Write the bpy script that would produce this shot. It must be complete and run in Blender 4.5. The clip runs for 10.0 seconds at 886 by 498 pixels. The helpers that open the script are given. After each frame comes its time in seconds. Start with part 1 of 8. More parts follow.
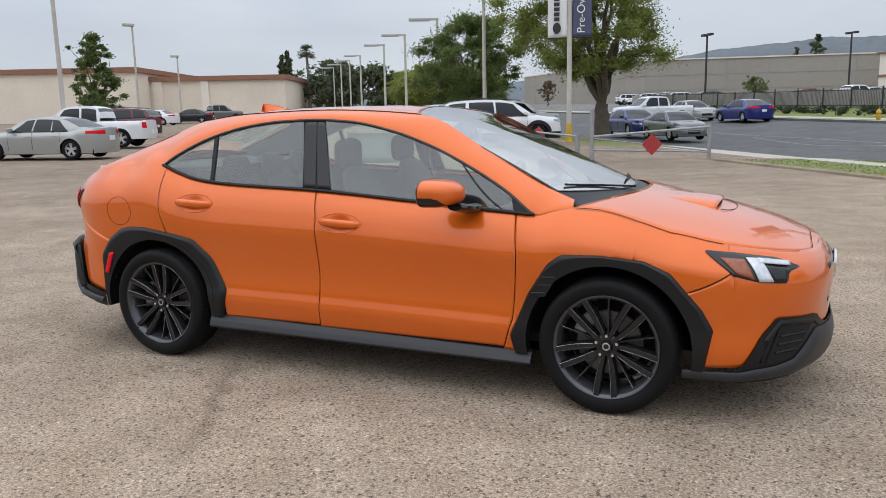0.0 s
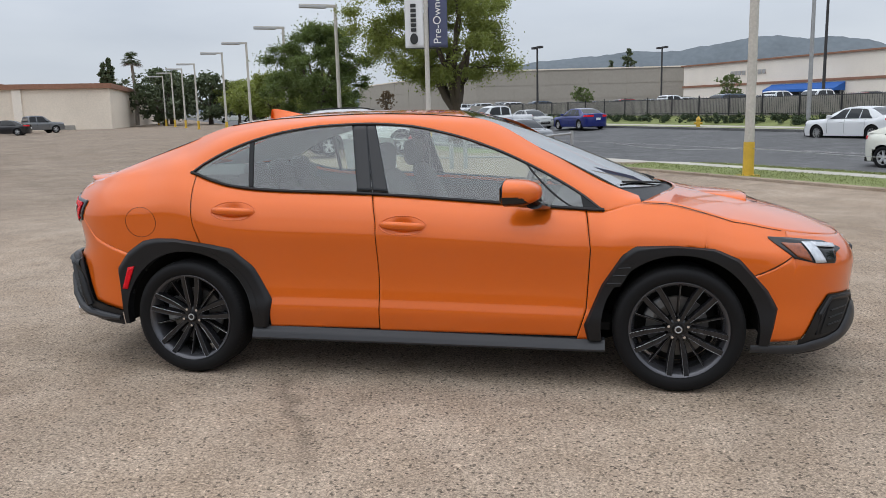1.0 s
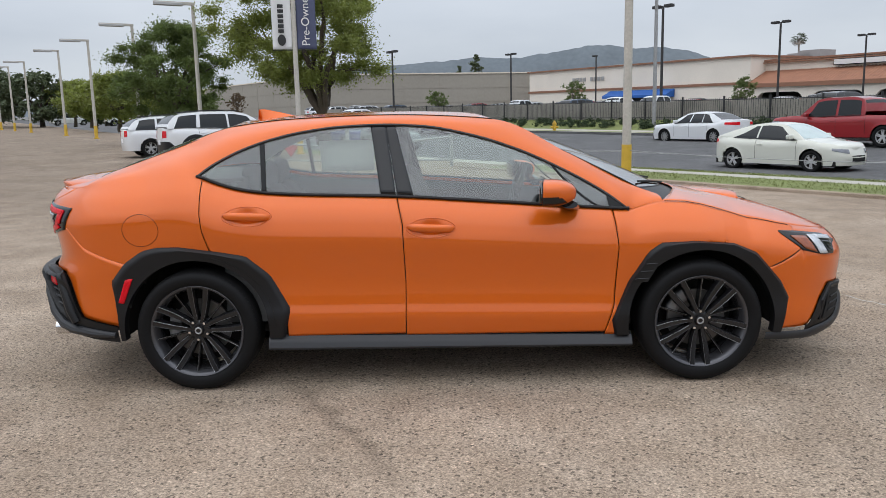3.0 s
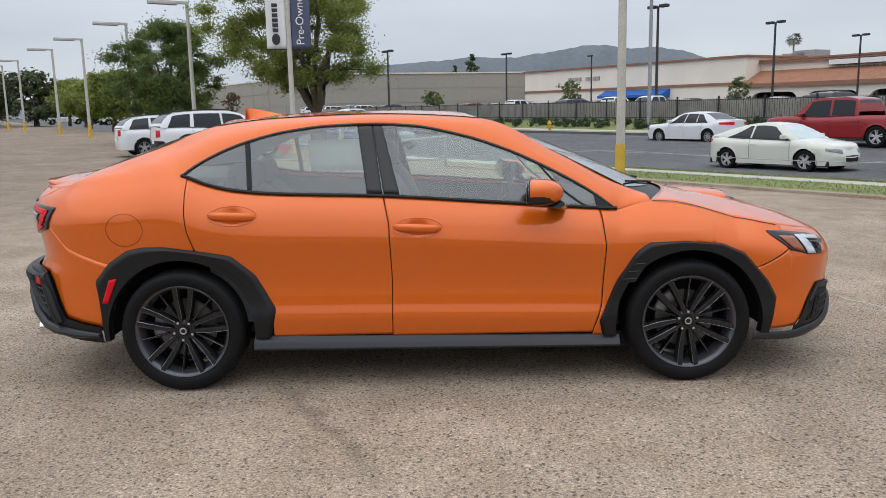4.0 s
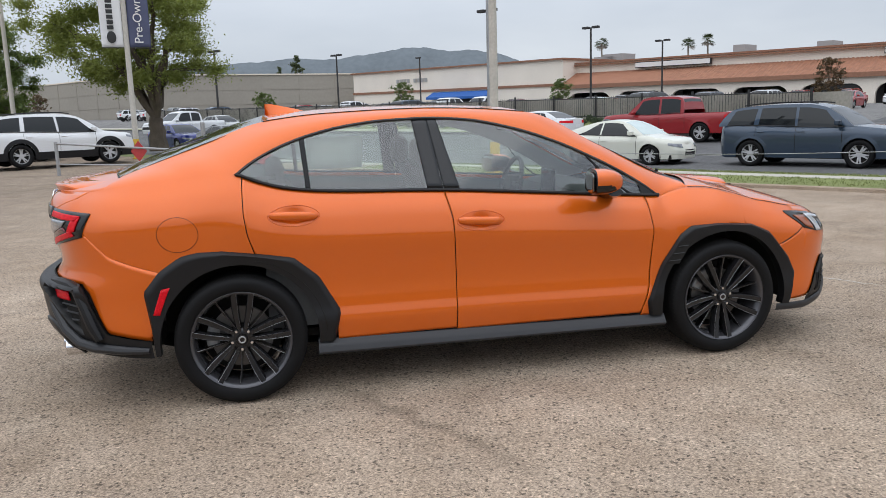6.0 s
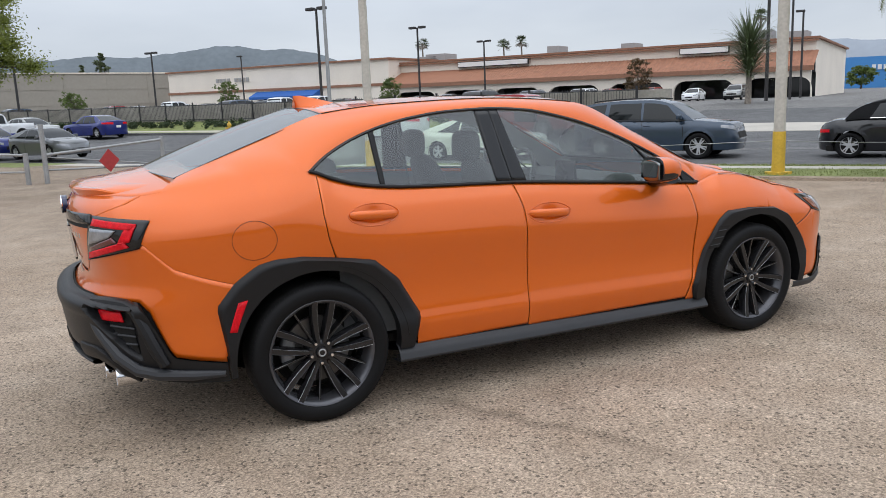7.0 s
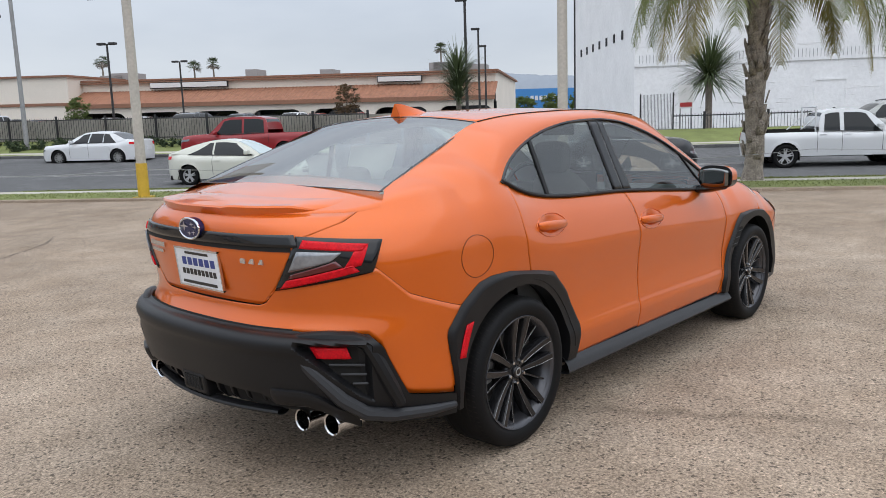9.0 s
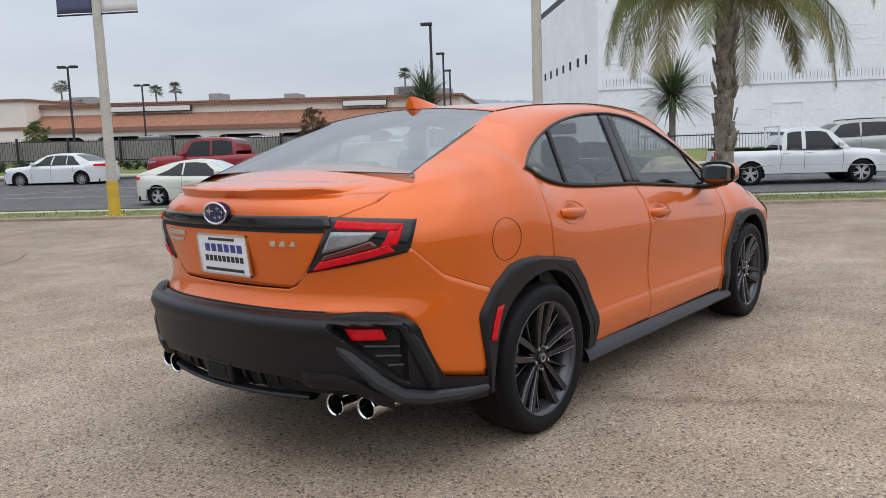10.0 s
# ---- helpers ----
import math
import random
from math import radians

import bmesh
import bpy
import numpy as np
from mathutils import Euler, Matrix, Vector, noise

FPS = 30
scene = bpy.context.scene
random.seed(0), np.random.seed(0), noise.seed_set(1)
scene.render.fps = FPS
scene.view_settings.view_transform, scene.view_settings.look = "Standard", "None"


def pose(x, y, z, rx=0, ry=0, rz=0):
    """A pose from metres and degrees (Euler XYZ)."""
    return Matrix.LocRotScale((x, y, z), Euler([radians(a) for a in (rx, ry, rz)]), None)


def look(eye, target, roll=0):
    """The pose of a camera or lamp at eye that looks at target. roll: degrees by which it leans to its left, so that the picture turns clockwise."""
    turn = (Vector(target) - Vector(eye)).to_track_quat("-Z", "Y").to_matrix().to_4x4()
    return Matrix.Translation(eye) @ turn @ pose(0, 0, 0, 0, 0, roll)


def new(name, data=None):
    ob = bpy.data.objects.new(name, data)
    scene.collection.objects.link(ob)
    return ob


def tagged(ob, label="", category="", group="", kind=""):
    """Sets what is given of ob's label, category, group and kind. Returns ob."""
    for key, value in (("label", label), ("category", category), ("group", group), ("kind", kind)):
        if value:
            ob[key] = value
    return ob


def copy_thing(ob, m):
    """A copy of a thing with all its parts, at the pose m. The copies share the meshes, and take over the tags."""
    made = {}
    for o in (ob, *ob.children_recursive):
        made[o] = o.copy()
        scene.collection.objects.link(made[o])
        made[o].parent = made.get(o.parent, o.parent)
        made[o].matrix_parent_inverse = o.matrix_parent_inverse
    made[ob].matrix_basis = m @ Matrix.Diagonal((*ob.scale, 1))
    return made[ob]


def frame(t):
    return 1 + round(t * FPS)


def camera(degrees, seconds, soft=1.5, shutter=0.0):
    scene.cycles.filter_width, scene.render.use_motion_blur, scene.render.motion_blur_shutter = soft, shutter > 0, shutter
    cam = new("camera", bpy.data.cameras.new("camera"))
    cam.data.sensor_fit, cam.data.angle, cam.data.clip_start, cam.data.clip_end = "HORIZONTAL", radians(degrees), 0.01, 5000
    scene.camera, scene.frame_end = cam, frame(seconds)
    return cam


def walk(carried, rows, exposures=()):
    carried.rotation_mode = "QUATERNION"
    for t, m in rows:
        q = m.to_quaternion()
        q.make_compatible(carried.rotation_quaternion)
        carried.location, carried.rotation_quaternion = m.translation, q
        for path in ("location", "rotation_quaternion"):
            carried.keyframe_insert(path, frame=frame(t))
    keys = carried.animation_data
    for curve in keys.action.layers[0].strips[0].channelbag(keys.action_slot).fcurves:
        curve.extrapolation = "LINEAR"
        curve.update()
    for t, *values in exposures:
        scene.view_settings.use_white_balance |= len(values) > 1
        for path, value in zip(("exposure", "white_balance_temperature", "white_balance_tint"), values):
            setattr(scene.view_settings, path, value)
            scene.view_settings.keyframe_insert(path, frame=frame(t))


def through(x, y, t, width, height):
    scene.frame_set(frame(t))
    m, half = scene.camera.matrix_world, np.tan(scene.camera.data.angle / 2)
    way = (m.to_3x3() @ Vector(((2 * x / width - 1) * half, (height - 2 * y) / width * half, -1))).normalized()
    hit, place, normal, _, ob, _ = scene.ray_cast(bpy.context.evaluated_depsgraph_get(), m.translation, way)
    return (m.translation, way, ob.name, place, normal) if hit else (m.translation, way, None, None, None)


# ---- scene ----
cam = camera(59.5, 10.0, 0.8)
PATH = [
    (0, (2.043, -4.352, 1.414), (1.253, -2.548, 1.068), -1.2),
    (0.5, (1.494, -4.601, 1.403), (0.902, -2.721, 1.064), -1.3),
    (1, (0.937, -4.811, 1.405), (0.545, -2.878, 1.074), -1.5),
    (1.5, (0.433, -4.847, 1.398), (0.213, -2.887, 1.07), -1.5),
    (2, (0.06, -4.883, 1.408), (-0.035, -2.912, 1.082), -1.5),
    (2.5, (-0.008, -4.887, 1.415), (-0.035, -2.915, 1.086), -1.4),
    (4, (0.056, -4.856, 1.41), (0.052, -2.884, 1.078), -1.2),
    (4.5, (0.04, -4.847, 1.411), (0.073, -2.875, 1.08), -1.2),
    (5, (-0.146, -4.831, 1.41), (-0.031, -2.862, 1.081), -1.3),
    (5.5, (-0.618, -4.854, 1.404), (-0.369, -2.897, 1.073), -1.5),
    (7, (-2.287, -4.18, 1.395), (-1.439, -2.404, 1.04), -2.3),
    (7.5, (-2.842, -3.853, 1.406), (-1.792, -2.188, 1.051), -2.4),
    (8, (-3.277, -3.479, 1.401), (-2.049, -1.941, 1.048), -2.2),
    (8.5, (-3.706, -3.092, 1.407), (-2.334, -1.677, 1.065), -2.0),
    (9, (-3.936, -2.795, 1.398), (-2.467, -1.476, 1.076), -1.8),
    (9.5, (-4.082, -2.634, 1.344), (-2.563, -1.366, 1.05), -1.8),
    (10, (-4.119, -2.608, 1.245), (-2.582, -1.354, 0.982), -1.9),
]
walk(cam, [(t, look(eye, target, roll)) for t, eye, target, roll in PATH],
     ((0, 0.0), (1, -0.04), (2.5, -0.05), (5.0, -0.02), (7.0, 0.06), (8.5, 0.05), (9.5, -0.02), (10, -0.05)))

# ---- world and light: a bright overcast morning ----
world = bpy.data.worlds.new("world")
scene.world = world
world.use_nodes = True
wn, wl = world.node_tree.nodes, world.node_tree.links
wn.clear()
w_out = wn.new("ShaderNodeOutputWorld")
w_bg = wn.new("ShaderNodeBackground")
w_sky = wn.new("ShaderNodeTexSky")
w_sky.sky_type = "NISHITA"
w_sky.sun_disc = False
w_sky.sun_elevation, w_sky.sun_rotation = radians(55), radians(200)
w_co = wn.new("ShaderNodeTexCoord")
w_map = wn.new("ShaderNodeMapping")
w_map.inputs["Scale"].default_value = (1.0, 1.0, 3.5)
w_noise = wn.new("ShaderNodeTexNoise")
w_noise.inputs["Scale"].default_value = 2.2
w_noise.inputs["Detail"].default_value = 5
w_ramp = wn.new("ShaderNodeValToRGB")
w_ramp.color_ramp.elements[0].position, w_ramp.color_ramp.elements[0].color = 0.30, (4.7, 5.15, 5.9, 1)
w_ramp.color_ramp.elements[1].position, w_ramp.color_ramp.elements[1].color = 0.72, (6.3, 6.7, 7.3, 1)
w_mix = wn.new("ShaderNodeMix")
w_mix.data_type = "RGBA"
w_mix.inputs["Factor"].default_value = 0.9
wl.new(w_co.outputs["Generated"], w_map.inputs["Vector"])
wl.new(w_map.outputs["Vector"], w_noise.inputs["Vector"])
wl.new(w_noise.outputs["Fac"], w_ramp.inputs["Fac"])
wl.new(w_sky.outputs["Color"], w_mix.inputs["A"])
wl.new(w_ramp.outputs["Color"], w_mix.inputs["B"])
# an overcast dome is brighter overhead than at the horizon
w_sep = wn.new("ShaderNodeSeparateXYZ")
w_dome = wn.new("ShaderNodeMapRange")
w_dome.inputs["From Min"].default_value, w_dome.inputs["From Max"].default_value = 0.10, 1.0
w_dome.inputs["To Min"].default_value, w_dome.inputs["To Max"].default_value = 1.0, 2.45
w_mul = wn.new("ShaderNodeVectorMath")
w_mul.operation = "SCALE"
wl.new(w_co.outputs["Generated"], w_sep.inputs["Vector"])
wl.new(w_sep.outputs["Z"], w_dome.inputs["Value"])
wl.new(w_mix.outputs["Result"], w_mul.inputs[0])
wl.new(w_dome.outputs["Result"], w_mul.inputs["Scale"])
wl.new(w_mul.outputs["Vector"], w_bg.inputs["Color"])
w_bg.inputs["Strength"].default_value = 0.115
wl.new(w_bg.outputs["Background"], w_out.inputs["Surface"])
sun = new("sun", bpy.data.lights.new("sun", "SUN"))
sun.data.energy, sun.data.angle, sun.data.color = 0.9, radians(100), (1.0, 0.97, 0.93)
sun.matrix_world = look((0, 0, 50), (10, 12, 0))


# ---- materials ----
def mat(name, color, rough=0.6, metal=0.0, vary=0.15, scale=4.0, fine=60.0, bump=0.0, coat=0.0, spec=0.5):
    """A node material: base colour varied at two scales, fine relief."""
    m = bpy.data.materials.new(name)
    m.use_nodes = True
    n, l = m.node_tree.nodes, m.node_tree.links
    b = n["Principled BSDF"]
    b.inputs["Roughness"].default_value = rough
    b.inputs["Metallic"].default_value = metal
    b.inputs["Specular IOR Level"].default_value = spec
    b.inputs["Coat Weight"].default_value = coat
    b.inputs["Coat Roughness"].default_value = 0.03
    co = n.new("ShaderNodeTexCoord")
    if vary > 0:
        big, small = n.new("ShaderNodeTexNoise"), n.new("ShaderNodeTexNoise")
        big.inputs["Scale"].default_value, small.inputs["Scale"].default_value = scale, fine
        big.inputs["Detail"].default_value = small.inputs["Detail"].default_value = 4
        l.new(co.outputs["Object"], big.inputs["Vector"])
        l.new(co.outputs["Object"], small.inputs["Vector"])
        add = n.new("ShaderNodeMath")
        add.operation = "ADD"
        l.new(big.outputs["Fac"], add.inputs[0])
        l.new(small.outputs["Fac"], add.inputs[1])
        rng = n.new("ShaderNodeMapRange")
        rng.inputs["From Min"].default_value, rng.inputs["From Max"].default_value = 0.6, 1.4
        rng.inputs["To Min"].default_value, rng.inputs["To Max"].default_value = 1 - vary, 1 + vary
        l.new(add.outputs[0], rng.inputs["Value"])
        mul = n.new("ShaderNodeVectorMath")
        mul.operation = "SCALE"
        mul.inputs[0].default_value = color
        l.new(rng.outputs["Result"], mul.inputs["Scale"])
        l.new(mul.outputs["Vector"], b.inputs["Base Color"])
        if bump > 0:
            bp = n.new("ShaderNodeBump")
            bp.inputs["Strength"].default_value, bp.inputs["Distance"].default_value = 0.6, bump
            l.new(add.outputs[0], bp.inputs["Height"])
            l.new(bp.outputs["Normal"], b.inputs["Normal"])
    else:
        b.inputs["Base Color"].default_value = (*color, 1)
    return m


def glass_mat(name, tint, plain=0.08, gloss=0.02):
    """Thin tinted glazing: it lets the tint through; its mirror grows from plain, straight on, to full at a graze."""
    m = bpy.data.materials.new(name)
    m.use_nodes = True
    n, l = m.node_tree.nodes, m.node_tree.links
    n.clear()
    out, mix = n.new("ShaderNodeOutputMaterial"), n.new("ShaderNodeMixShader")
    tr, gl, lw = n.new("ShaderNodeBsdfTransparent"), n.new("ShaderNodeBsdfGlossy"), n.new("ShaderNodeLayerWeight")
    tr.inputs["Color"].default_value = (*tint, 1)
    gl.inputs["Roughness"].default_value = gloss
    lw.inputs["Blend"].default_value = 0.5
    pw, ma = n.new("ShaderNodeMath"), n.new("ShaderNodeMath")
    pw.operation, ma.operation = "POWER", "MULTIPLY_ADD"
    pw.inputs[1].default_value = 5.0
    ma.inputs[1].default_value, ma.inputs[2].default_value = 1.0 - plain, plain
    l.new(lw.outputs["Facing"], pw.inputs[0])
    l.new(pw.outputs[0], ma.inputs[0])
    l.new(ma.outputs[0], mix.inputs["Fac"])
    l.new(tr.outputs["BSDF"], mix.inputs[1])
    l.new(gl.outputs["BSDF"], mix.inputs[2])
    l.new(mix.outputs["Shader"], out.inputs["Surface"])
    return m


def paint_mat(name, color, flake=0.0):
    m = mat(name, color, rough=0.38 if flake else 0.5, metal=flake, vary=0.03, scale=0.8, fine=400.0, coat=1.0, spec=0.15)
    m.node_tree.nodes["Principled BSDF"].inputs["Coat Roughness"].default_value = 0.035
    return m


def ground_mat(name, base, patch, grit, speck_scale, rough=0.9, bump=0.004, lane=None, rut=None):
    """Worn asphalt: coarse patches, medium stains, sharp grit of light and dark stones."""
    m = bpy.data.materials.new(name)
    m.use_nodes = True
    n, l = m.node_tree.nodes, m.node_tree.links
    b = n["Principled BSDF"]
    b.inputs["Roughness"].default_value = rough
    b.inputs["Specular IOR Level"].default_value = 0.25
    co = n.new("ShaderNodeTexCoord")
    big, mid, vor, fine = n.new("ShaderNodeTexNoise"), n.new("ShaderNodeTexNoise"), n.new("ShaderNodeTexVoronoi"), n.new("ShaderNodeTexNoise")
    big.inputs["Scale"].default_value, mid.inputs["Scale"].default_value = 0.35, 2.6
    big.inputs["Detail"].default_value, mid.inputs["Detail"].default_value = 6, 6
    vor.inputs["Scale"].default_value, fine.inputs["Scale"].default_value = speck_scale, speck_scale * 0.45
    fine.inputs["Detail"].default_value = 6
    for t in (big, mid, vor, fine):
        l.new(co.outputs["Object"], t.inputs["Vector"])
    r1 = n.new("ShaderNodeValToRGB")
    r1.color_ramp.elements[0].position, r1.color_ramp.elements[1].position = 0.36, 0.66
    r1.color_ramp.elements[0].color, r1.color_ramp.elements[1].color = (*base, 1), (*patch, 1)
    mixn = n.new("ShaderNodeMath")
    mixn.operation = "MULTIPLY_ADD"
    mixn.inputs[1].default_value = 0.5
    l.new(mid.outputs["Fac"], mixn.inputs[0])
    half = n.new("ShaderNodeMath")
    half.operation = "MULTIPLY"
    half.inputs[1].default_value = 0.5
    l.new(big.outputs["Fac"], half.inputs[0])
    l.new(half.outputs[0], mixn.inputs[2])
    l.new(mixn.outputs[0], r1.inputs["Fac"])
    sep = n.new("ShaderNodeSeparateColor")
    l.new(vor.outputs["Color"], sep.inputs["Color"])
    r2 = n.new("ShaderNodeMapRange")
    r2.inputs["To Min"].default_value, r2.inputs["To Max"].default_value = 1 - grit, 1 + grit
    l.new(sep.outputs["Red"], r2.inputs["Value"])
    r3 = n.new("ShaderNodeMapRange")
    r3.inputs["From Min"].default_value, r3.inputs["From Max"].default_value = 0.3, 0.7
    r3.inputs["To Min"].default_value, r3.inputs["To Max"].default_value = 1 - grit * 0.8, 1 + grit * 0.8
    l.new(fine.outputs["Fac"], r3.inputs["Value"])
    mu = n.new("ShaderNodeMath")
    mu.operation = "MULTIPLY"
    l.new(r2.outputs["Result"], mu.inputs[0])
    l.new(r3.outputs["Result"], mu.inputs[1])
    # single larger stones, pale and dark, and worn lighter or oily streaks
    peb, streak = n.new("ShaderNodeTexVoronoi"), n.new("ShaderNodeTexNoise")
    peb.inputs["Scale"].default_value = speck_scale * 0.55
    streak.inputs["Scale"].default_value, streak.inputs["Detail"].default_value = 0.9, 8
    streak.inputs["Distortion"].default_value = 1.2
    l.new(co.outputs["Object"], peb.inputs["Vector"])
    l.new(co.outputs["Object"], streak.inputs["Vector"])
    psep = n.new("ShaderNodeSeparateColor")
    l.new(peb.outputs["Color"], psep.inputs["Color"])
    pr = n.new("ShaderNodeValToRGB")
    pr.color_ramp.interpolation = "CONSTANT"
    e0, e1 = pr.color_ramp.elements[0], pr.color_ramp.elements[1]
    e0.position, e0.color = 0.0, (0.42, 0.42, 0.42, 1)
    e1.position, e1.color = 0.06, (1, 1, 1, 1)
    e2 = pr.color_ramp.elements.new(0.93)
    e2.color = (1 + grit * 0.75,) * 3 + (1,)
    l.new(psep.outputs["Green"], pr.inputs["Fac"])
    st = n.new("ShaderNodeMapRange")
    st.inputs["From Min"].default_value, st.inputs["From Max"].default_value = 0.35, 0.68
    st.inputs["To Min"].default_value, st.inputs["To Max"].default_value = 1.10, 0.86
    l.new(streak.outputs["Fac"], st.inputs["Value"])
    mp_ = n.new("ShaderNodeMath")
    mp_.operation = "MULTIPLY"
    l.new(pr.outputs["Color"], mp_.inputs[0])
    l.new(st.outputs["Result"], mp_.inputs[1])
    if lane:
        # asphalt that darkens in one direction, with a blotchy border; lane: direction, start, end, darkness
        dot, wob, lr = n.new("ShaderNodeVectorMath"), n.new("ShaderNodeMath"), n.new("ShaderNodeMapRange")
        dot.operation, wob.operation = "DOT_PRODUCT", "MULTIPLY_ADD"
        dot.inputs[1].default_value = lane[0]
        wob.inputs[1].default_value = 6.0
        l.new(co.outputs["Object"], dot.inputs[0])
        l.new(big.outputs["Fac"], wob.inputs[0])
        l.new(dot.outputs["Value"], wob.inputs[2])
        lr.inputs["From Min"].default_value, lr.inputs["From Max"].default_value = lane[1] + 3.0, lane[2] + 3.0
        lr.inputs["To Min"].default_value, lr.inputs["To Max"].default_value = 1.0, lane[3]
        l.new(wob.outputs[0], lr.inputs["Value"])
        lm_ = n.new("ShaderNodeMath")
        lm_.operation = "MULTIPLY"
        l.new(mp_.outputs[0], lm_.inputs[0])
        l.new(lr.outputs["Result"], lm_.inputs[1])
        mp_ = lm_
    if rut:
        # a shallow groove, its soft shading put into the colour; rut: direction, start, end along it, side offset, half
        # width, darkness
        al, ac, ab, wb = n.new("ShaderNodeVectorMath"), n.new("ShaderNodeVectorMath"), n.new("ShaderNodeMath"), n.new("ShaderNodeMath")
        al.operation = ac.operation = "DOT_PRODUCT"
        ab.operation, wb.operation = "ABSOLUTE", "MULTIPLY_ADD"
        al.inputs[1].default_value = (rut[0][0], rut[0][1], 0)
        ac.inputs[1].default_value = (-rut[0][1], rut[0][0], 0)
        wb.inputs[1].default_value = 0.45
        l.new(co.outputs["Object"], al.inputs[0])
        l.new(co.outputs["Object"], ac.inputs[0])
        l.new(mid.outputs["Fac"], wb.inputs[0])
        sh = n.new("ShaderNodeMath")
        sh.operation = "SUBTRACT"
        sh.inputs[1].default_value = rut[3] + 0.225
        l.new(ac.outputs["Value"], wb.inputs[2])
        l.new(wb.outputs[0], sh.inputs[0])
        l.new(sh.outputs[0], ab.inputs[0])
        near, ends, ends2, both_, dk = (n.new("ShaderNodeMapRange"), n.new("ShaderNodeMapRange"), n.new("ShaderNodeMapRange"), n.new("ShaderNodeMath"), n.new("ShaderNodeMath"))
        for q, a0, a1 in ((near, rut[4], 0.0), (ends, rut[1] - 0.25, rut[1] + 0.2), (ends2, rut[2] + 0.3, rut[2] - 0.3)):
            q.interpolation_type = "SMOOTHSTEP"
            q.inputs["From Min"].default_value, q.inputs["From Max"].default_value = a0, a1
        l.new(ab.outputs[0], near.inputs["Value"])
        l.new(al.outputs["Value"], ends.inputs["Value"])
        l.new(al.outputs["Value"], ends2.inputs["Value"])
        both_.operation = "MULTIPLY"
        l.new(near.outputs["Result"], both_.inputs[0])
        l.new(ends.outputs["Result"], both_.inputs[1])
        b2 = n.new("ShaderNodeMath")
        b2.operation = "MULTIPLY"
        l.new(both_.outputs[0], b2.inputs[0])
        l.new(ends2.outputs["Result"], b2.inputs[1])
        dk.operation = "MULTIPLY_ADD"
        dk.inputs[1].default_value, dk.inputs[2].default_value = rut[5] - 1.0, 1.0
        l.new(b2.outputs[0], dk.inputs[0])
        rm = n.new("ShaderNodeMath")
        rm.operation = "MULTIPLY"
        l.new(mp_.outputs[0], rm.inputs[0])
        l.new(dk.outputs[0], rm.inputs[1])
        mp_ = rm
    mu2 = n.new("ShaderNodeMath")
    mu2.operation = "MULTIPLY"
    l.new(mu.outputs[0], mu2.inputs[0])
    l.new(mp_.outputs[0], mu2.inputs[1])
    mu = mu2
    sc = n.new("ShaderNodeVectorMath")
    sc.operation = "SCALE"
    l.new(r1.outputs["Color"], sc.inputs[0])
    l.new(mu.outputs[0], sc.inputs["Scale"])
    l.new(sc.outputs["Vector"], b.inputs["Base Color"])
    bp = n.new("ShaderNodeBump")
    bp.inputs["Strength"].default_value, bp.inputs["Distance"].default_value = 0.7, bump
    l.new(mu.outputs[0], bp.inputs["Height"])
    l.new(bp.outputs["Normal"], b.inputs["Normal"])
    return m


M = {}
M["lot"] = ground_mat("lot_asphalt", (0.275, 0.207, 0.148), (0.378, 0.301, 0.230), 0.38, 150.0, lane=((0.537, -0.8436, 0), -5.0, -15.0, 0.72), rut=((0.487, -0.873), 0.34, 1.69, -1.16, 0.10, 0.72))
M["road"] = ground_mat("road_asphalt", (0.092, 0.092, 0.093), (0.130, 0.129, 0.129), 0.25, 60.0)
M["concrete"] = mat("concrete", (0.42, 0.39, 0.34), 0.9, vary=0.2, scale=0.8, fine=30, bump=0.003)
M["grass"] = mat("grass", (0.165, 0.190, 0.058), 0.95, vary=0.40, scale=1.2, fine=25, bump=0.02)
M["orange"] = paint_mat("orange_paint", (0.68, 0.124, 0.006), 0.28)
M["mirror"] = mat("dark_mirror_glass", (0.22, 0.23, 0.23), 0.03, 1.0, vary=0)
M["cladding"] = mat("black_plastic", (0.008, 0.008, 0.009), 0.43, vary=0.1, scale=6, fine=500, bump=0.0003, spec=0.33)
M["gloss_black"] = mat("gloss_black", (0.008, 0.008, 0.009), 0.08, vary=0)
M["rubber"] = mat("rubber", (0.0065, 0.0065, 0.007), 0.60, vary=0.15, scale=8, fine=200, bump=0.0005, spec=0.18)
M["rim"] = mat("dark_alloy", (0.012, 0.012, 0.013), 0.20, 0.0, vary=0.05, spec=0.45)
M["barrel"] = mat("dark_grey_barrel", (0.085, 0.085, 0.092), 0.26, 0.6, vary=0.1)
M["rim_edge"] = mat("bright_alloy_edge", (0.40, 0.40, 0.41), 0.30, 0.85, vary=0.05)
M["chrome"] = mat("chrome", (0.75, 0.75, 0.76), 0.08, 1.0, vary=0.03)
M["steel"] = mat("brushed_steel", (0.45, 0.44, 0.43), 0.35, 0.9, vary=0.1)
M["disc"] = mat("brake_disc_steel", (0.16, 0.155, 0.15), 0.45, 0.8, vary=0.15)
M["glass"] = glass_mat("tinted_glass", (0.89, 0.98, 0.92), 0.155, 0.0)
M["glass_rear"] = glass_mat("tinted_rear_glass", (0.80, 0.92, 0.86), 0.34, 0.0)
M["glass_front"] = glass_mat("windscreen_glass", (0.90, 0.94, 0.93), 0.60, 0.0)
M["glass_dark"] = mat("dark_window_glass", (0.010, 0.012, 0.013), 0.04, vary=0, spec=0.42)
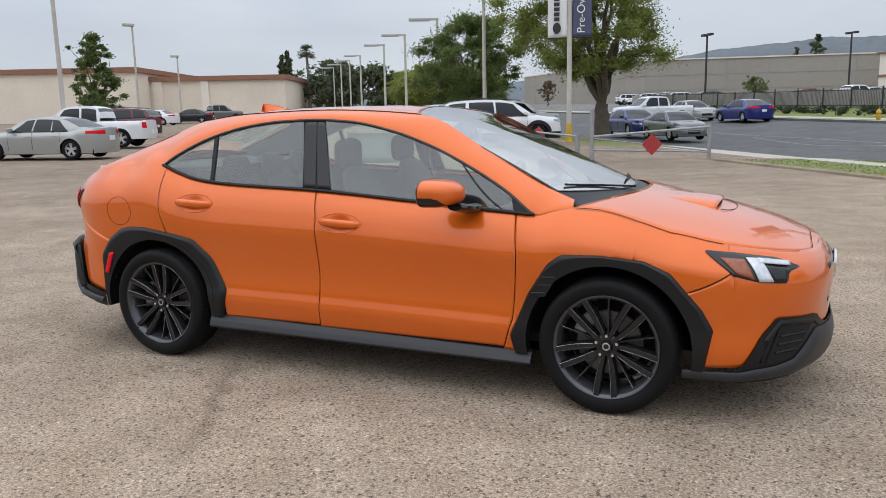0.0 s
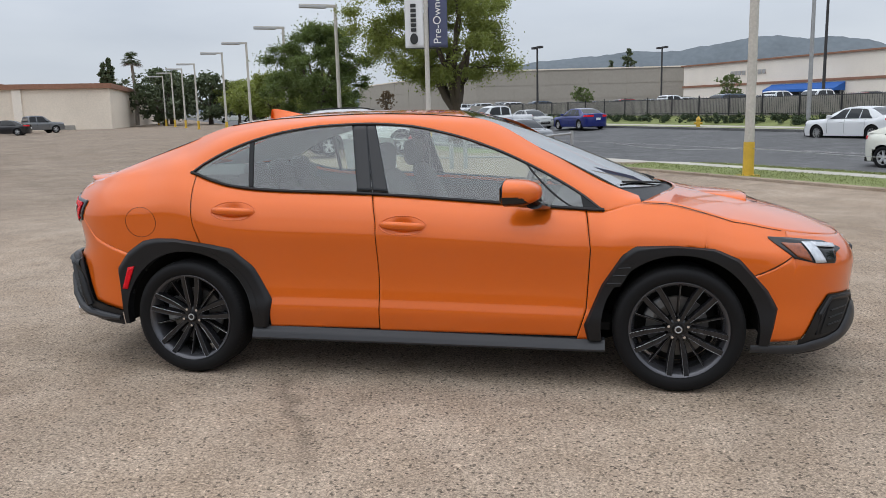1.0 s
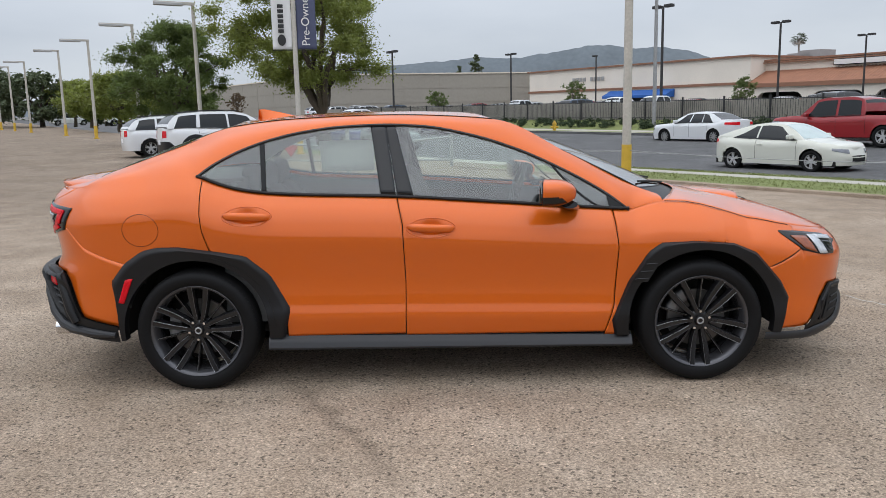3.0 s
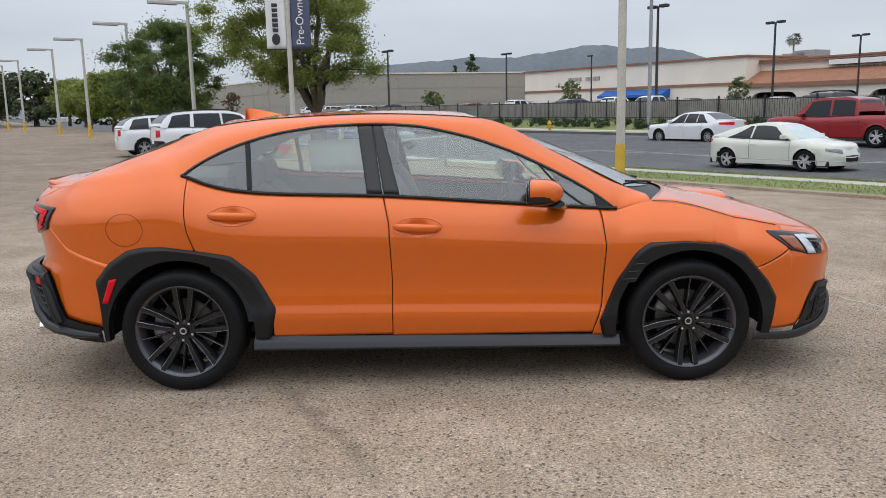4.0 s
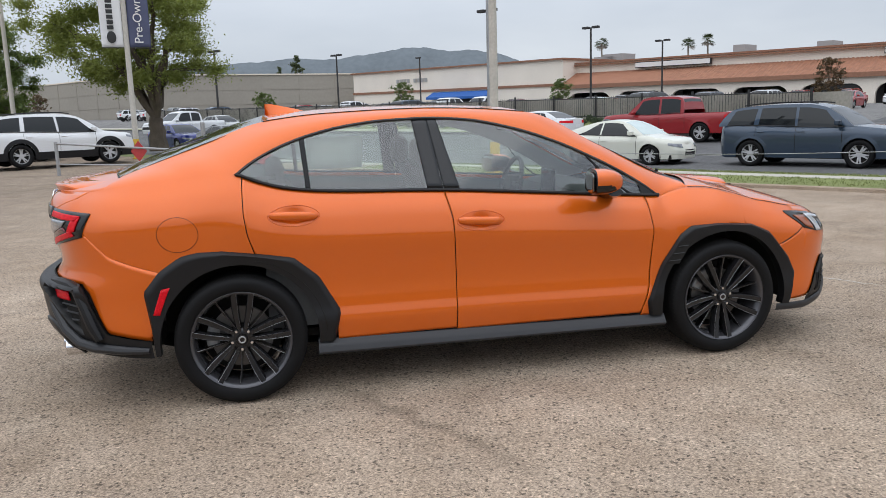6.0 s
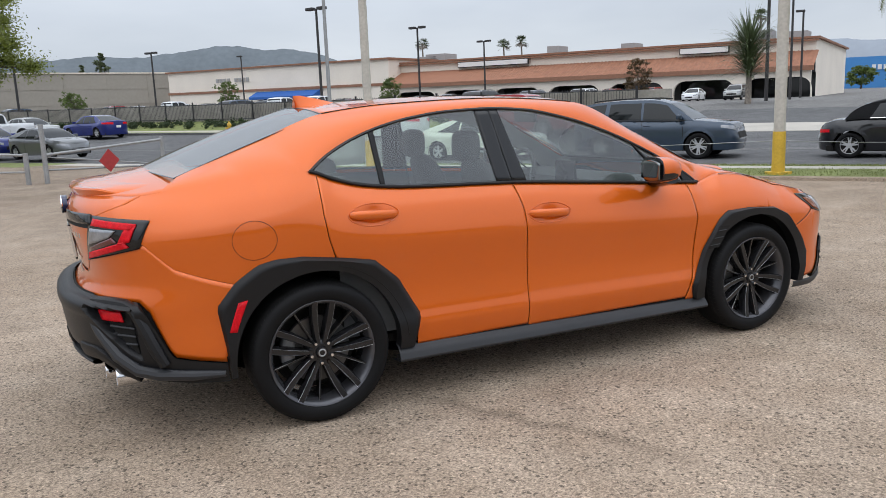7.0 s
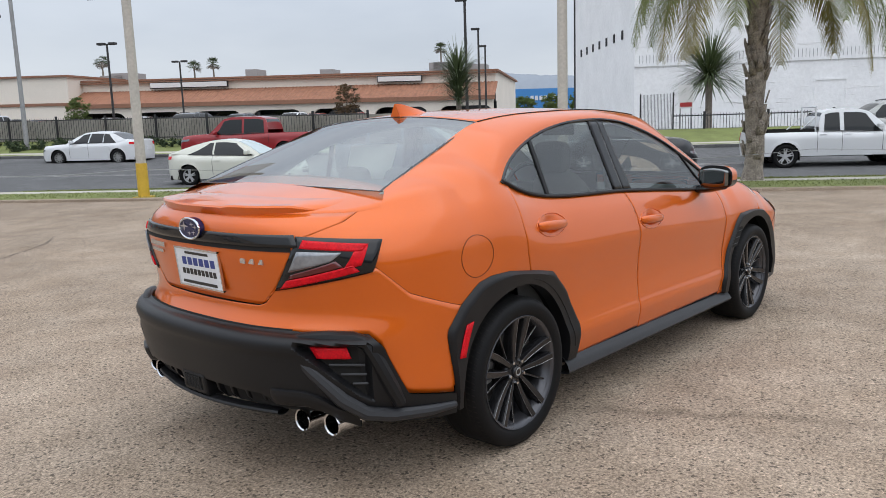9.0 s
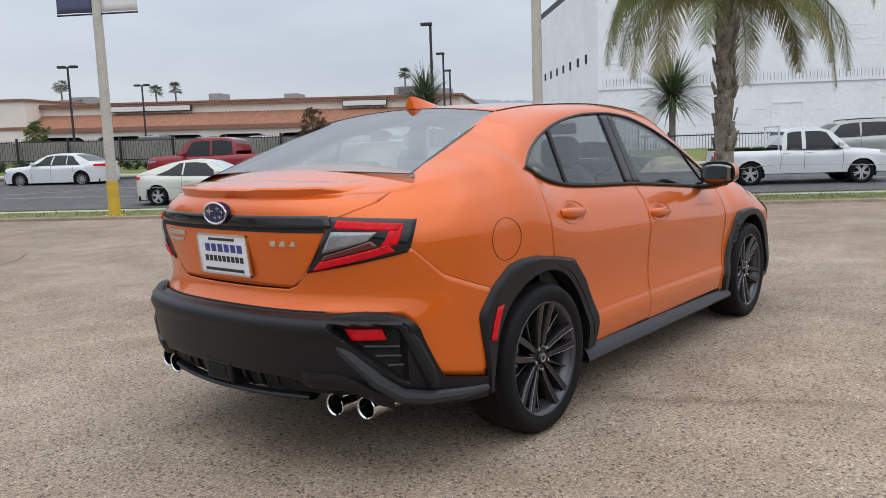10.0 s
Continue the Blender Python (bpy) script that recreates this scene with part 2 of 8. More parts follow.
M["interior"] = mat("dark_interior_cloth", (0.085, 0.087, 0.088), 0.85, vary=0.2, scale=8, fine=250, bump=0.001)
M["headliner"] = mat("grey_headliner", (0.50, 0.50, 0.48), 0.9, vary=0.08)
M["red_lens"] = mat("red_lens", (0.62, 0.008, 0.016), 0.25, vary=0.3, scale=40, fine=160, coat=0.06, spec=0.15)
M["dark_red"] = mat("dark_red_lens", (0.10, 0.004, 0.006), 0.08, vary=0.1, coat=0.8)
M["clear_lens"] = mat("clear_lens", (0.24, 0.25, 0.27), 0.12, 0.3, vary=0.3, scale=14, fine=60, coat=1.0)
M["amber"] = mat("amber_lens", (0.24, 0.050, 0.006), 0.12, vary=0.4, scale=20, fine=80, coat=0.4)
M["lamp_clear"] = mat("bright_lamp_lens", (0.55, 0.57, 0.60), 0.10, 0.3, vary=0.3, scale=14, fine=60, coat=1.0)
M["white_plate"] = mat("white_plate", (0.72, 0.73, 0.75), 0.4, vary=0.05)
M["plate_blue"] = mat("plate_blue", (0.03, 0.05, 0.22), 0.4, vary=0)
M["plate_black"] = mat("plate_black", (0.02, 0.02, 0.02), 0.4, vary=0)
M["emblem_blue"] = mat("emblem_blue", (0.008, 0.013, 0.07), 0.2, vary=0, coat=0.3)
# near-black in place of the shade in gaps, recesses and wheel wells
M["gap"] = mat("shadow_gap", (0.008, 0.007, 0.006), 0.9, vary=0)
M["white_paint"] = paint_mat("white_car_paint", (0.70, 0.71, 0.72))
M["cream_paint"] = paint_mat("cream_car_paint", (0.66, 0.66, 0.58))
M["silver_paint"] = paint_mat("silver_car_paint", (0.36, 0.365, 0.35), 0.4)
M["grey_paint"] = paint_mat("grey_car_paint", (0.15, 0.155, 0.16), 0.4)
M["black_paint"] = paint_mat("black_car_paint", (0.010, 0.010, 0.012))
M["blue_paint"] = paint_mat("blue_car_paint", (0.012, 0.022, 0.16), 0.3)
M["slate_paint"] = paint_mat("slate_blue_car_paint", (0.035, 0.055, 0.085), 0.4)
M["red_paint"] = paint_mat("red_car_paint", (0.28, 0.010, 0.014))
M["maroon_paint"] = paint_mat("maroon_car_paint", (0.09, 0.008, 0.016))
M["yellow"] = mat("yellow_paint", (0.60, 0.38, 0.04), 0.6, vary=0.2, scale=3, fine=30)
M["pole"] = mat("weathered_pole_paint", (0.48, 0.45, 0.40), 0.7, vary=0.2, scale=2, fine=20)
M["pole_dark"] = mat("dark_bronze_pole", (0.030, 0.028, 0.028), 0.6, vary=0.15)
M["galv"] = mat("galvanised_steel", (0.33, 0.33, 0.33), 0.55, 0.4, vary=0.2, scale=5, fine=40)
M["red_sign"] = mat("red_reflective_sign", (0.40, 0.035, 0.035), 0.6, vary=0.25, scale=12, fine=60)
M["stucco"] = mat("cream_stucco", (0.74, 0.65, 0.54), 0.95, vary=0.1, scale=0.25, fine=6, bump=0.004)
M["stucco_white"] = mat("pale_stucco", (0.78, 0.71, 0.62), 0.95, vary=0.08, scale=0.25, fine=6, bump=0.004)
M["beige_wall"] = mat("beige_concrete_wall", (0.33, 0.30, 0.255), 0.95, vary=0.08, scale=0.1, fine=2, bump=0.003)
M["terracotta"] = mat("terracotta_tile", (0.29, 0.130, 0.075), 0.85, vary=0.3, scale=1.5, fine=12, bump=0.01)
M["terracotta_trim"] = mat("terracotta_trim", (0.27, 0.135, 0.085), 0.85, vary=0.2)
M["white_brick"] = mat("white_painted_brick", (0.86, 0.86, 0.86), 0.85, vary=0.08, scale=0.6, fine=5, bump=0.035)
M["dark_void"] = mat("dark_recess", (0.02, 0.02, 0.022), 0.7, vary=0.3, scale=1, fine=8)
M["sign_white"] = mat("white_sign", (0.72, 0.71, 0.69), 0.6, vary=0.05)
M["awning_blue"] = mat("blue_awning", (0.015, 0.10, 0.36), 0.7, vary=0.1)
M["store_blue"] = mat("store_blue", (0.06, 0.23, 0.52), 0.8, vary=0.08, scale=0.1)
M["store_grey"] = mat("store_grey", (0.32, 0.32, 0.32), 0.85, vary=0.1, scale=0.1)
M["alloy"] = mat("bright_alloy", (0.50, 0.50, 0.51), 0.35, 0.35, vary=0.08)
M["sun_shade"] = mat("silver_sun_shade", (0.42, 0.52, 0.50), 0.25, vary=0.1, coat=1.0)
M["soft_top"] = mat("black_canvas", (0.010, 0.010, 0.011), 0.9, vary=0.2, scale=10, fine=200, bump=0.001, spec=0.2)
M["block_wall"] = mat("grey_block_wall", (0.30, 0.28, 0.25), 0.95, vary=0.25, scale=1, fine=10, bump=0.01)
M["iron"] = mat("black_iron", (0.02, 0.02, 0.022), 0.55, vary=0.1)
def leaf_mat(name, color, vary=0.5, through=0.30):
    """Leaf surfaces that let some light through."""
    m = mat(name, color, 0.55, vary=vary, scale=0.9, fine=9, spec=0.3)
    n, l = m.node_tree.nodes, m.node_tree.links
    tl, mx = n.new("ShaderNodeBsdfTranslucent"), n.new("ShaderNodeMixShader")
    tl.inputs["Color"].default_value = (color[0] * 1.5, color[1] * 1.6, color[2] * 0.9, 1)
    mx.inputs["Fac"].default_value = through
    l.new(n["Principled BSDF"].outputs["BSDF"], mx.inputs[1])
    l.new(tl.outputs["BSDF"], mx.inputs[2])
    l.new(mx.outputs["Shader"], n["Material Output"].inputs["Surface"])
    return m


M["leaf"] = leaf_mat("leaf_green", (0.190, 0.215, 0.060))
M["leaf_dark"] = leaf_mat("leaf_dark_green", (0.108, 0.142, 0.048))
M["leaf_far"] = leaf_mat("leaf_far", (0.090, 0.112, 0.060), 0.4, 0.1)
M["leaf_rust"] = leaf_mat("leaf_rusty", (0.120, 0.078, 0.045), 0.4, 0.2)
M["palm_leaf"] = leaf_mat("palm_leaf", (0.125, 0.142, 0.040), 0.5, 0.25)
M["palm_leaf_dry"] = leaf_mat("yellowing_palm_leaf", (0.210, 0.178, 0.060), 0.5, 0.2)
M["yucca_leaf"] = mat("yucca_leaf", (0.095, 0.125, 0.055), 0.5, vary=0.35, scale=2, fine=12)
M["bark"] = mat("bark", (0.09, 0.070, 0.055), 0.95, vary=0.4, scale=3, fine=25, bump=0.02)
M["palm_bark"] = mat("palm_bark", (0.26, 0.225, 0.19), 0.95, vary=0.6, scale=7, fine=30, bump=0.05)
# distance haze is mixed into the hill colours, more for the far ridge
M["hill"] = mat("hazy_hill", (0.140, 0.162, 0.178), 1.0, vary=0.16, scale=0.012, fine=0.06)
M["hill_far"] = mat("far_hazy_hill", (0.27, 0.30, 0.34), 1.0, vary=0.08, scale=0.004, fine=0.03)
M["hydrant"] = mat("hydrant_yellow", (0.55, 0.33, 0.03), 0.5, vary=0.15)
M["banner_white"] = mat("banner_white", (0.70, 0.70, 0.70), 0.7, vary=0.06)
M["banner_blue"] = mat("banner_slate", (0.075, 0.085, 0.15), 0.7, vary=0.15, scale=2)
M["crack"] = mat("crack_grit", (0.13, 0.098, 0.072), 0.95, vary=0.4, scale=6, fine=60)
M["line_paint"] = mat("road_line_paint", (0.36, 0.35, 0.33), 0.8, vary=0.3, scale=2, fine=20)
M["hedge"] = mat("hedge_green", (0.035, 0.055, 0.022), 0.9, vary=0.5, scale=2, fine=14, bump=0.05)
M["store_dark"] = mat("storefront", (0.035, 0.033, 0.033), 0.4, vary=0.4, scale=0.3, fine=2)
M["skirt"] = mat("dark_grey_plastic", (0.026, 0.027, 0.030), 0.45, vary=0.08, scale=5, fine=300, bump=0.0003, spec=0.4)
# for the unseen wall that is added to shape reflections
M["unseen_wall"] = mat("grey_unseen_wall", (0.16, 0.16, 0.165), 0.8, vary=0.1, scale=0.3, fine=4)
paper = mat("printed_paper", (0.78, 0.78, 0.76), 0.8, vary=0.12, scale=12, fine=120)
pn, plk = paper.node_tree.nodes, paper.node_tree.links
p_tr, p_mx = pn.new("ShaderNodeBsdfTranslucent"), pn.new("ShaderNodeMixShader")
p_tr.inputs["Color"].default_value = (0.8, 0.8, 0.78, 1)
p_mx.inputs["Fac"].default_value = 0.65
plk.new(pn["Principled BSDF"].outputs["BSDF"], p_mx.inputs[1])
plk.new(p_tr.outputs["BSDF"], p_mx.inputs[2])
plk.new(p_mx.outputs["Shader"], pn["Material Output"].inputs["Surface"])
M["paper"] = paper
M["far"] = ground_mat("far_asphalt", (0.15, 0.145, 0.14), (0.20, 0.195, 0.185), 0.25, 40.0)


# ---- building helpers ----
def spl(*pts):
    """A smooth curve through (x, value) pairs that does not overshoot."""
    xs = np.array([p[0] for p in pts], float)
    ys = np.array([p[1] for p in pts], float)
    h = np.diff(xs)
    d = np.diff(ys) / h
    t = np.zeros(len(xs))
    t[0], t[-1] = d[0], d[-1]
    for i in range(1, len(xs) - 1):
        if d[i - 1] * d[i] > 0:
            w1, w2 = 2 * h[i] + h[i - 1], h[i] + 2 * h[i - 1]
            t[i] = (w1 + w2) / (w1 / d[i - 1] + w2 / d[i])

    def f(x):
        if x <= xs[0]:
            return float(ys[0])
        if x >= xs[-1]:
            return float(ys[-1])
        i = int(np.searchsorted(xs, x) - 1)
        s = (x - xs[i]) / h[i]
        return float((1 + 2 * s) * (1 - s) ** 2 * ys[i] + s * (1 - s) ** 2 * h[i] * t[i]
                     + s * s * (3 - 2 * s) * ys[i + 1] + s * s * (s - 1) * h[i] * t[i + 1])
    return f


def lin(*pts):
    xs, ys = [p[0] for p in pts], [p[1] for p in pts]
    return lambda x: float(np.interp(x, xs, ys))


class Geo:
    """Vertices and faces gathered for one mesh."""

    def __init__(self):
        self.v, self.f = [], []

    def add(self, verts, faces):
        o = len(self.v)
        self.v += [tuple(p) for p in verts]
        self.f += [tuple(i + o for i in f) for f in faces]
        return self

    def grid(self, fn, nu, nv, keep=None, closed=False):
        """fn(i/nu, j/nv) gives a place; keep(place) says whether a face stays."""
        o = len(self.v)
        pts = [fn(i / nu, j / nv) for i in range(nu + 1) for j in range(nv + 1)]
        self.v += [tuple(p) for p in pts]
        for i in range(nu):
            for j in range(nv):
                a, b, c, d = i * (nv + 1) + j, (i + 1) * (nv + 1) + j, (i + 1) * (nv + 1) + j + 1, i * (nv + 1) + j + 1
                if keep:
                    m = [(pts[a][k] + pts[b][k] + pts[c][k] + pts[d][k]) / 4 for k in range(3)]
                    if not keep(m):
                        continue
                self.f.append((a + o, b + o, c + o, d + o))
        return self

    def box(self, lo, hi, m=None):
        c = [(x, y, z) for x in (lo[0], hi[0]) for y in (lo[1], hi[1]) for z in (lo[2], hi[2])]
        if m is not None:
            c = [tuple(m @ Vector(p)) for p in c]
        return self.add(c, [(0, 1, 3, 2), (4, 6, 7, 5), (0, 4, 5, 1), (2, 3, 7, 6), (0, 2, 6, 4), (1, 5, 7, 3)])

    def tube(self, path, radius, sides=8, caps=True, squash=1.0):
        """A round bar along a path; radius is a number or a list."""
        path = [Vector(p) for p in path]
        rs = radius if isinstance(radius, (list, tuple)) else [radius] * len(path)
        o = len(self.v)
        up = Vector((0, 0, 1))
        for i, p in enumerate(path):
            t = (path[min(i + 1, len(path) - 1)] - path[max(i - 1, 0)]).normalized()
            a = t.cross(up if abs(t.z) < 0.95 else Vector((1, 0, 0))).normalized()
            b = a.cross(t).normalized()
            for k in range(sides):
                w = 2 * math.pi * k / sides
                self.v.append(tuple(p + a * (math.cos(w) * rs[i]) + b * (math.sin(w) * rs[i] * squash)))
        for i in range(len(path) - 1):
            for k in range(sides):
                k2 = (k + 1) % sides
                self.f.append((o + i * sides + k, o + i * sides + k2, o + (i + 1) * sides + k2, o + (i + 1) * sides + k))
        if caps:
            self.f.append(tuple(o + k for k in range(sides))[::-1])
            self.f.append(tuple(o + (len(path) - 1) * sides + k for k in range(sides)))
        return self

    def lathe(self, prof, n=48, axis="y", at=(0, 0, 0)):
        """Turns a profile of (radius, along) pairs round an axis."""
        o = len(self.v)
        for r, a in prof:
            for k in range(n):
                w = 2 * math.pi * k / n
                c, s = r * math.cos(w), r * math.sin(w)
                p = (c, a, s) if axis == "y" else ((c, s, a) if axis == "z" else (a, c, s))
                self.v.append((p[0] + at[0], p[1] + at[1], p[2] + at[2]))
        for i in range(len(prof) - 1):
            for k in range(n):
                k2 = (k + 1) % n
                self.f.append((o + i * n + k, o + i * n + k2, o + (i + 1) * n + k2, o + (i + 1) * n + k))
        return self

    def prism(self, poly, a, b, axis="y"):
        """A polygon in the two other axes, drawn out from a to b along the axis."""
        n = len(poly)

        def put(p, s):
            return (p[0], s, p[1]) if axis == "y" else ((s, p[0], p[1]) if axis == "x" else (p[0], p[1], s))
        v = [put(p, a) for p in poly] + [put(p, b) for p in poly]
        f = [tuple(range(n)), tuple(range(2 * n - 1, n - 1, -1))] + [(i, n + i, n + (i + 1) % n, (i + 1) % n) for i in range(n)]
        return self.add(v, f)

    def mirror(self):
        """The same shape on the other side of y = 0."""
        g = Geo()
        g.v = [(x, -y, z) for x, y, z in self.v]
        g.f = [f[::-1] for f in self.f]
        return g

    def moved(self, m):
        g = Geo()
        g.v = [tuple(m @ Vector(p)) for p in self.v]
        g.f = list(self.f)
        return g

    def mesh(self, name, smooth=True, weld=0.0):
        me = bpy.data.meshes.new(name)
        me.from_pydata(self.v, [], self.f)
        if weld or smooth:
            bm = bmesh.new()
            bm.from_mesh(me)
            if weld:
                bmesh.ops.remove_doubles(bm, verts=bm.verts, dist=weld)
            if len(bm.faces) < 30000:
                bmesh.ops.recalc_face_normals(bm, faces=bm.faces)
            bm.to_mesh(me)
            bm.free()
        if smooth:
            for p in me.polygons:
                p.use_smooth = True
        me.update()
        return me


def sharp(me, degrees=35):
    """Hard edges where faces meet at more than the angle."""
    me.set_sharp_from_angle(angle=radians(degrees))
    return me


def part(name, geo, material, parent=None, label="", smooth=True, edge=35, weld=0.0, bevel=0.0, solid=0.0, rim=True):
    """Links gathered geometry as one mesh object, under a thing or a part."""
    me = geo.mesh(name, smooth, weld)
    if smooth and edge:
        sharp(me, edge)
    me.materials.append(M[material] if isinstance(material, str) else material)
    ob = new(name, me)
    if solid:
        md = ob.modifiers.new("thick", "SOLIDIFY")
        md.thickness, md.offset, md.use_rim = solid, -1, rim
    if bevel:
        md = ob.modifiers.new("round", "BEVEL")
        md.width, md.segments, md.limit_method, md.angle_limit = bevel, 2, "ANGLE", radians(40)
    if parent is not None:
        ob.parent = parent
    if label:
        ob["label"] = label
    return ob


def thing(name, label, category, group="", at=None):
    ob = new(name)
    ob.empty_display_size = 0.2
    if at is not None:
        ob.matrix_basis = at
    return tagged(ob, label, category, group)


def structure(name, geo, material, label, smooth=False, weld=0.0, bevel=0.0, edge=35):
    ob = part(name, geo, material, None, "", smooth, edge, weld, bevel)
    return tagged(ob, label, "", "", "structure")


# along the street (s) and away from the lot (d)
ROAD_U, ROAD_N = Vector((0.537, -0.8436, 0)), Vector((0.8436, 0.537, 0))
ROAD_YAW = math.degrees(math.atan2(ROAD_U.y, ROAD_U.x))


def street(s, d, z=0.0):
    return ROAD_U * s + ROAD_N * d + Vector((0, 0, z))


LAND = lin((-400, 0.0), (9.95, 0.0), (14.4, -0.10), (14.55, -0.30), (20, -0.24), (28.4, 0.05), (30, 0.2), (31.9, 0.55), (33, 0.75), (46, 0.5), (3000, 0.5))


def lift(y):
    """The country beyond lies a little higher than the lot's own plane."""
    return 0.0145 * max(0.0, y - 18)


def lot_z(x, y):
    return lift(y) + 0.006 * max(0.0, -x - 6)


def far_z(p):
    return 0.5 + lift(p.y)


def slab(geo, s0, s1, d0, d1, z0, z1):
    """A box in street lines, from z0 to z1."""
    v = [street(s, d, z) for s in (s0, s1) for d in (d0, d1) for z in (z0, z1)]
    return geo.add(v, [(0, 1, 3, 2), (4, 6, 7, 5), (0, 4, 5, 1), (2, 3, 7, 6), (0, 2, 6, 4), (1, 5, 7, 3)])


# ---- the ground: lot, verge, pavement, street, far verge, far lot, in one sheet to the horizon ----
def build_ground():
    zs = {9.80: 0.0, 9.81: 0.05, 9.95: 0.06, 11.9: 0.02, 13.05: -0.03, 14.40: -0.11, 14.55: -0.12, 14.56: -0.29, 28.40: 0.04, 28.41: 0.18, 28.55: 0.19, 29.2: 0.20, 30.4: 0.22}
    ds = [-3000, -800, -300, -120, -60, -30, -12, -4, 0, 4, 8, 9.80, 9.81, 9.95, 10.9, 11.9, 13.05, 14.40, 14.55, 14.56, 17, 20, 24, 28.40, 28.41, 28.55, 29.2, 30.4, 31.9, 33, 40, 46, 60, 80, 100, 160, 400, 1000, 3000]
    bands = [(-3000, 9.8, "lot"), (9.8, 9.95, "lot"), (9.95, 11.9, "grass"), (11.9, 13.05, "concrete"), (13.05, 14.4, "grass"),
             (14.4, 14.56, "concrete"), (14.56, 28.405, "road"), (28.405, 28.55, "concrete"), (28.55, 29.2, "grass"), (29.2, 30.4, "concrete"),
             (30.4, 33, "grass"), (33, 3000, "far")]
    ss = [-3000, -900, -400, -200, -140, -100, -70, -50, -40, -30, -24, -19, -15.6, -14.2, -11, -8, -4, 0, 4, 8, 12, 16, 20, 26, 36, 60, 100, 200, 400, 900, 3000]
    names = ["lot", "concrete", "grass", "road", "far"]
    verts, faces, mats = [], [], []
    for s in ss:
        for d in ds:
            z = zs.get(d, LAND(d))
            p = street(s, d)
            if s < -14.5 and 9.0 < d < 14.57:
                z = {14.40: -0.22, 14.55: -0.24}.get(d, LAND(d) if d < 14.5 else -0.29)
            if -9 < s < 4 and 28.40 < d < 47:
                z = 0.06 + (d - 28.4) * 0.05
            verts.append((p.x, p.y, z + lift(p.y) * max(0.25, min(1.0, (d - 14) / 14)) if d > 9.9 else lot_z(p.x, p.y) + z))
    n = len(ds)
    for i in range(len(ss) - 1):
        for j in range(n - 1):
            faces.append((i * n + j, (i + 1) * n + j, (i + 1) * n + j + 1, i * n + j + 1))
            dm, sm = (ds[j] + ds[j + 1]) / 2, (ss[i] + ss[i + 1]) / 2
            kind = next(b[2] for b in bands if b[0] <= dm <= b[1])
            if sm < -14.5 and 9.8 < dm < 14.56:
                kind = "lot" if dm < 12 else "concrete"
                if sm < -24:
                    kind = "grass" if dm < 14.4 else "concrete"
            if sm < -72 and 30.4 < dm < 33:
                kind = "far"
            if -9 < sm < 4 and 28.4 < dm < 40:
                kind = "concrete" if dm < 31.9 else "road"
            mats.append(names.index(kind))
    me = bpy.data.meshes.new("ground")
    me.from_pydata(verts, [], faces)
    for k in names:
        me.materials.append(M[k])
    me.polygons.foreach_set("material_index", mats)
    me.update()
    return tagged(new("ground", me), "worn tan asphalt car lot with grass verge, pavement and grey street", "", "", "structure")


build_ground()
for dd, s0, s1 in ((21.2, -60, 40), (21.5, -60, 40)):
    g = Geo()
    k = s0
    while k < s1:
        a, b = street(k, dd), street(min(k + 6, s1), dd)
        za, zb = LAND(dd) + lift(a.y) * 0.51 + 0.006, LAND(dd) + lift(b.y) * 0.51 + 0.006
        g.add([a + Vector((0, 0, za)), b + Vector((0, 0, zb)), b + ROAD_N * 0.10 + Vector((0, 0, zb)), a + ROAD_N * 0.10 + Vector((0, 0, za))], [(0, 1, 2, 3)])
        k += 6
    structure("road_line", g, "line_paint", "faded painted centre line")


def crack(pts, width, seed, material):
    """A thin wandering line lying on the lot."""
    rng = random.Random(seed)
    g = Geo()
    path = []
    for (a, b), (c, d) in zip(pts, pts[1:]):
        n = max(2, int(math.hypot(c - a, d - b) / 0.05))
        path += [Vector((a + (c - a) * i / n + rng.gauss(0, 0.010), b + (d - b) * i / n + rng.gauss(0, 0.010), 0)) for i in range(n)]
    for i, p in enumerate(path):
        t = (path[min(i + 1, len(path) - 1)] - path[max(i - 1, 0)]).normalized()
        w = Vector((-t.y, t.x, 0)) * width * rng.uniform(0.3, 1.0) * min(1.0, i / 6, (len(path) - 1 - i) / 6)
        g.v += [tuple(p + w + Vector((0, 0, 0.002))), tuple(p - w + Vector((0, 0, 0.002)))]
        if i:
            k = len(g.v)
            g.f.append((k - 4, k - 3, k - 1, k - 2))
    return structure("ground_crack", g, material, "thin crack in the worn asphalt")


crack([(-1.9, 5.9), (-1.35, 6.34), (-0.84, 6.87), (-0.38, 7.29), (0.06, 7.73), (0.45, 8.45)], 0.022, 3, "crack")
crack([(3.00, 1.15), (3.10, 0.85), (3.30, 0.42), (3.55, 0.0)], 0.016, 5, "concrete")

# ---- buildings ----
def wall_box(g, s0, s1, d0, d1, h0, h1):
    """A block in street lines whose base follows the rise of the land."""
    v = []
    for s in (s0, s1):
        for d in (d0, d1):
            p = street(s, d)
            b = far_z(p)
            for h in (h0, h1):
                v.append((p.x, p.y, b + h))
    return g.add(v, [(0, 1, 3, 2), (4, 6, 7, 5), (0, 4, 5, 1), (2, 3, 7, 6), (0, 2, 6, 4), (1, 5, 7, 3)])


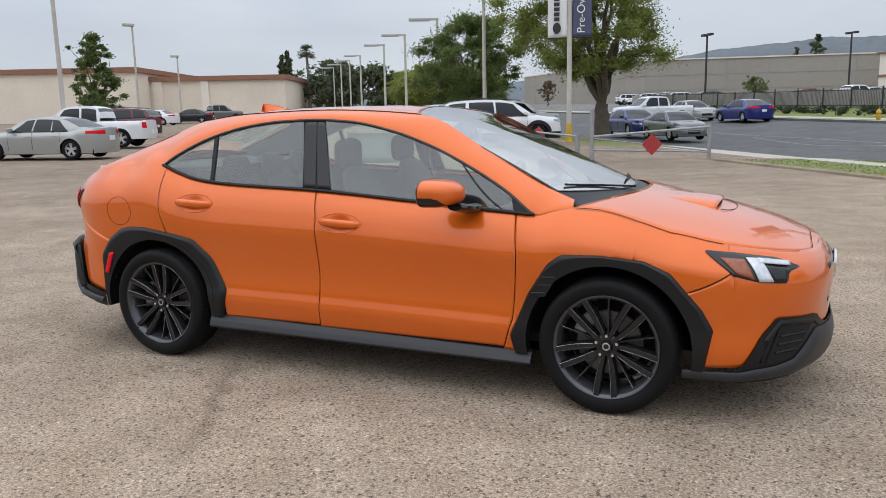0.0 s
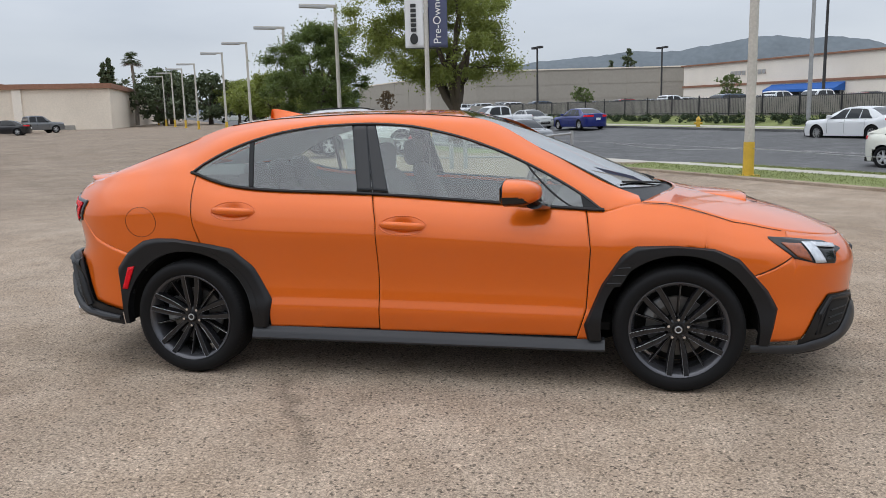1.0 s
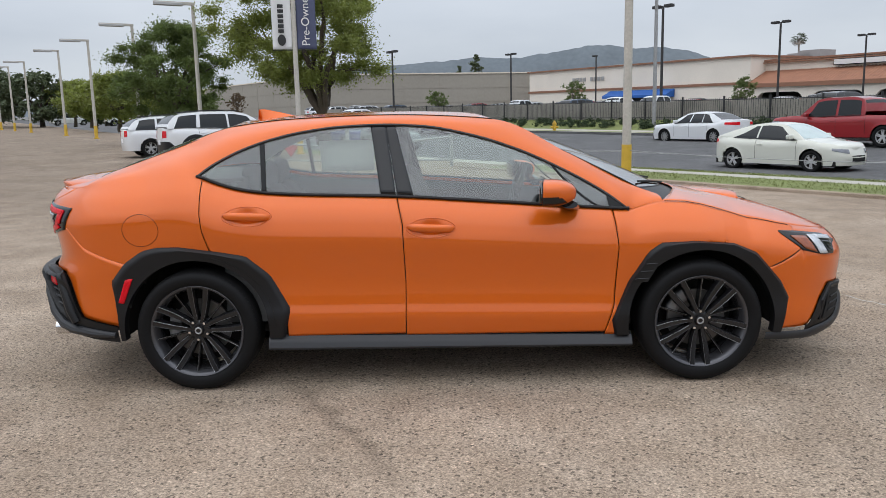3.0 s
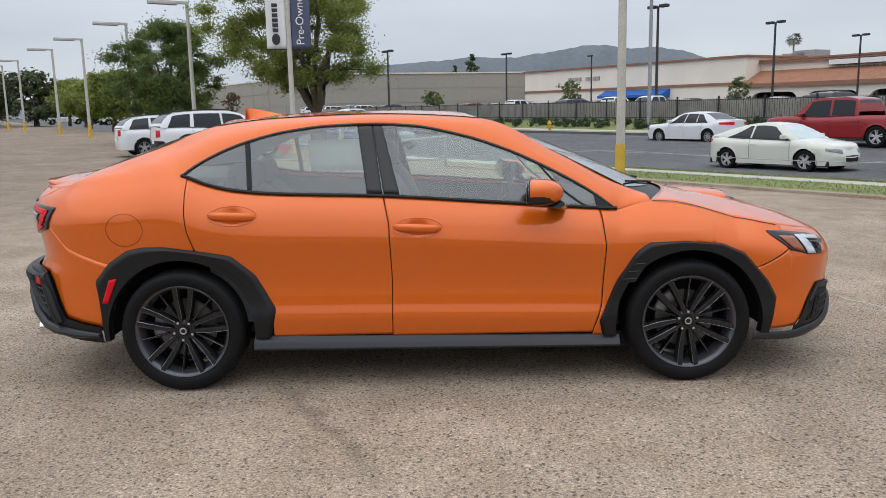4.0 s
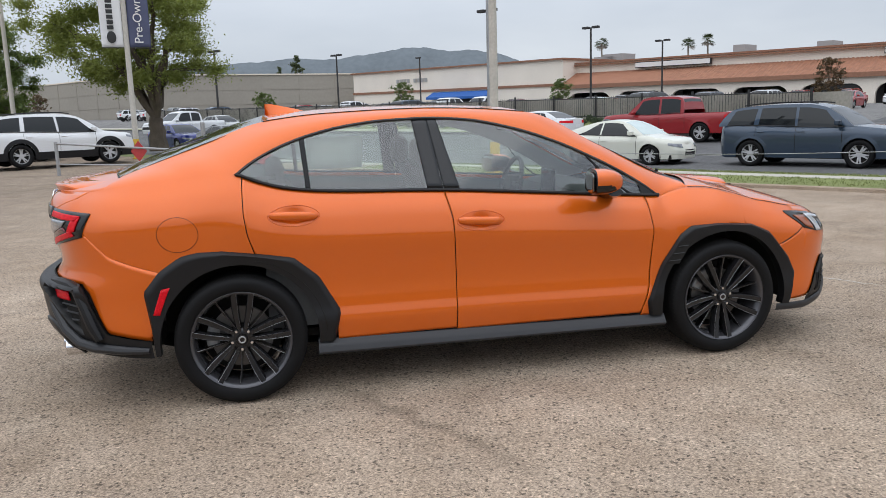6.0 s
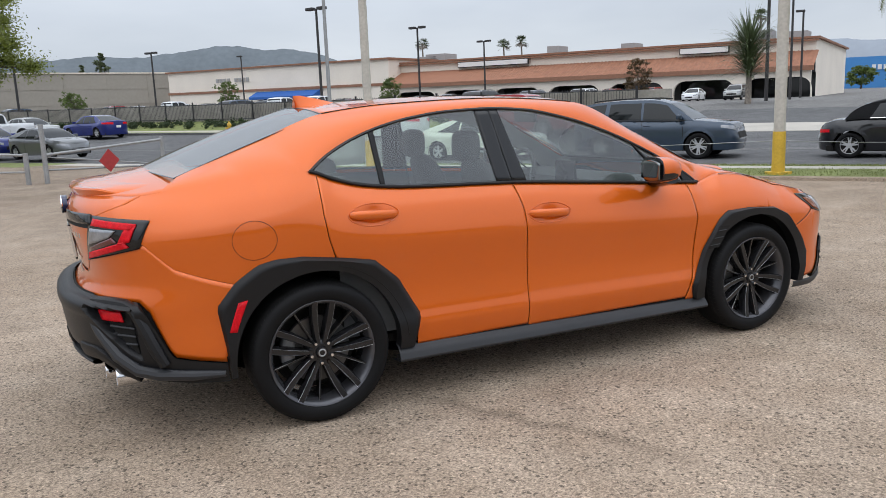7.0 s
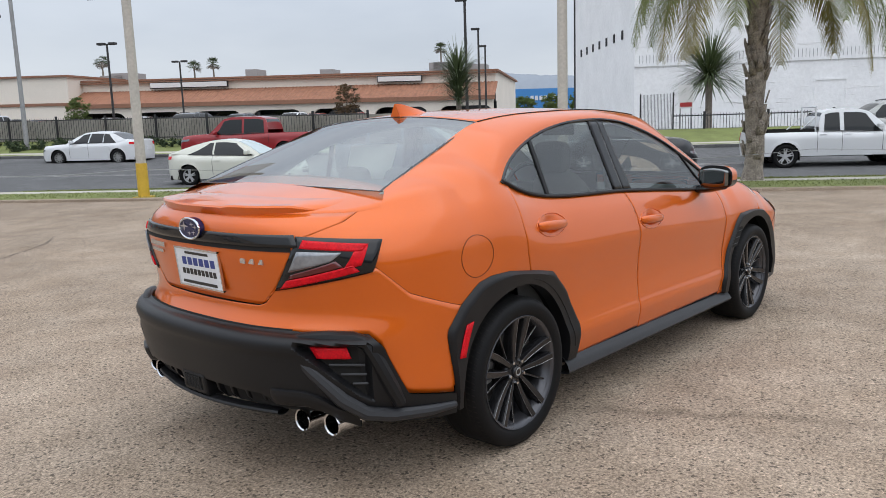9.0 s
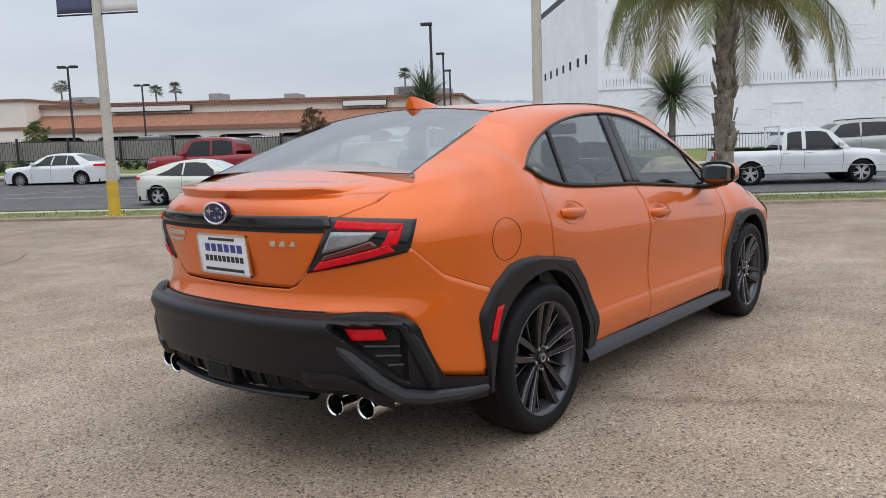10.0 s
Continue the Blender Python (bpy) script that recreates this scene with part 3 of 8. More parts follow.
def shops():
    ob = thing("shop_building", "long pale stucco shopping building with arched walkway and terracotta roof", "building")
    # anchor store
    part("wall", wall_box(Geo(), -121.5, -70, 97.5, 140, -0.5, 7.55), "stucco_white", ob, smooth=False)
    part("cornice", wall_box(Geo(), -121.9, -69.6, 97.1, 140.4, 7.55, 7.82), "terracotta_trim", ob, smooth=False)
    part("string_course", wall_box(Geo(), -121.7, -70, 97.3, 97.5, 3.55, 3.95), "terracotta_trim", ob, smooth=False)
    aw = Geo()
    for a, b in ((-98.6, -84),):
        v = [street(s, d) + Vector((0, 0, far_z(street(s, d)) + h)) for s in (a, b) for d, h in ((97.4, 3.4), (95.4, 2.5), (95.4, 2.1), (97.4, 2.1))]
        aw.add(v, [(0, 1, 2, 3), (4, 7, 6, 5), (0, 4, 5, 1), (1, 5, 6, 2)])
    part("awning", aw, "awning_blue", ob, "bright blue entrance awning", smooth=False)
    part("entrance", wall_box(Geo(), -97, -85, 97.40, 97.6, -0.5, 2.2), "dark_void", ob, smooth=False)
    for i in range(9):
        if i == 4:
            continue
        s = -108.5 + i * 0.95
        part("sign_bar", wall_box(Geo(), s, s + 0.68, 97.35, 97.5, 5.35, 6.05), "steel", ob, smooth=False)
    # arcade: upper wall, tiled canopy, arches
    part("upper_wall", wall_box(Geo(), -70, -9.5, 101, 140, -0.5, 6.85), "stucco_white", ob, smooth=False)
    part("upper_cornice", wall_box(Geo(), -70, -9.1, 100.6, 140.4, 6.85, 7.10), "terracotta_trim", ob, smooth=False)
    part("roof_edge", wall_box(Geo(), -70, -9.2, 100.4, 100.75, 6.55, 6.72), "terracotta_trim", ob, smooth=False)
    tile = Geo()
    n = 240
    for i in range(n + 1):
        s = -70 + 60.8 * i / n
        w = 0.09 * (i % 2)
        for d, h in ((96.6, 3.55), (98.0, 4.15), (99.4, 4.75), (101.0, 5.45)):
            p = street(s, d)
            tile.v.append((p.x, p.y, far_z(p) + h + w))
    for i in range(n):
        for k in range(3):
            a = i * 4 + k
            tile.f.append((a, a + 4, a + 5, a + 1))
    part("canopy", tile, "terracotta", ob, "sloping terracotta tile canopy", smooth=False)
    part("canopy_fascia", wall_box(Geo(), -70, -9.2, 96.5, 96.75, 3.05, 3.62), "terracotta_trim", ob, smooth=False)
    part("walkway_back", wall_box(Geo(), -70, -9.5, 100.6, 101.0, -0.5, 4.0), "store_dark", ob, smooth=False)
    # arched front wall
    arches = [(-68.5 + 8.62 * i, -61.1 + 8.62 * i) for i in range(7)]
    for i, (a, b) in enumerate(arches):
        m0 = -70.0 if i == 0 else (arches[i - 1][1] + a) / 2
        m1 = -9.5 if i == 6 else (b + arches[i + 1][0]) / 2
        line = [(m0, -0.5), (m0, 3.1), (m1, 3.1), (m1, -0.5), (b, -0.5)]
        for k in range(7):
            q = k / 6 * math.pi / 2
            line.append((b - 1.4 + 1.4 * math.cos(q), 0.95 + 1.4 * math.sin(q)))
        for k in range(7):
            q = math.pi / 2 + k / 6 * math.pi / 2
            line.append((a + 1.4 + 1.4 * math.cos(q), 0.95 + 1.4 * math.sin(q)))
        line.append((a, -0.5))
        n = len(line)
        v = []
        for d in (97.0, 97.5):
            for sx, h in line:
                p = street(sx, d)
                v.append((p.x, p.y, far_z(p) + h))
        part("arch_bay", Geo().add(v, [tuple(range(n)), tuple(range(2 * n - 1, n - 1, -1))] + [(k, n + k, n + (k + 1) % n, (k + 1) % n) for k in range(n)]), "stucco_white", ob, smooth=False)
    for a, b in arches:
        part("shop_front", wall_box(Geo(), a, b, 100.45, 100.6, -0.5, 2.9), "glass_dark", ob, smooth=False)
    for s0, s1, h0 in ((-59, -47.2, 5.72), (-25.6, -19.4, 5.72)):
        sg = part("sign_board", wall_box(Geo(), s0, s1, 100.3, 100.6, h0, h0 + 0.85), "dark_void", ob, "blank white sign board with dark edge", smooth=False)
        part("sign_face", wall_box(Geo(), s0 + 0.12, s1 - 0.12, 100.2, 100.32, h0 + 0.1, h0 + 0.75), "sign_white", sg, smooth=False)
    rn = random.Random(2)
    for i in range(14):
        s = rn.uniform(-118, -72) if i < 9 else rn.uniform(-66, -15)
        part("roof_unit", wall_box(Geo(), s, s + rn.uniform(1.5, 4), 112, 116, 7.2, 8.2 + rn.uniform(0.2, 0.9)), "store_grey", ob, smooth=False)
    return ob


shops()


def big_box():
    """Windowless hall: its front faces the lot, its left side runs back."""
    ob = thing("warehouse_building", "large plain beige windowless building", "building")
    a, b, c = Vector((22, 167, 0)), Vector((-24, 157.5, 0)), Vector((-66, 211, 0))
    plan = [(a.x, a.y), (b.x, b.y), (c.x, c.y), (30, 225)]
    part("wall", Geo().prism(plan, 1.5, 10.75, "z"), "beige_wall", ob, smooth=False)
    grow = [(x + (x - -8) * 0.004, y + (y - 190) * 0.008) for x, y in plan]
    part("parapet", Geo().prism(grow, 10.75, 11.0, "z"), "stucco", ob, smooth=False)
    for p, q, n in ((a, b, 6), (b, c, 8)):
        dv = (q - p).normalized()
        out = Vector((dv.y, -dv.x, 0)) * (0.06 if Vector((dv.y, -dv.x, 0)).dot(p - Vector((-8, 190, 0))) > 0 else -0.06)
        for i in range(1, n):
            m = p.lerp(q, i / n)
            v = [(w.x, w.y, z) for w in (m, m + dv * 0.18, m + dv * 0.18 + out, m + out) for z in (1.5, 10.7)]
            part("wall_joint", Geo().add(v, [(0, 2, 3, 1), (2, 4, 5, 3), (4, 6, 7, 5), (6, 0, 1, 7), (1, 3, 5, 7), (0, 6, 4, 2)]), "beige_wall", ob, smooth=False)
        for h in (4.9, 7.8):
            v = [(w.x, w.y, z) for w in (p, q, q + out, p + out) for z in (h, h + 0.12)]
            part("wall_band", Geo().add(v, [(0, 2, 3, 1), (2, 4, 5, 3), (4, 6, 7, 5), (6, 0, 1, 7), (1, 3, 5, 7), (0, 6, 4, 2)]), "beige_wall", ob, smooth=False)
    return ob


big_box()


def left_building():
    """Long low building beyond the lot, square to the first view."""
    ob = thing("depot_building", "long low cream building with terracotta roof trim", "building")
    m = pose(2.04 - 0.401 * 104, -4.35 + 0.916 * 104, 1.2, 0, 0, 23.6)

    def bx(x0, x1, y0, y1, z0, z1):
        return Geo().box((x0, y0, z0), (x1, y1, z1), m)
    part("wall", bx(-39, -20.3, 0, 40, -2, 5.0), "stucco", ob, smooth=False)
    part("roof_trim", bx(-39, -20.0, -0.4, 40.4, 5.0, 5.6), "terracotta_trim", ob, smooth=False)
    part("wing_wall", bx(-110, -38.0, -5, 40, -2, 6.0), "stucco", ob, smooth=False)
    part("wing_trim", bx(-110.4, -37.6, -5.4, 40.4, 6.0, 6.6), "terracotta_trim", ob, smooth=False)
    part("pilaster", bx(-37.6, -36.4, -0.25, 0, -2, 5.0), "stucco_white", ob, smooth=False)
    part("pilaster", bx(-31.3, -30.3, -0.25, 0, -2, 5.0), "stucco_white", ob, smooth=False)
    part("service_door", bx(-27.5, -24.6, -0.1, 0.1, -2, 0.6), "block_wall", ob, smooth=False)
    return ob


left_building()


def white_building():
    """Tall painted brick building across the street, its near corner cut by a side wall running back."""
    ob = thing("brick_building", "tall white painted brick building with iron-topped wall", "building")
    c, far_c = street(4.4, 48), None
    base = 0.4
    a, b = street(4.4, 48), street(60, 48)
    back = street(0.7, 68)

    def wall(p, q, h0, h1, thick, mt, nm, lab=""):
        dv = (q - p).normalized()
        nn = Vector((-dv.y, dv.x, 0)) * thick
        g = Geo()
        vs = [(v.x, v.y, z) for v in (p, q, q + nn, p + nn) for z in (h0, h1)]
        g.add(vs, [(0, 2, 3, 1), (2, 4, 5, 3), (4, 6, 7, 5), (6, 0, 1, 7), (1, 3, 5, 7), (0, 6, 4, 2)])
        return part(nm, g, mt, ob, lab, smooth=False)
    wall(a, b, -0.5, 12.0, 0.5, "white_brick", "front_wall")
    wall(back, a, -0.5, 12.0, 0.5, "white_brick", "side_wall")
    wall(back + Vector((0, 0, 0)), a, 12.0, 12.5, 0.7, "iron", "eaves", "dark roof edge")
    wall(a, b, 12.0, 12.5, 0.7, "iron", "eaves")
    off = -ROAD_N * 0.5
    wall(a + off * 0.2, b + off * 0.2, 4.55, 4.75, 0.35, "white_brick", "ledge")
    # rows of brick courses, proud by turns
    g = Geo()
    rr = random.Random(9)
    L = (b - a).length
    for k in range(260):
        s, z = rr.uniform(0.2, L - 24), rr.uniform(0.4, 11.6)
        w, h = rr.uniform(0.5, 1.6), rr.uniform(0.04, 0.07)
        p = a + ROAD_U * s - ROAD_N * 0.02
        q = p + ROAD_U * w
        g.add([(p.x, p.y, z), (q.x, q.y, z), (q.x, q.y, z + h), (p.x, p.y, z + h), (p.x + 0.02, p.y + 0.012, z - 0.01), (q.x + 0.02, q.y + 0.012, z - 0.01)], [(0, 1, 2, 3), (0, 4, 5, 1)])
    part("proud_course", g, "white_brick", ob, smooth=False)["kind"] = "stuff"
    # spikes on the ledge
    g = Geo()
    for i in range(150):
        p = a + ROAD_U * (0.3 + i * 0.22) - ROAD_N * 0.15
        g.box((p.x - 0.012, p.y - 0.012, 4.75), (p.x + 0.012, p.y + 0.012, 5.25))
    part("ledge_spike_row", g, "galv", ob, smooth=False)
    # small vents along the side wall
    for i in range(7):
        u = 0.16 + 0.115 * i
        p = back.lerp(a, u)
        n2 = (a - back).normalized()
        out = Vector((n2.y, -n2.x, 0))
        g = Geo()
        v = [p + out * o + n2 * w + Vector((0, 0, z)) for o in (0.0, 0.06) for w in (-0.2, 0.2) for z in (6.6, 7.2)]
        g.add(v, [(4, 5, 7, 6), (0, 1, 5, 4), (2, 6, 7, 3), (1, 3, 7, 5), (0, 4, 6, 2)])
        part("wall_vent", g, "dark_void", ob, smooth=False)
    # downpipe and door
    p = back
    part("downpipe", Geo().tube([p + Vector((-0.3, -0.3, 0)), p + Vector((-0.3, -0.3, 12))], 0.14, 8), "iron", ob)
    q0, q1 = a + ROAD_U * 11.0, a + ROAD_U * 13.0
    g = Geo()
    for (p, q, z0, z1) in ((q0, q1, 3.3, 3.42), (q0, q0 + ROAD_U * 0.12, 0.5, 3.3), (q1 - ROAD_U * 0.12, q1, 0.5, 3.3)):
        o = -ROAD_N * 0.06
        g.add([(v.x, v.y, z) for v in (p, q, q + o, p + o) for z in (z0, z1)], [(0, 2, 3, 1), (2, 4, 5, 3), (4, 6, 7, 5), (6, 0, 1, 7), (1, 3, 5, 7), (0, 6, 4, 2)])
    part("blocked_door_frame", g, "white_brick", ob, smooth=False)
    return ob


white_building()


def far_store():
    ob = thing("superstore_building", "far blue and grey store building", "building")
    part("front", wall_box(Geo(), -27, 8, 300, 340, -0.5, 10.4), "store_blue", ob, smooth=False)
    part("side", wall_box(Geo(), -38, -27, 302, 340, -0.5, 9.2), "store_grey", ob, smooth=False)
    for i in range(7):
        s = -14.5 + 1.7 * i
        part("sign_bar", wall_box(Geo(), s, s + 1.15, 299.6, 300, 6.0, 7.7), "sign_white", ob, smooth=False)
    return ob


far_store()


# ---- hills ----
def ridge(name, label, material, dist, a0, a1, heights, n=420, seed=3):
    g = Geo()
    for i in range(n + 1):
        u = i / n
        a = radians(a0 + (a1 - a0) * u)
        h = heights(a0 + (a1 - a0) * u) + 3.5 * noise.noise(Vector((u * 150, seed, 0))) + 5 * noise.noise(Vector((u * 40, seed, 1)))
        for k, f in ((0, -0.1), (1, 0.45), (2, 0.8), (3, 1.0)):
            r = dist + k * 60
            g.v.append((r * math.cos(a), r * math.sin(a), h * f))
    for i in range(n):
        for k in range(3):
            g.f.append((i * 4 + k, (i + 1) * 4 + k, (i + 1) * 4 + k + 1, i * 4 + k + 1))
    return tagged(part(name, g, material, None, smooth=True, edge=0), label, "", "", "structure")


HILL = lin((44, 100), (60, 115), (68, 150), (70.5, 172), (72, 194), (73, 212), (74.5, 226), (76.7, 228), (78.4, 243), (79.8, 242), (81.7, 230), (84.5, 209), (87.4, 214), (89.8, 206), (92.6, 199), (94.6, 190), (96.9, 171), (100, 142), (108, 105), (118, 80), (130, 60))
# the ridges get their haze from the material colour alone
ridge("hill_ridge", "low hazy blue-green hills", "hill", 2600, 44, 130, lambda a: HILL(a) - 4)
ridge("hill_ridge_far", "far hills with pale haze in their colour", "hill_far", 2900, 5, 60, lambda a: 178 + 14 * math.sin(a * 0.35))


# plain unseen wall, added behind the lot to darken reflections low on the car
structure("wall_unseen", Geo().box((-26, -16.4, 0), (9, -16.0, 2.3)), "unseen_wall", "unseen plain grey wall, added to darken the car's low reflections")


# ---- other vehicles ----
WHEELS = {}


def small_wheel(r, style):
    """Meshes of a road wheel, shared by all vehicles that use its size."""
    key = (round(r, 3), style)
    if key in WHEELS:
        return WHEELS[key]
    w = 0.11
    ty = Geo().lathe([(r * 0.66, 0.09), (r * 0.93, w), (r, w * 0.75), (r, -w * 0.75), (r * 0.93, -w), (r * 0.70, -w), (r * 0.66, -0.085)], 28).mesh("tyre")
    ty.materials.append(M["rubber"])
    g = Geo().lathe([(r * 0.69, -0.098), (r * 0.66, -0.085), (r * 0.62, -0.05), (r * 0.60, 0.05)], 28)
    n = {"five": 7, "ten": 10, "six": 6}[style]
    for k in range(n if n != 7 else 10):
        a = 2 * math.pi * k / n if n != 7 else 2 * math.pi * (k // 2) / 5 + (0.17 if k % 2 else -0.17)
        hw = r * (0.062 if n == 7 else 0.07)
        c, s = math.cos(a), math.sin(a)
        pts = []
        for rr, t, y in ((0.06, hw, -0.075), (r * 0.66, hw * 0.7, -0.088), (r * 0.66, -hw * 0.7, -0.088), (0.06, -hw, -0.075)):
            pts.append((rr * c - t * s, y, rr * s + t * c))
        g.add(pts + [(p[0], p[1] + 0.03, p[2]) for p in pts], [(0, 1, 2, 3), (0, 4, 5, 1), (3, 2, 6, 7)])
    g.lathe([(0.0, -0.085), (r * 0.2, -0.082), (r * 0.22, -0.05)], 16)
    rim = g.mesh("rim")
    sharp(rim)
    rim.materials.append(M["alloy"] if style != "ten" else M["galv"])
    dk = Geo().lathe([(0.0, -0.03), (r * 0.64, -0.03)], 20).mesh("wheel_back")
    dk.materials.append(M["gap"])
    WHEELS[key] = (ty, rim, dk)
    return WHEELS[key]


def vehicle(name, label, category, paint, at, L=4.6, W=1.8, H=1.45, wb=2.7, wr=0.32, clear=0.20, belt=0.95, nose=0.72, hood=0.92, deck=1.0,
            cab=(0.95, 0.25, -1.0, -1.75), tuck=0.24, back=0.0, pillars=(-0.25,), style="five", bed=None, lower=None, soft_top=False, group="",
            P=2.7, end=0.62, tops=None, roof=None, windows=None, flare_out=0.0, screen="glass_dark", doors=None):
    """cab: where the windscreen's foot and head, the rear window's head and foot stand, from the middle; bed: the load floor's ends;
    tops, roof: the waist and roof lines as (x, z); windows: each pane's rear and front ends, below and above; doors: door seams."""
    ob = thing(name, label, category, group, at)
    hl, hw = L / 2, W / 2
    ax = (hl - wb) * 0 + wb / 2
    fr, rr = hl - end, -hl + end
    top = spl(*tops) if tops else spl((-hl, deck * 0.93), (-hl + 0.12, deck), (cab[3], max(deck, belt)), (cab[3] + 0.3, belt + 0.01), (cab[0] - 0.3, belt), (cab[0], hood), (hl - 0.5, (hood + nose) / 2 + 0.05), (hl, nose))

    def at_skin(w, z, off=0.0):
        """w from -1 (back) by the right flank to 1 (front)."""
        zt = top(w * hl)
        t = max(0, min(1, (z - clear) / (zt - clear)))
        half = hw + off - 0.025 * (1 - t) ** 2 * 1.5 - 0.02 * math.sin(math.pi * min(1, t * 1.3)) * 0 - 0.09 * max(0, (t - 0.72) / 0.28) ** 2
        a = w * hl
        if flare_out:
            half += flare_out * sum(math.exp(-((a - c) / 0.40) ** 4) for c in (-ax, ax)) * max(0.0, 1 - ((z - 0.55) / 0.42) ** 2) - flare_out * 0.6
        if a < rr:
            q = (rr - a) / (hl + rr) * math.pi / 2
            lean = 0.07 * max(0.0, t - 0.55) + (0.10 * max(0.0, 0.3 - t))
            return Vector((rr - (hl + rr + off - lean) * math.sin(q) ** (2 / P), -half * max(0, math.cos(q)) ** (2 / P), z))
        if a > fr:
            q = (a - fr) / (hl - fr) * math.pi / 2
            lean = 0.22 * max(0.0, t - 0.5) + 0.10 * max(0.0, 0.3 - t)
            return Vector((fr + (hl - fr + off - lean) * math.sin(q) ** (2 / P), -half * max(0, math.cos(q)) ** (2 / P), z))
        return Vector((a, -half, z))

    def keep(m):
        return math.hypot(m[0] - ax, m[2] - wr) > wr + 0.055 and math.hypot(m[0] + ax, m[2] - wr) > wr + 0.055
    body = Geo().grid(lambda u, v: at_skin(2 * u - 1, clear + (top((2 * u - 1) * hl) - clear) * v), 84, 14, keep)
    for sx in (-1, 1):
        def flare(u, v, c=sx * ax):
            a = math.pi * (1.12 - 1.24 * u)
            r = wr + 0.045 + (0.13 if lower else 0.085) * v
            x, z = c + r * math.cos(a), max(clear, wr + r * math.sin(a))
            q = at_skin(x / hl, z, 0.010 * (1 - v) ** 0.5 + 0.002)
            return Vector((x, q.y, z))
        for side in (1, -1):
            fl = Geo().grid(flare, 22, 2)
            part("arch_flare", fl if side == 1 else fl.mirror(), lower or paint, ob)
    bm_ = body.mirror()
    body.add(bm_.v, bm_.f)
    # bonnet and boot
    def deckfn(u, v):
        w = 2 * u - 1
        e = at_skin(w, top(w * hl))
        t = 2 * v - 1
        return Vector((e.x, -e.y * t, e.z + 0.035 * (1 - t * t)))
    body.grid(deckfn, 60, 8, (lambda m: not (bed[0] < m[0] < bed[1] and abs(m[1]) < hw - 0.16)) if bed else None)
    part("body", body, paint, ob, weld=0.001, edge=40)
    if lower:
        lo = Geo().grid(lambda u, v: at_skin(2 * u - 1, clear - 0.02 + (0.24 + 0.20 * max(0.0, min(1.0, (1 - 2 * u - 0.80) / 0.06))) * v, 0.008), 84, 4, keep)
        lm = lo.mirror()
        lo.add(lm.v, lm.f)
        part("lower_trim", lo, lower, ob)
    part("underside", Geo().box((-hl + 0.25, -hw + 0.12, clear - 0.02), (hl - 0.25, hw - 0.12, clear + 0.12)), "gap", ob, smooth=False)
    if bed:
        bg = Geo()
        x0, x1 = bed
        bg.add([(x0, -hw + 0.16, deck + 0.02), (x1, -hw + 0.16, deck + 0.02), (x1, hw - 0.16, deck + 0.02), (x0, hw - 0.16, deck + 0.02),
                (x0, -hw + 0.16, deck - 0.48), (x1, -hw + 0.16, deck - 0.48), (x1, hw - 0.16, deck - 0.48), (x0, hw - 0.16, deck - 0.48)],
               [(0, 1, 5, 4), (1, 2, 6, 5), (2, 3, 7, 6), (3, 0, 4, 7), (4, 5, 6, 7)])
        part("load_bed", bg, "gap", ob, smooth=False)
    # wheel arches and wheels
    ty, rim, dk = small_wheel(wr, style)
    for sx in (-1, 1):
        for sy in (-1, 1):
            lin_ = Geo().grid(lambda u, v: Vector((sx * ax + (wr + 0.06) * math.cos(math.pi * (1.1 - 1.2 * u)), sy * (hw - 0.02 - 0.3 * v), wr + (wr + 0.06) * math.sin(math.pi * (1.1 - 1.2 * u)))), 16, 2)
            part("wheel_arch", lin_, "gap" if not lower else lower, ob)
            whl = new("wheel")
            whl.parent = ob
            whl.matrix_basis = pose(sx * ax, sy * (hw - 0.125), wr, 0, 17 * sx, 0 if sy < 0 else 180)
            for me in (ty, rim, dk):
                o = new(me.name, me)
                o.parent = whl
    # cabin
    x0, x1, x2, x3 = cab

    roof_curve = spl(*roof) if roof else spl((x3 - 0.001, top(x3)), (x2, H - 0.05), (x2 + 0.25, H - 0.015), ((x1 + x2) / 2, H), (x1 - 0.2, H - 0.012), (x1, H - 0.045), (x0, top(x0) + 0.0))

    def roofline(x):
        return roof_curve(x)

    def cabin(x, v, off=0.0):
        """From the waist (v = 0) to the roof's edge (v = 1)."""
        zb, zt = top(x) - 0.01, roofline(x)
        k = (zt - zb) / (H - belt)
        yb = hw - 0.095
        y = yb - tuck * max(0, min(1, v)) ** 1.3 * k
        return Vector((x, -(y + off), zb + (zt - 0.03 * k - zb) * v))
    xs = lambda u: x3 + (x0 - x3) * u
    cg = Geo().grid(lambda u, v: cabin(xs(u), v), 56, 7)
    cm = cg.mirror()
    cg.add(cm.v, cm.f)

    def rooffn(u, v):
        a = cabin(xs(u), 1.0)
        t = 2 * v - 1
        return Vector((a.x, -a.y * t, a.z + (roofline(xs(u)) - a.z) * (1 - t * t)))
    cg.grid(rooffn, 56, 8)
    part("roof", cg, "soft_top" if soft_top else paint, ob, "black fabric roof" if soft_top else "", weld=0.001, edge=50)

    # glass: front, rear, sides
    def across(u0, u1, off=0.006):
        def fn(u, v):
            x = u0 + (u1 - u0) * u
            a = cabin(x, 1.0)
            t = (2 * v - 1) * 0.93
            return Vector((a.x, -a.y * t, a.z + (roofline(x) - a.z) * (1 - t * t) + off))
        return Geo().grid(fn, 12, 10)
    part("windscreen", across(x0 - 0.03, x1 + 0.05), screen, ob, "windscreen glass")
    part("rear_window", across(x3 + 0.06, x2 - 0.04), "glass_dark", ob, "rear window glass")
    rail = 0.86
    ends = [x2 - (x2 - x3) * 0.55 + back] + list(pillars) + [x0 - (x0 - x1) * 0.22]
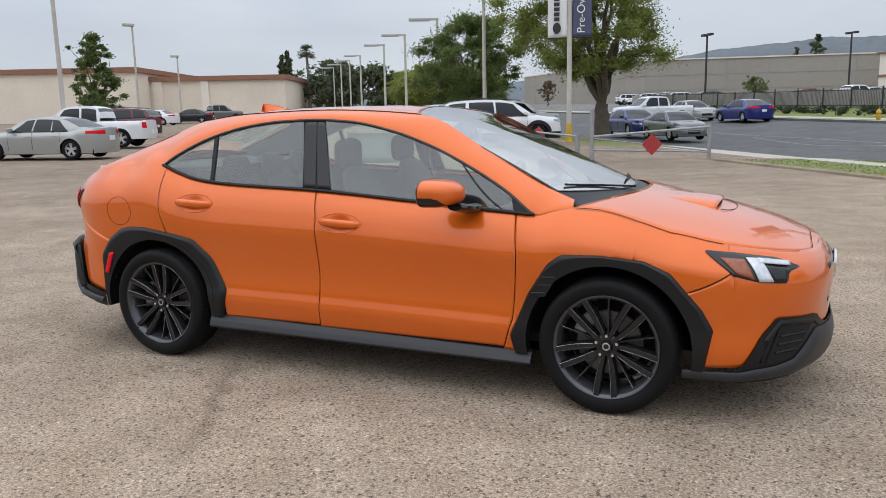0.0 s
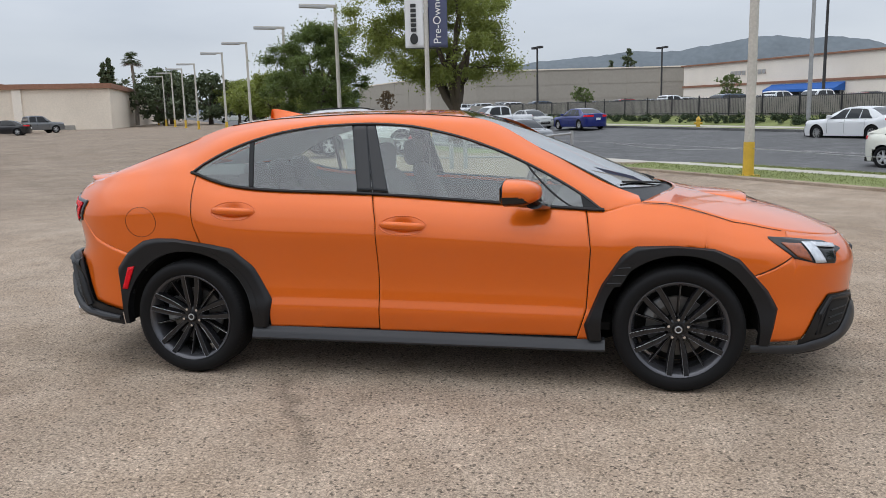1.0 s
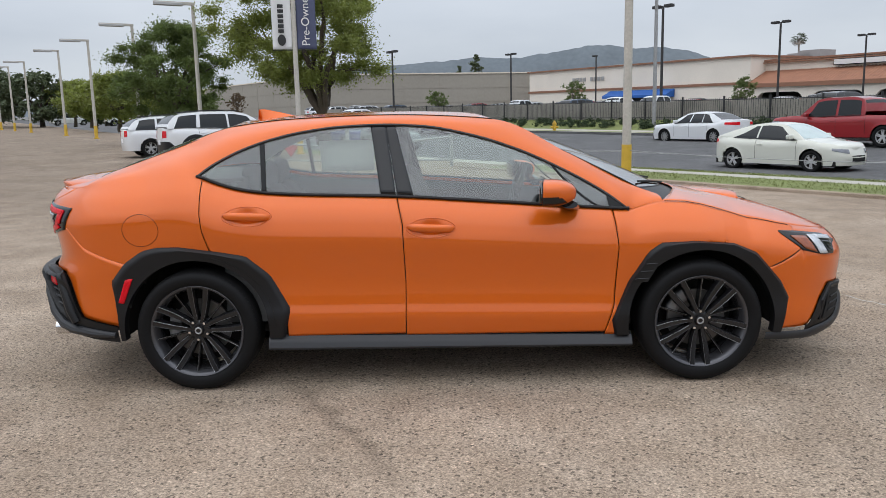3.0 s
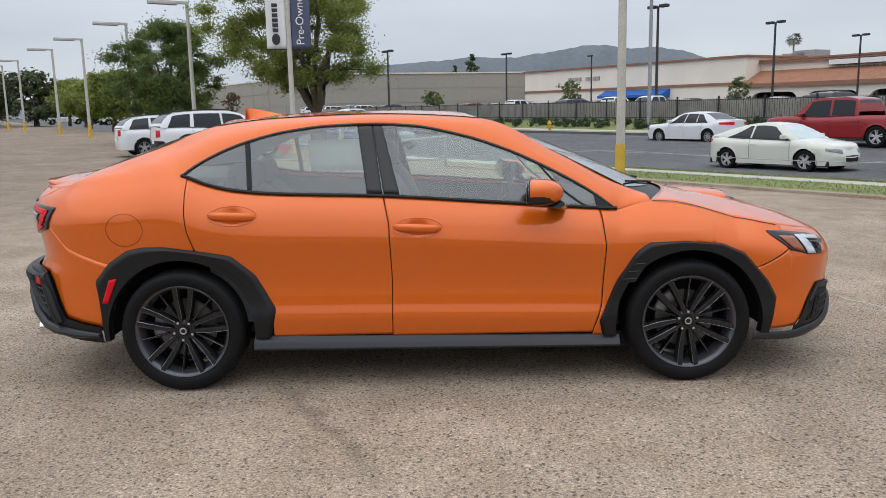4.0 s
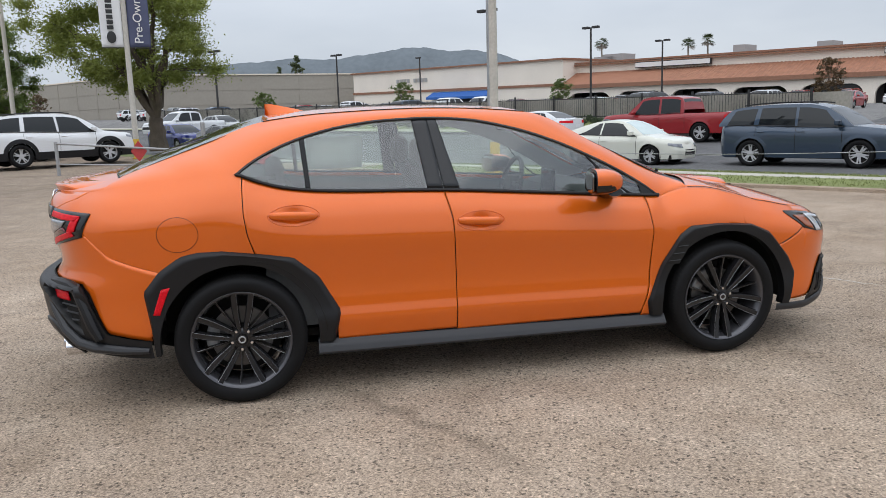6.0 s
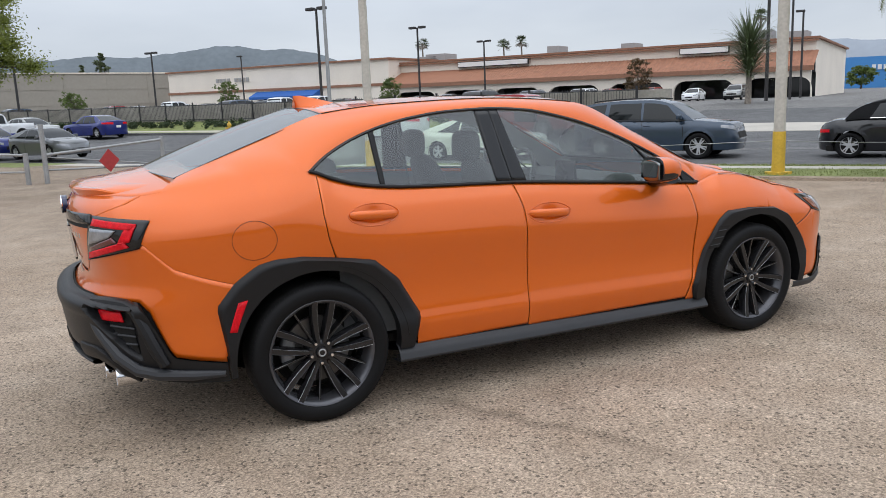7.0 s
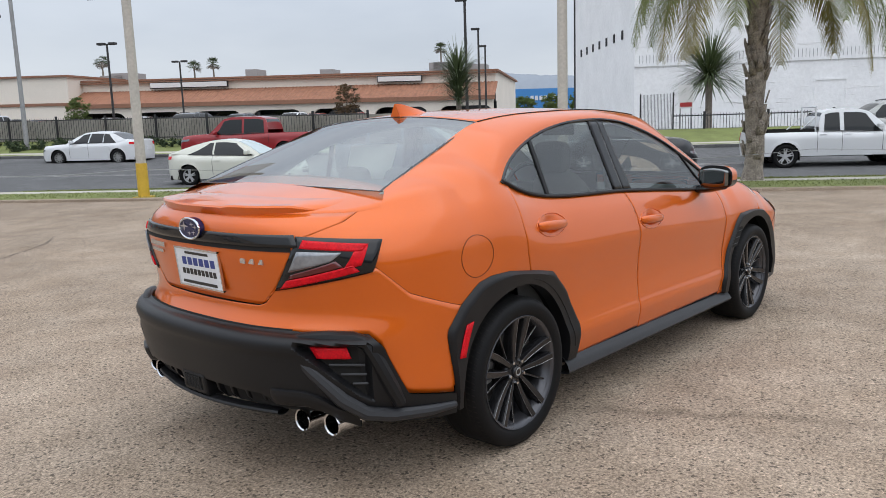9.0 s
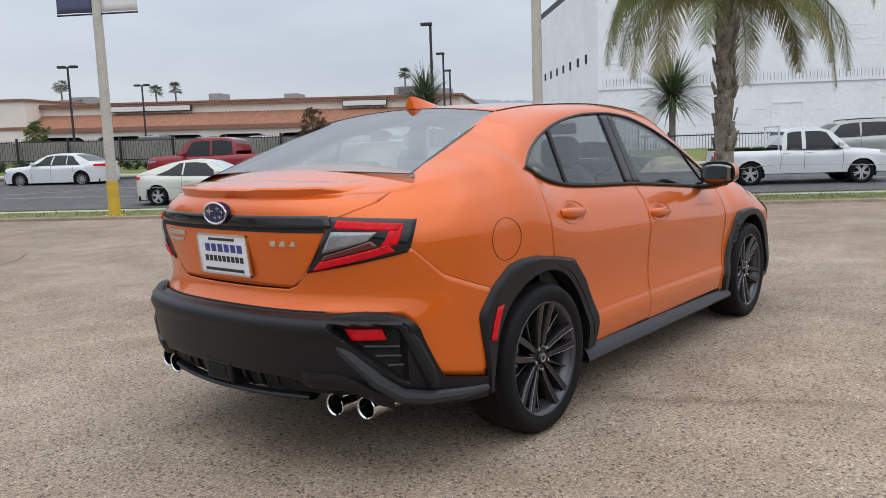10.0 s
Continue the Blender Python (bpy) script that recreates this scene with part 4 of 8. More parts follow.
    panes = windows or [(a + 0.035, b - 0.035, a + 0.035, b - 0.035) for a, b in zip(ends, ends[1:])]
    for a0, b0, a1, b1 in panes:
        for sy in (1, -1):
            g = Geo().grid(lambda u, v: cabin((a0 + (a1 - a0) * v) * (1 - u) + (b0 + (b1 - b0) * v) * u, 0.08 + (rail - 0.08) * v, 0.006), 14, 6)
            part("side_window", g if sy == 1 else g.mirror(), "glass_dark", ob, "dark side glass")
    for sy in (1, -1):
        wt = Geo().tube([cabin(x, 0.05, 0.008) for x in np.linspace(panes[0][0], panes[-1][1], 20)], 0.014, 5)
        part("waist_trim", wt if sy == 1 else wt.mirror(), "chrome" if soft_top else "cladding", ob)
    # lamps, mirrors, door lines, handles
    def quad(w0, w1, z0, z1, z2, z3, off):
        return Geo().grid(lambda u, v: at_skin(w0 + (w1 - w0) * u, (z0 + (z1 - z0) * u) * (1 - v) + (z2 + (z3 - z2) * u) * v, off), 8, 3)
    wf = (hl - 0.42) / hl
    for sy in (1, -1):
        for nm, g, mt in (("headlamp", quad(wf - 0.04, 0.93, nose - 0.05, nose - 0.14, nose + 0.02, nose - 0.02, 0.008), "clear_lens"),
                          ("tail_lamp", quad(-0.955, -wf + 0.05, deck * 0.80, deck * 0.83, deck * 0.93, deck * 0.92, 0.008) if H < 1.6 else quad(-0.965, -0.90, deck * 0.72, deck * 0.74, deck * 0.95, deck * 0.95, 0.008), "red_lens")):
            part(nm, g if sy == 1 else g.mirror(), mt, ob)
        mr = Geo().box((x0 - 0.42, -hw - 0.15, belt + 0.02), (x0 - 0.28, -hw + 0.05, belt + 0.15))
        part("door_mirror", mr if sy == 1 else mr.mirror(), paint, ob, smooth=False, bevel=0.03)
        for p in (doors or list(pillars) + [x0 - 0.30]):
            dl = Geo().tube([at_skin(p / hl, z, 0.001) for z in np.linspace(clear + 0.12, belt - 0.02, 8)], 0.006, 4)
            part("door_seam", dl if sy == 1 else dl.mirror(), "gap", ob)
        for p in (doors[:-1] if doors else pillars):
            hd = Geo().tube([at_skin((p + 0.06) / hl, belt - 0.14, 0.02), at_skin((p + 0.24) / hl, belt - 0.14, 0.02)], 0.014, 6)
            part("door_handle", hd if sy == 1 else hd.mirror(), paint, ob)
    def front(u, v):
        q = at_skin(1 - 0.055 * abs(2 * u - 1), nose - 0.36 + 0.17 * v, 0.006)
        return Vector((q.x, math.copysign(q.y, 2 * u - 1), q.z))
    gr = Geo().grid(front, 10, 2)
    part("grille", gr, "gap", ob)
    if name == "suv":
        for sy in (-1, 1):
            rl = Geo().tube([Vector((x, sy * abs(cabin(x, 1.0).y) * 0.96, roofline(x) + 0.02)) for x in np.linspace(x2 + 0.15, x1 - 0.25, 8)], 0.02, 6)
            part("roof_rail", rl, "cladding", ob)
    pz = deck * (0.60 if H < 1.6 else 0.52)
    px = at_skin(-1.0, pz).x
    pl = Geo().box((px - 0.008, -0.16, pz), (px + 0.03, 0.16, pz + 0.15))
    part("plate", pl, "white_plate", ob, smooth=False)
    return ob


SEDAN = dict(L=4.85, W=1.84, H=1.45, wb=2.82, wr=0.33, belt=0.93, nose=0.70, hood=0.92, deck=1.03, cab=(1.05, 0.22, -1.00, -1.78), flare_out=0.02,
             roof=((-1.82, 1.02), (-1.5, 1.18), (-1.1, 1.36), (-0.7, 1.435), (-0.3, 1.45), (0.1, 1.42), (0.5, 1.26), (1.05, 0.93)),
             windows=((-1.34, -0.76, -0.98, -0.74), (-0.70, -0.06, -0.72, -0.14), (0.0, 0.84, -0.08, 0.26)), doors=(-1.05, -0.03, 0.86))
COUPE = dict(L=4.39, W=1.72, H=1.40, wb=2.57, wr=0.31, belt=0.90, nose=0.66, hood=0.90, deck=0.99, cab=(1.02, 0.22, -0.62, -1.88), flare_out=0.02, end=0.75,
             tops=((-2.195, 0.90), (-2.05, 0.985), (-1.8, 0.985), (-1.2, 0.945), (-0.4, 0.91), (0.6, 0.89), (1.02, 0.905), (1.5, 0.83), (1.9, 0.735), (2.195, 0.62)),
             roof=((-1.90, 0.985), (-1.5, 1.13), (-1.0, 1.29), (-0.6, 1.375), (-0.2, 1.40), (0.15, 1.365), (0.5, 1.235), (1.02, 0.91)),
             windows=((-1.30, -0.52, -0.62, -0.50), (-0.46, 0.80, -0.44, 0.22)), doors=(-0.50, 0.82))
SUV = dict(L=4.90, W=1.92, H=1.72, wb=2.82, wr=0.37, clear=0.26, belt=1.10, nose=0.92, hood=1.10, deck=1.10, cab=(1.25, 0.52, -1.85, -2.36), tuck=0.20, lower="cladding", P=3.2, end=0.55, flare_out=0.02,
           tops=((-2.45, 0.98), (-2.36, 1.12), (-1.8, 1.13), (-0.9, 1.10), (0.4, 1.06), (1.25, 1.08), (1.8, 1.03), (2.2, 0.95), (2.45, 0.78)),
           roof=((-2.40, 1.12), (-2.2, 1.42), (-1.98, 1.60), (-1.4, 1.69), (-0.7, 1.72), (0.0, 1.71), (0.45, 1.63), (0.85, 1.40), (1.25, 1.09)),
           windows=((-2.12, -1.36, -1.92, -1.30), (-1.22, -0.24, -1.18, -0.26), (-0.17, 1.02, -0.18, 0.50)), doors=(-1.28, -0.20, 0.98))
TRUCK = dict(L=5.60, W=1.95, H=1.82, wb=3.50, wr=0.39, clear=0.36, belt=1.12, nose=0.98, hood=1.12, deck=1.12, cab=(1.42, 0.72, -0.72, -0.90), tuck=0.16, bed=(-2.66, -1.02), P=4.5, end=0.42, flare_out=0.03,
             tops=((-2.8, 1.06), (-2.7, 1.13), (-0.9, 1.13), (0.6, 1.10), (1.42, 1.14), (2.2, 1.10), (2.55, 1.02), (2.8, 0.86)),
             roof=((-0.92, 1.13), (-0.86, 1.50), (-0.70, 1.74), (-0.3, 1.82), (0.3, 1.82), (0.66, 1.74), (1.0, 1.48), (1.42, 1.14)),
             windows=((-0.76, -0.10, -0.72, -0.10), (0.0, 1.12, 0.0, 0.66)), doors=(-0.95, -0.06, 1.12))


def on_street(s, d, z, left=False, turn=0.0):
    p = street(s, d, z)
    return pose(p.x, p.y, p.z, 0, 0, ROAD_YAW + (180 if left else 0) + turn)


vehicle("coupe", "cream two-door coupe standing on the street", "car", "cream_paint", on_street(-10.05, 18.4, -0.29), **{**COUPE, "screen": "sun_shade"})
vehicle("suv", "slate blue sport utility vehicle standing on the street", "car", "slate_paint", on_street(-4.5, 19.0, -0.27), **{**SUV, "lower": None})
vehicle("convertible", "black rounded convertible with a closed fabric roof", "car", "black_paint", on_street(1.9, 19.1, -0.26), L=4.10, W=1.76, H=1.50, wb=2.51, wr=0.33, belt=1.00, nose=0.62, hood=1.02, deck=0.80,
        cab=(0.98, 0.36, -0.80, -1.38), tuck=0.20, soft_top=True, flare_out=0.085, end=0.95, P=2.2,
        tops=((-2.05, 0.56), (-1.95, 0.70), (-1.75, 0.84), (-1.40, 0.97), (-0.9, 1.00), (0.2, 0.99), (0.98, 1.02), (1.35, 0.98), (1.65, 0.88), (1.88, 0.74), (2.05, 0.54)),
        roof=((-1.40, 0.98), (-1.22, 1.20), (-0.95, 1.36), (-0.55, 1.46), (-0.1, 1.50), (0.25, 1.45), (0.55, 1.31), (0.98, 1.02)),
        windows=((-0.82, -0.36, -0.62, -0.36), (-0.31, 0.78, -0.33, 0.32)), doors=(-0.34, 0.80))
WHITE_TRUCK = {**TRUCK, "L": 5.25, "W": 1.85, "H": 1.74, "wb": 3.20, "wr": 0.36, "cab": (1.30, 0.70, -0.52, -0.68), "bed": (-2.50, -0.78),
               "tops": ((-2.625, 1.00), (-2.52, 1.06), (-0.68, 1.06), (0.6, 1.03), (1.30, 1.06), (1.9, 1.02), (2.35, 0.94), (2.625, 0.76)),
               "roof": ((-0.70, 1.06), (-0.64, 1.46), (-0.50, 1.67), (-0.2, 1.73), (0.35, 1.73), (0.66, 1.66), (0.95, 1.42), (1.30, 1.06)),
               "windows": ((-0.54, -0.10, -0.50, -0.10), (0.02, 1.04, 0.02, 0.62)), "doors": (-0.72, -0.04, 1.06)}
vehicle("pickup", "white pickup truck with an open load bed and rack", "pickup", "white_paint", on_street(8.15, 20.5, -0.27), **WHITE_TRUCK)
rk = thing("ladder_rack", "white tube rack standing in the pickup's bed", "rack", "", on_street(8.15, 20.5, -0.27))
for yy in (-0.72, 0.72):
    part("upright", Geo().tube([(-0.75, yy, 1.0), (-0.75, yy, 1.78)], 0.025, 6), "white_paint", rk)
    part("brace", Geo().tube([(-1.25, yy, 1.04), (-0.75, yy, 1.5)], 0.02, 6), "white_paint", rk)
part("crossbar", Geo().tube([(-0.75, -0.76, 1.78), (-0.75, 0.76, 1.78)], 0.025, 6), "white_paint", rk)
vehicle("sedan", "white four-door saloon parked by the far kerb", "car", "white_paint", on_street(-20.5, 27.2, 0.04, True), **{**SEDAN, "style": "ten"})
vehicle("pickup", "dark red crew-cab pickup parked by the far kerb", "pickup", "red_paint", on_street(-13.1, 26.8, 0.04, True), **{**TRUCK, "L": 5.8, "W": 2.0, "H": 1.88, "wb": 3.57, "cab": (1.52, 0.90, -0.92, -1.08), "bed": (-2.76, -1.20),
        "tops": ((-2.9, 1.10), (-2.8, 1.16), (-1.08, 1.16), (0.6, 1.12), (1.52, 1.18), (2.3, 1.15), (2.65, 1.06), (2.9, 0.88)),
        "roof": ((-1.10, 1.16), (-1.04, 1.56), (-0.90, 1.80), (-0.4, 1.88), (0.4, 1.88), (0.84, 1.80), (1.15, 1.52), (1.52, 1.17)),
        "windows": ((-0.92, -0.04, -0.88, -0.04), (0.06, 1.22, 0.06, 0.84)), "doors": (-1.12, 0.01, 1.20)})
vehicle("suv", "silver sport utility vehicle parked by the far kerb", "car", "silver_paint", on_street(12.0, 26.8, 0.02, True), **{**SUV, "lower": None})
vehicle("sedan", "dark grey saloon parked by the far kerb", "car", "grey_paint", on_street(18.0, 26.8, 0.02, True), **SEDAN)
vehicle("coupe", "grey two-door coupe with a sunshade parked on the street", "car", "grey_paint", on_street(-31.5, 16.6, -0.10), **COUPE)
vehicle("sedan", "blue saloon parked on the street", "car", "blue_paint", on_street(-37.0, 16.8, -0.02), **SEDAN)
vehicle("sedan", "deep blue saloon parked by the far kerb", "car", "blue_paint", on_street(-43.0, 26.9, 0.45, True), **SEDAN)
vehicle("sedan", "grey-green saloon parked on the street", "car", "silver_paint", on_street(-49.5, 26.5, 0.50, False), **SEDAN)
vehicle("pickup", "white pickup parked on the street", "pickup", "white_paint", pose(-6.6, 53.1, 0.45, 0, 0, 215), **TRUCK)


def on_lot(x, y, yaw, z=None):
    return pose(x, y, lot_z(x, y) if z is None else z, 0, 0, yaw)


vehicle("suv", "white sport utility vehicle with dark lower trim parked on the lot", "car", "white_paint", pose(*street(-24.6, 6.1, 0.16), 0, 0, 32.5), **SUV)
vehicle("suv", "small white sport utility vehicle parked on the lot", "car", "white_paint", pose(*street(-28.9, 5.4, 0.18), 0, 0, 32.5), **{**SUV, "L": 4.45, "H": 1.62, "W": 1.85, "wb": 2.68, "wr": 0.35, "cab": (1.1, 0.4, -1.65, -2.12), "lower": None,
        "tops": ((-2.225, 0.92), (-2.14, 1.06), (-1.6, 1.06), (0.4, 1.00), (1.1, 1.02), (1.6, 0.98), (2.0, 0.88), (2.225, 0.74)), "roof": ((-2.16, 1.06), (-1.95, 1.34), (-1.7, 1.50), (-1.0, 1.60), (-0.3, 1.62), (0.2, 1.58), (0.6, 1.40), (1.1, 1.02)),
        "windows": ((-1.85, -1.12, -1.66, -1.08), (-1.02, -0.2, -1.0, -0.2), (-0.12, 0.9, -0.12, 0.42)), "doors": (-1.06, -0.16, 0.86)})
vehicle("suv", "white van-like vehicle parked on the lot", "car", "white_paint", pose(*street(-34.5, 9.2, 0.25), 0, 0, 32.5), **{**SUV, "lower": None})
vehicle("sedan", "silver four-door saloon parked on the lot", "car", "silver_paint", on_lot(-21.5, 15.2, 196, 0.12), **{**SEDAN, "H": 1.49})
vehicle("pickup", "white crew-cab pickup parked on the lot", "pickup", "white_paint", on_lot(-26.1, 21.2, 204, 0.22), **TRUCK)
for i, (x, y, yaw, nm, lb, pt, kw) in enumerate((
        (-54.0, 59.5, 205, "sedan", "black saloon parked on the far lot", "black_paint", SEDAN), (-34.0, 30.5, 200, "suv", "maroon sport utility vehicle on the far lot", "maroon_paint", SUV),
        (-56.4, 66.7, 60, "pickup", "grey pickup on the far lot", "grey_paint", TRUCK), (-48.0, 40.0, 200, "suv", "dark sport utility vehicle on the far lot", "black_paint", SUV),
        (-38.0, 34.0, 190, "suv", "silver sport utility vehicle on the lot", "silver_paint", SUV), (-53.1, 53.6, 190, "sedan", "white saloon on the far lot", "white_paint", SEDAN),
        (-36.0, 90.0, 33, "sedan", "silver saloon far along the lot", "silver_paint", SEDAN), (-43.0, 100.0, 33, "suv", "white sport utility vehicle far along the lot", "white_paint", SUV),
        (-32.0, 82.0, 33, "sedan", "white saloon far along the lot", "white_paint", SEDAN), (-56.0, 112.0, 33, "pickup", "white pickup far along the lot", "white_paint", TRUCK))):
    vehicle(nm, lb, "car", pt, on_lot(x, y, yaw), **kw)
# rows of cars in front of the shops
shop_kinds = [("sedan", SEDAN), ("suv", SUV), ("sedan", SEDAN), ("pickup", TRUCK), ("suv", SUV)]
shop_paint = [("white", "white_paint"), ("silver", "silver_paint"), ("black", "black_paint"), ("grey", "grey_paint"), ("white", "white_paint"), ("red", "red_paint"), ("slate blue", "slate_paint")]
row_rng = random.Random(5)
first_of = {}
for row_d, s0, s1, step in ((48.0, -118, -24, 4.4), (66.0, -100, -16, 5.2), (88.0, -118, -14, 4.6)):
    s = s0
    while s < s1:
        (nm, kw), (cn, pt) = row_rng.choice(shop_kinds), row_rng.choice(shop_paint)
        p = street(s, row_d)
        m = pose(p.x, p.y, far_z(p), 0, 0, 32.5 + (180 if row_rng.random() < 0.5 else 0) + row_rng.uniform(-3, 3))
        if row_rng.random() < 0.8:
            key = (nm, pt)
            if key in first_of:
                copy_thing(first_of[key], m)
            else:
                first_of[key] = vehicle(nm, cn + " " + {"suv": "sport utility vehicle", "sedan": "saloon", "pickup": "pickup"}[nm] + " parked before the shops", "car", pt, m, group="cars before the shops", **kw)
        s += step * row_rng.uniform(0.85, 1.3)


# ---- the orange sedan: its skin is one surface, walked round the plan outline (w) and up (z) ----
CAR_P = 2.6
car_half = spl((-1.6, 0.885), (-1.34, 0.895), (-0.9, 0.880), (0.0, 0.872), (0.9, 0.880), (1.34, 0.895), (1.6, 0.885))
car_top = spl((-2.6, 1.082), (-2.3, 1.080), (-2.0, 1.080), (-1.8, 1.108), (-1.6, 1.135), (-1.42, 1.150), (-1.32, 1.140), (-1.2, 1.095), (-1.08, 1.062), (-0.91, 1.040),
              (-0.25, 1.010), (0.29, 0.970), (0.82, 0.930), (0.97, 0.922), (1.05, 0.942), (1.15, 0.960), (1.27, 0.955), (1.42, 0.920), (1.6, 0.862), (1.75, 0.822), (2.0, 0.785), (2.3, 0.755), (2.6, 0.745))
car_inset = spl((0.0, 0.020), (0.150, 0.001), (0.165, 0.000), (0.18, 0.001), (0.26, 0.014), (0.40, 0.022), (0.55, 0.014), (0.66, 0.003), (0.71, 0.000), (0.735, 0.002), (0.80, 0.014), (0.86, 0.028), (0.92, 0.047), (1.0, 0.086))
car_soft = spl((0.0, 0.012), (0.15, 0.002), (0.35, 0.010), (0.55, 0.006), (0.75, 0.004), (0.88, 0.022), (1.0, 0.060))
car_plain = spl((-2.0, 1.0), (-1.5, 1.0), (-1.15, 0.0), (0.75, 0.0), (1.15, 1.0), (2.0, 1.0))
car_roll = spl((-2.6, 0.86), (-2.1, 0.82), (-1.9, 0.74), (-1.2, 0.72), (-0.9, 0.80), (0.7, 0.84), (1.1, 0.62), (1.6, 0.66), (2.0, 0.75), (2.6, 0.80))
car_extra = spl((-2.2, 0.11), (-1.9, 0.070), (-1.6, 0.066), (-1.32, 0.034), (-1.0, 0.008), (-0.7, 0.0), (0.9, 0.0), (1.05, 0.05), (1.27, 0.075), (1.4, 0.06), (1.6, 0.05), (2.0, 0.05))
car_back = spl((0.15, -2.24), (0.3, -2.30), (0.45, -2.345), (0.6, -2.335), (0.72, -2.275), (0.85, -2.295), (0.95, -2.312), (1.03, -2.305), (1.085, -2.262))
car_nose = spl((0.15, 2.20), (0.3, 2.29), (0.5, 2.30), (0.62, 2.31), (0.7, 2.28), (0.78, 2.20))


def skin(w, z, off=0.0):
    """A place on the right flank's skin; off metres outwards."""
    def base(w, z):
        wc = max(-1.6, min(1.6, w))
        zt = car_top(w)
        t = max(0.0, min(1.0, (z - 0.26) / (zt - 0.26)))
        t0 = car_roll(w)
        k = max(0.0, (t - t0) / (1 - t0))
        plain = car_plain(w)
        half = car_half(wc) - car_inset(t) * (1 - plain) - car_soft(t) * plain - car_extra(w) * k ** 1.7
        for hx, hz in ((-1.045, 0.934), (-0.080, 0.852)):
            q = ((wc - hx) / 0.070) ** 2 + ((z - hz) / 0.044) ** 2
            if q < 1:
                half -= 0.013 * (1 - q) ** 1.2
        if z < 0.26:
            half -= (0.26 - z) * 0.25
        if w < -1.6:
            a = min(1.0, -1.6 - w) * math.pi / 2
            x = -1.6 + (car_back(z) + 1.6) * math.sin(a) ** (2 / CAR_P)
            y = half * max(0.0, math.cos(a)) ** (2 / CAR_P)
        elif w > 1.6:
            a = min(1.0, w - 1.6) * math.pi / 2
            x = 1.6 + (car_nose(z) - 1.6) * math.sin(a) ** (2 / CAR_P)
            y = half * max(0.0, math.cos(a)) ** (2 / CAR_P)
        else:
            x, y = w, half
        return Vector((x, -y, z))
    p = base(w, z)
    if off:
        e = 0.012
        du = base(min(w + e, 2.599), z) - base(max(w - e, -2.599), z)
        dv = base(w, z + e) - base(w, z - e)
        nrm = du.cross(dv)
        if nrm.length > 1e-9:
            p = p + nrm.normalized() * off
    return p


def along(x, z=0.6):
    """The way round the outline (w) at which the skin lies at x."""
    if x < -1.6:
        return -1.6 - math.asin(min(1.0, (x + 1.6) / (car_back(z) + 1.6)) ** (CAR_P / 2)) * 2 / math.pi
    if x > 1.6:
        return 1.6 + math.asin(min(1.0, (x - 1.6) / (car_nose(z) - 1.6)) ** (CAR_P / 2)) * 2 / math.pi
    return x


def side_y(x, z):
    return skin(x, z).y


def panel(wl, wr, zb, zt, nu, nv, off=0.0, keep=None):
    """A grid on the skin. wl, wr: its ends by height; zb, zt: its bottom and top by place along."""
    def fn(u, v):
        w = wl(0.6) * (1 - u) + wr(0.6) * u
        z = zb(w) * (1 - v) + zt(w) * v
        for _ in range(3):
            w = wl(z) * (1 - u) + wr(z) * u
            z = zb(w) * (1 - v) + zt(w) * v
        return skin(w, z, off)
    return Geo().grid(fn, nu, nv, keep)


def patch(c00, c10, c11, c01, nu=8, nv=6, off=0.004):
    """A four-cornered piece laid on the skin, corners as (w, z)."""
    def fn(u, v):
        w = (c00[0] * (1 - u) + c10[0] * u) * (1 - v) + (c01[0] * (1 - u) + c11[0] * u) * v
        z = (c00[1] * (1 - u) + c10[1] * u) * (1 - v) + (c01[1] * (1 - u) + c11[1] * u) * v
        return skin(w, z, off)
    return Geo().grid(fn, nu, nv)


def seam(pts, width=0.004, off=0.001, n=10):
    """A thin dark line on the skin through (w, z) points."""
    g = Geo()
    path = []
    for (a, b), (c, d) in zip(pts, pts[1:]):
        path += [(a + (c - a) * i / n, b + (d - b) * i / n) for i in range(n)]
    path.append(pts[-1])
    return g.tube([skin(w, z, off) for w, z in path], width / 2, 5)


HUBS = {"rear": (-1.3375, 0.327), "front": (1.3375, 0.327)}


def off_arch(r):
    def ok(m):
        return all(math.hypot(m[0] - hx, m[2] - hz) > r for hx, hz in HUBS.values())
    return ok


car = thing("car", "orange four-door sports sedan with black arch cladding parked on the asphalt", "car")


def both(name, geo, material, label="", **kw):
    """A part of the right flank and its twin on the left."""
    a = part(name, geo, material, car, label, **kw)
    part(name, geo.mirror(), material, car, label, **kw)
    return a


line_back = lin((0.26, -0.86), (0.43, -0.86), (0.60, -0.98), (0.70, -1.16), (0.75, -1.245), (0.85, -1.275), (0.95, -1.288), (1.05, -1.288), (1.14, -1.285))
line_mid = lin((0.26, -0.228), (0.57, -0.222), (0.87, -0.232), (1.02, -0.262))
line_front = lin((0.26, 0.83), (0.42, 0.88), (0.73, 0.90), (0.91, 0.88), (0.96, 0.865))
black_top = lin((-2.6, 0.648), (-2.25, 0.650), (-2.00, 0.642), (-1.945, 0.600), (-1.86, 0.402), (-1.67, 0.355), (-1.55, 0.34))
black_bot = lin((-2.6, 0.422), (-2.37, 0.418), (-2.34, 0.40), (-2.2, 0.40), (-2.07, 0.325), (-2.0, 0.305), (-1.68, 0.275), (-1.5, 0.250))
seam_back = lin((-2.6, 0.728), (-2.42, 0.731), (-2.39, 0.745), (-2.34, 0.812), (-1.97, 0.888), (-1.86, 0.780), (-1.64, 0.690), (-1.58, 0.672))
G = 0.0022


def shifted(f, dx):
    return lambda z: f(z) + dx


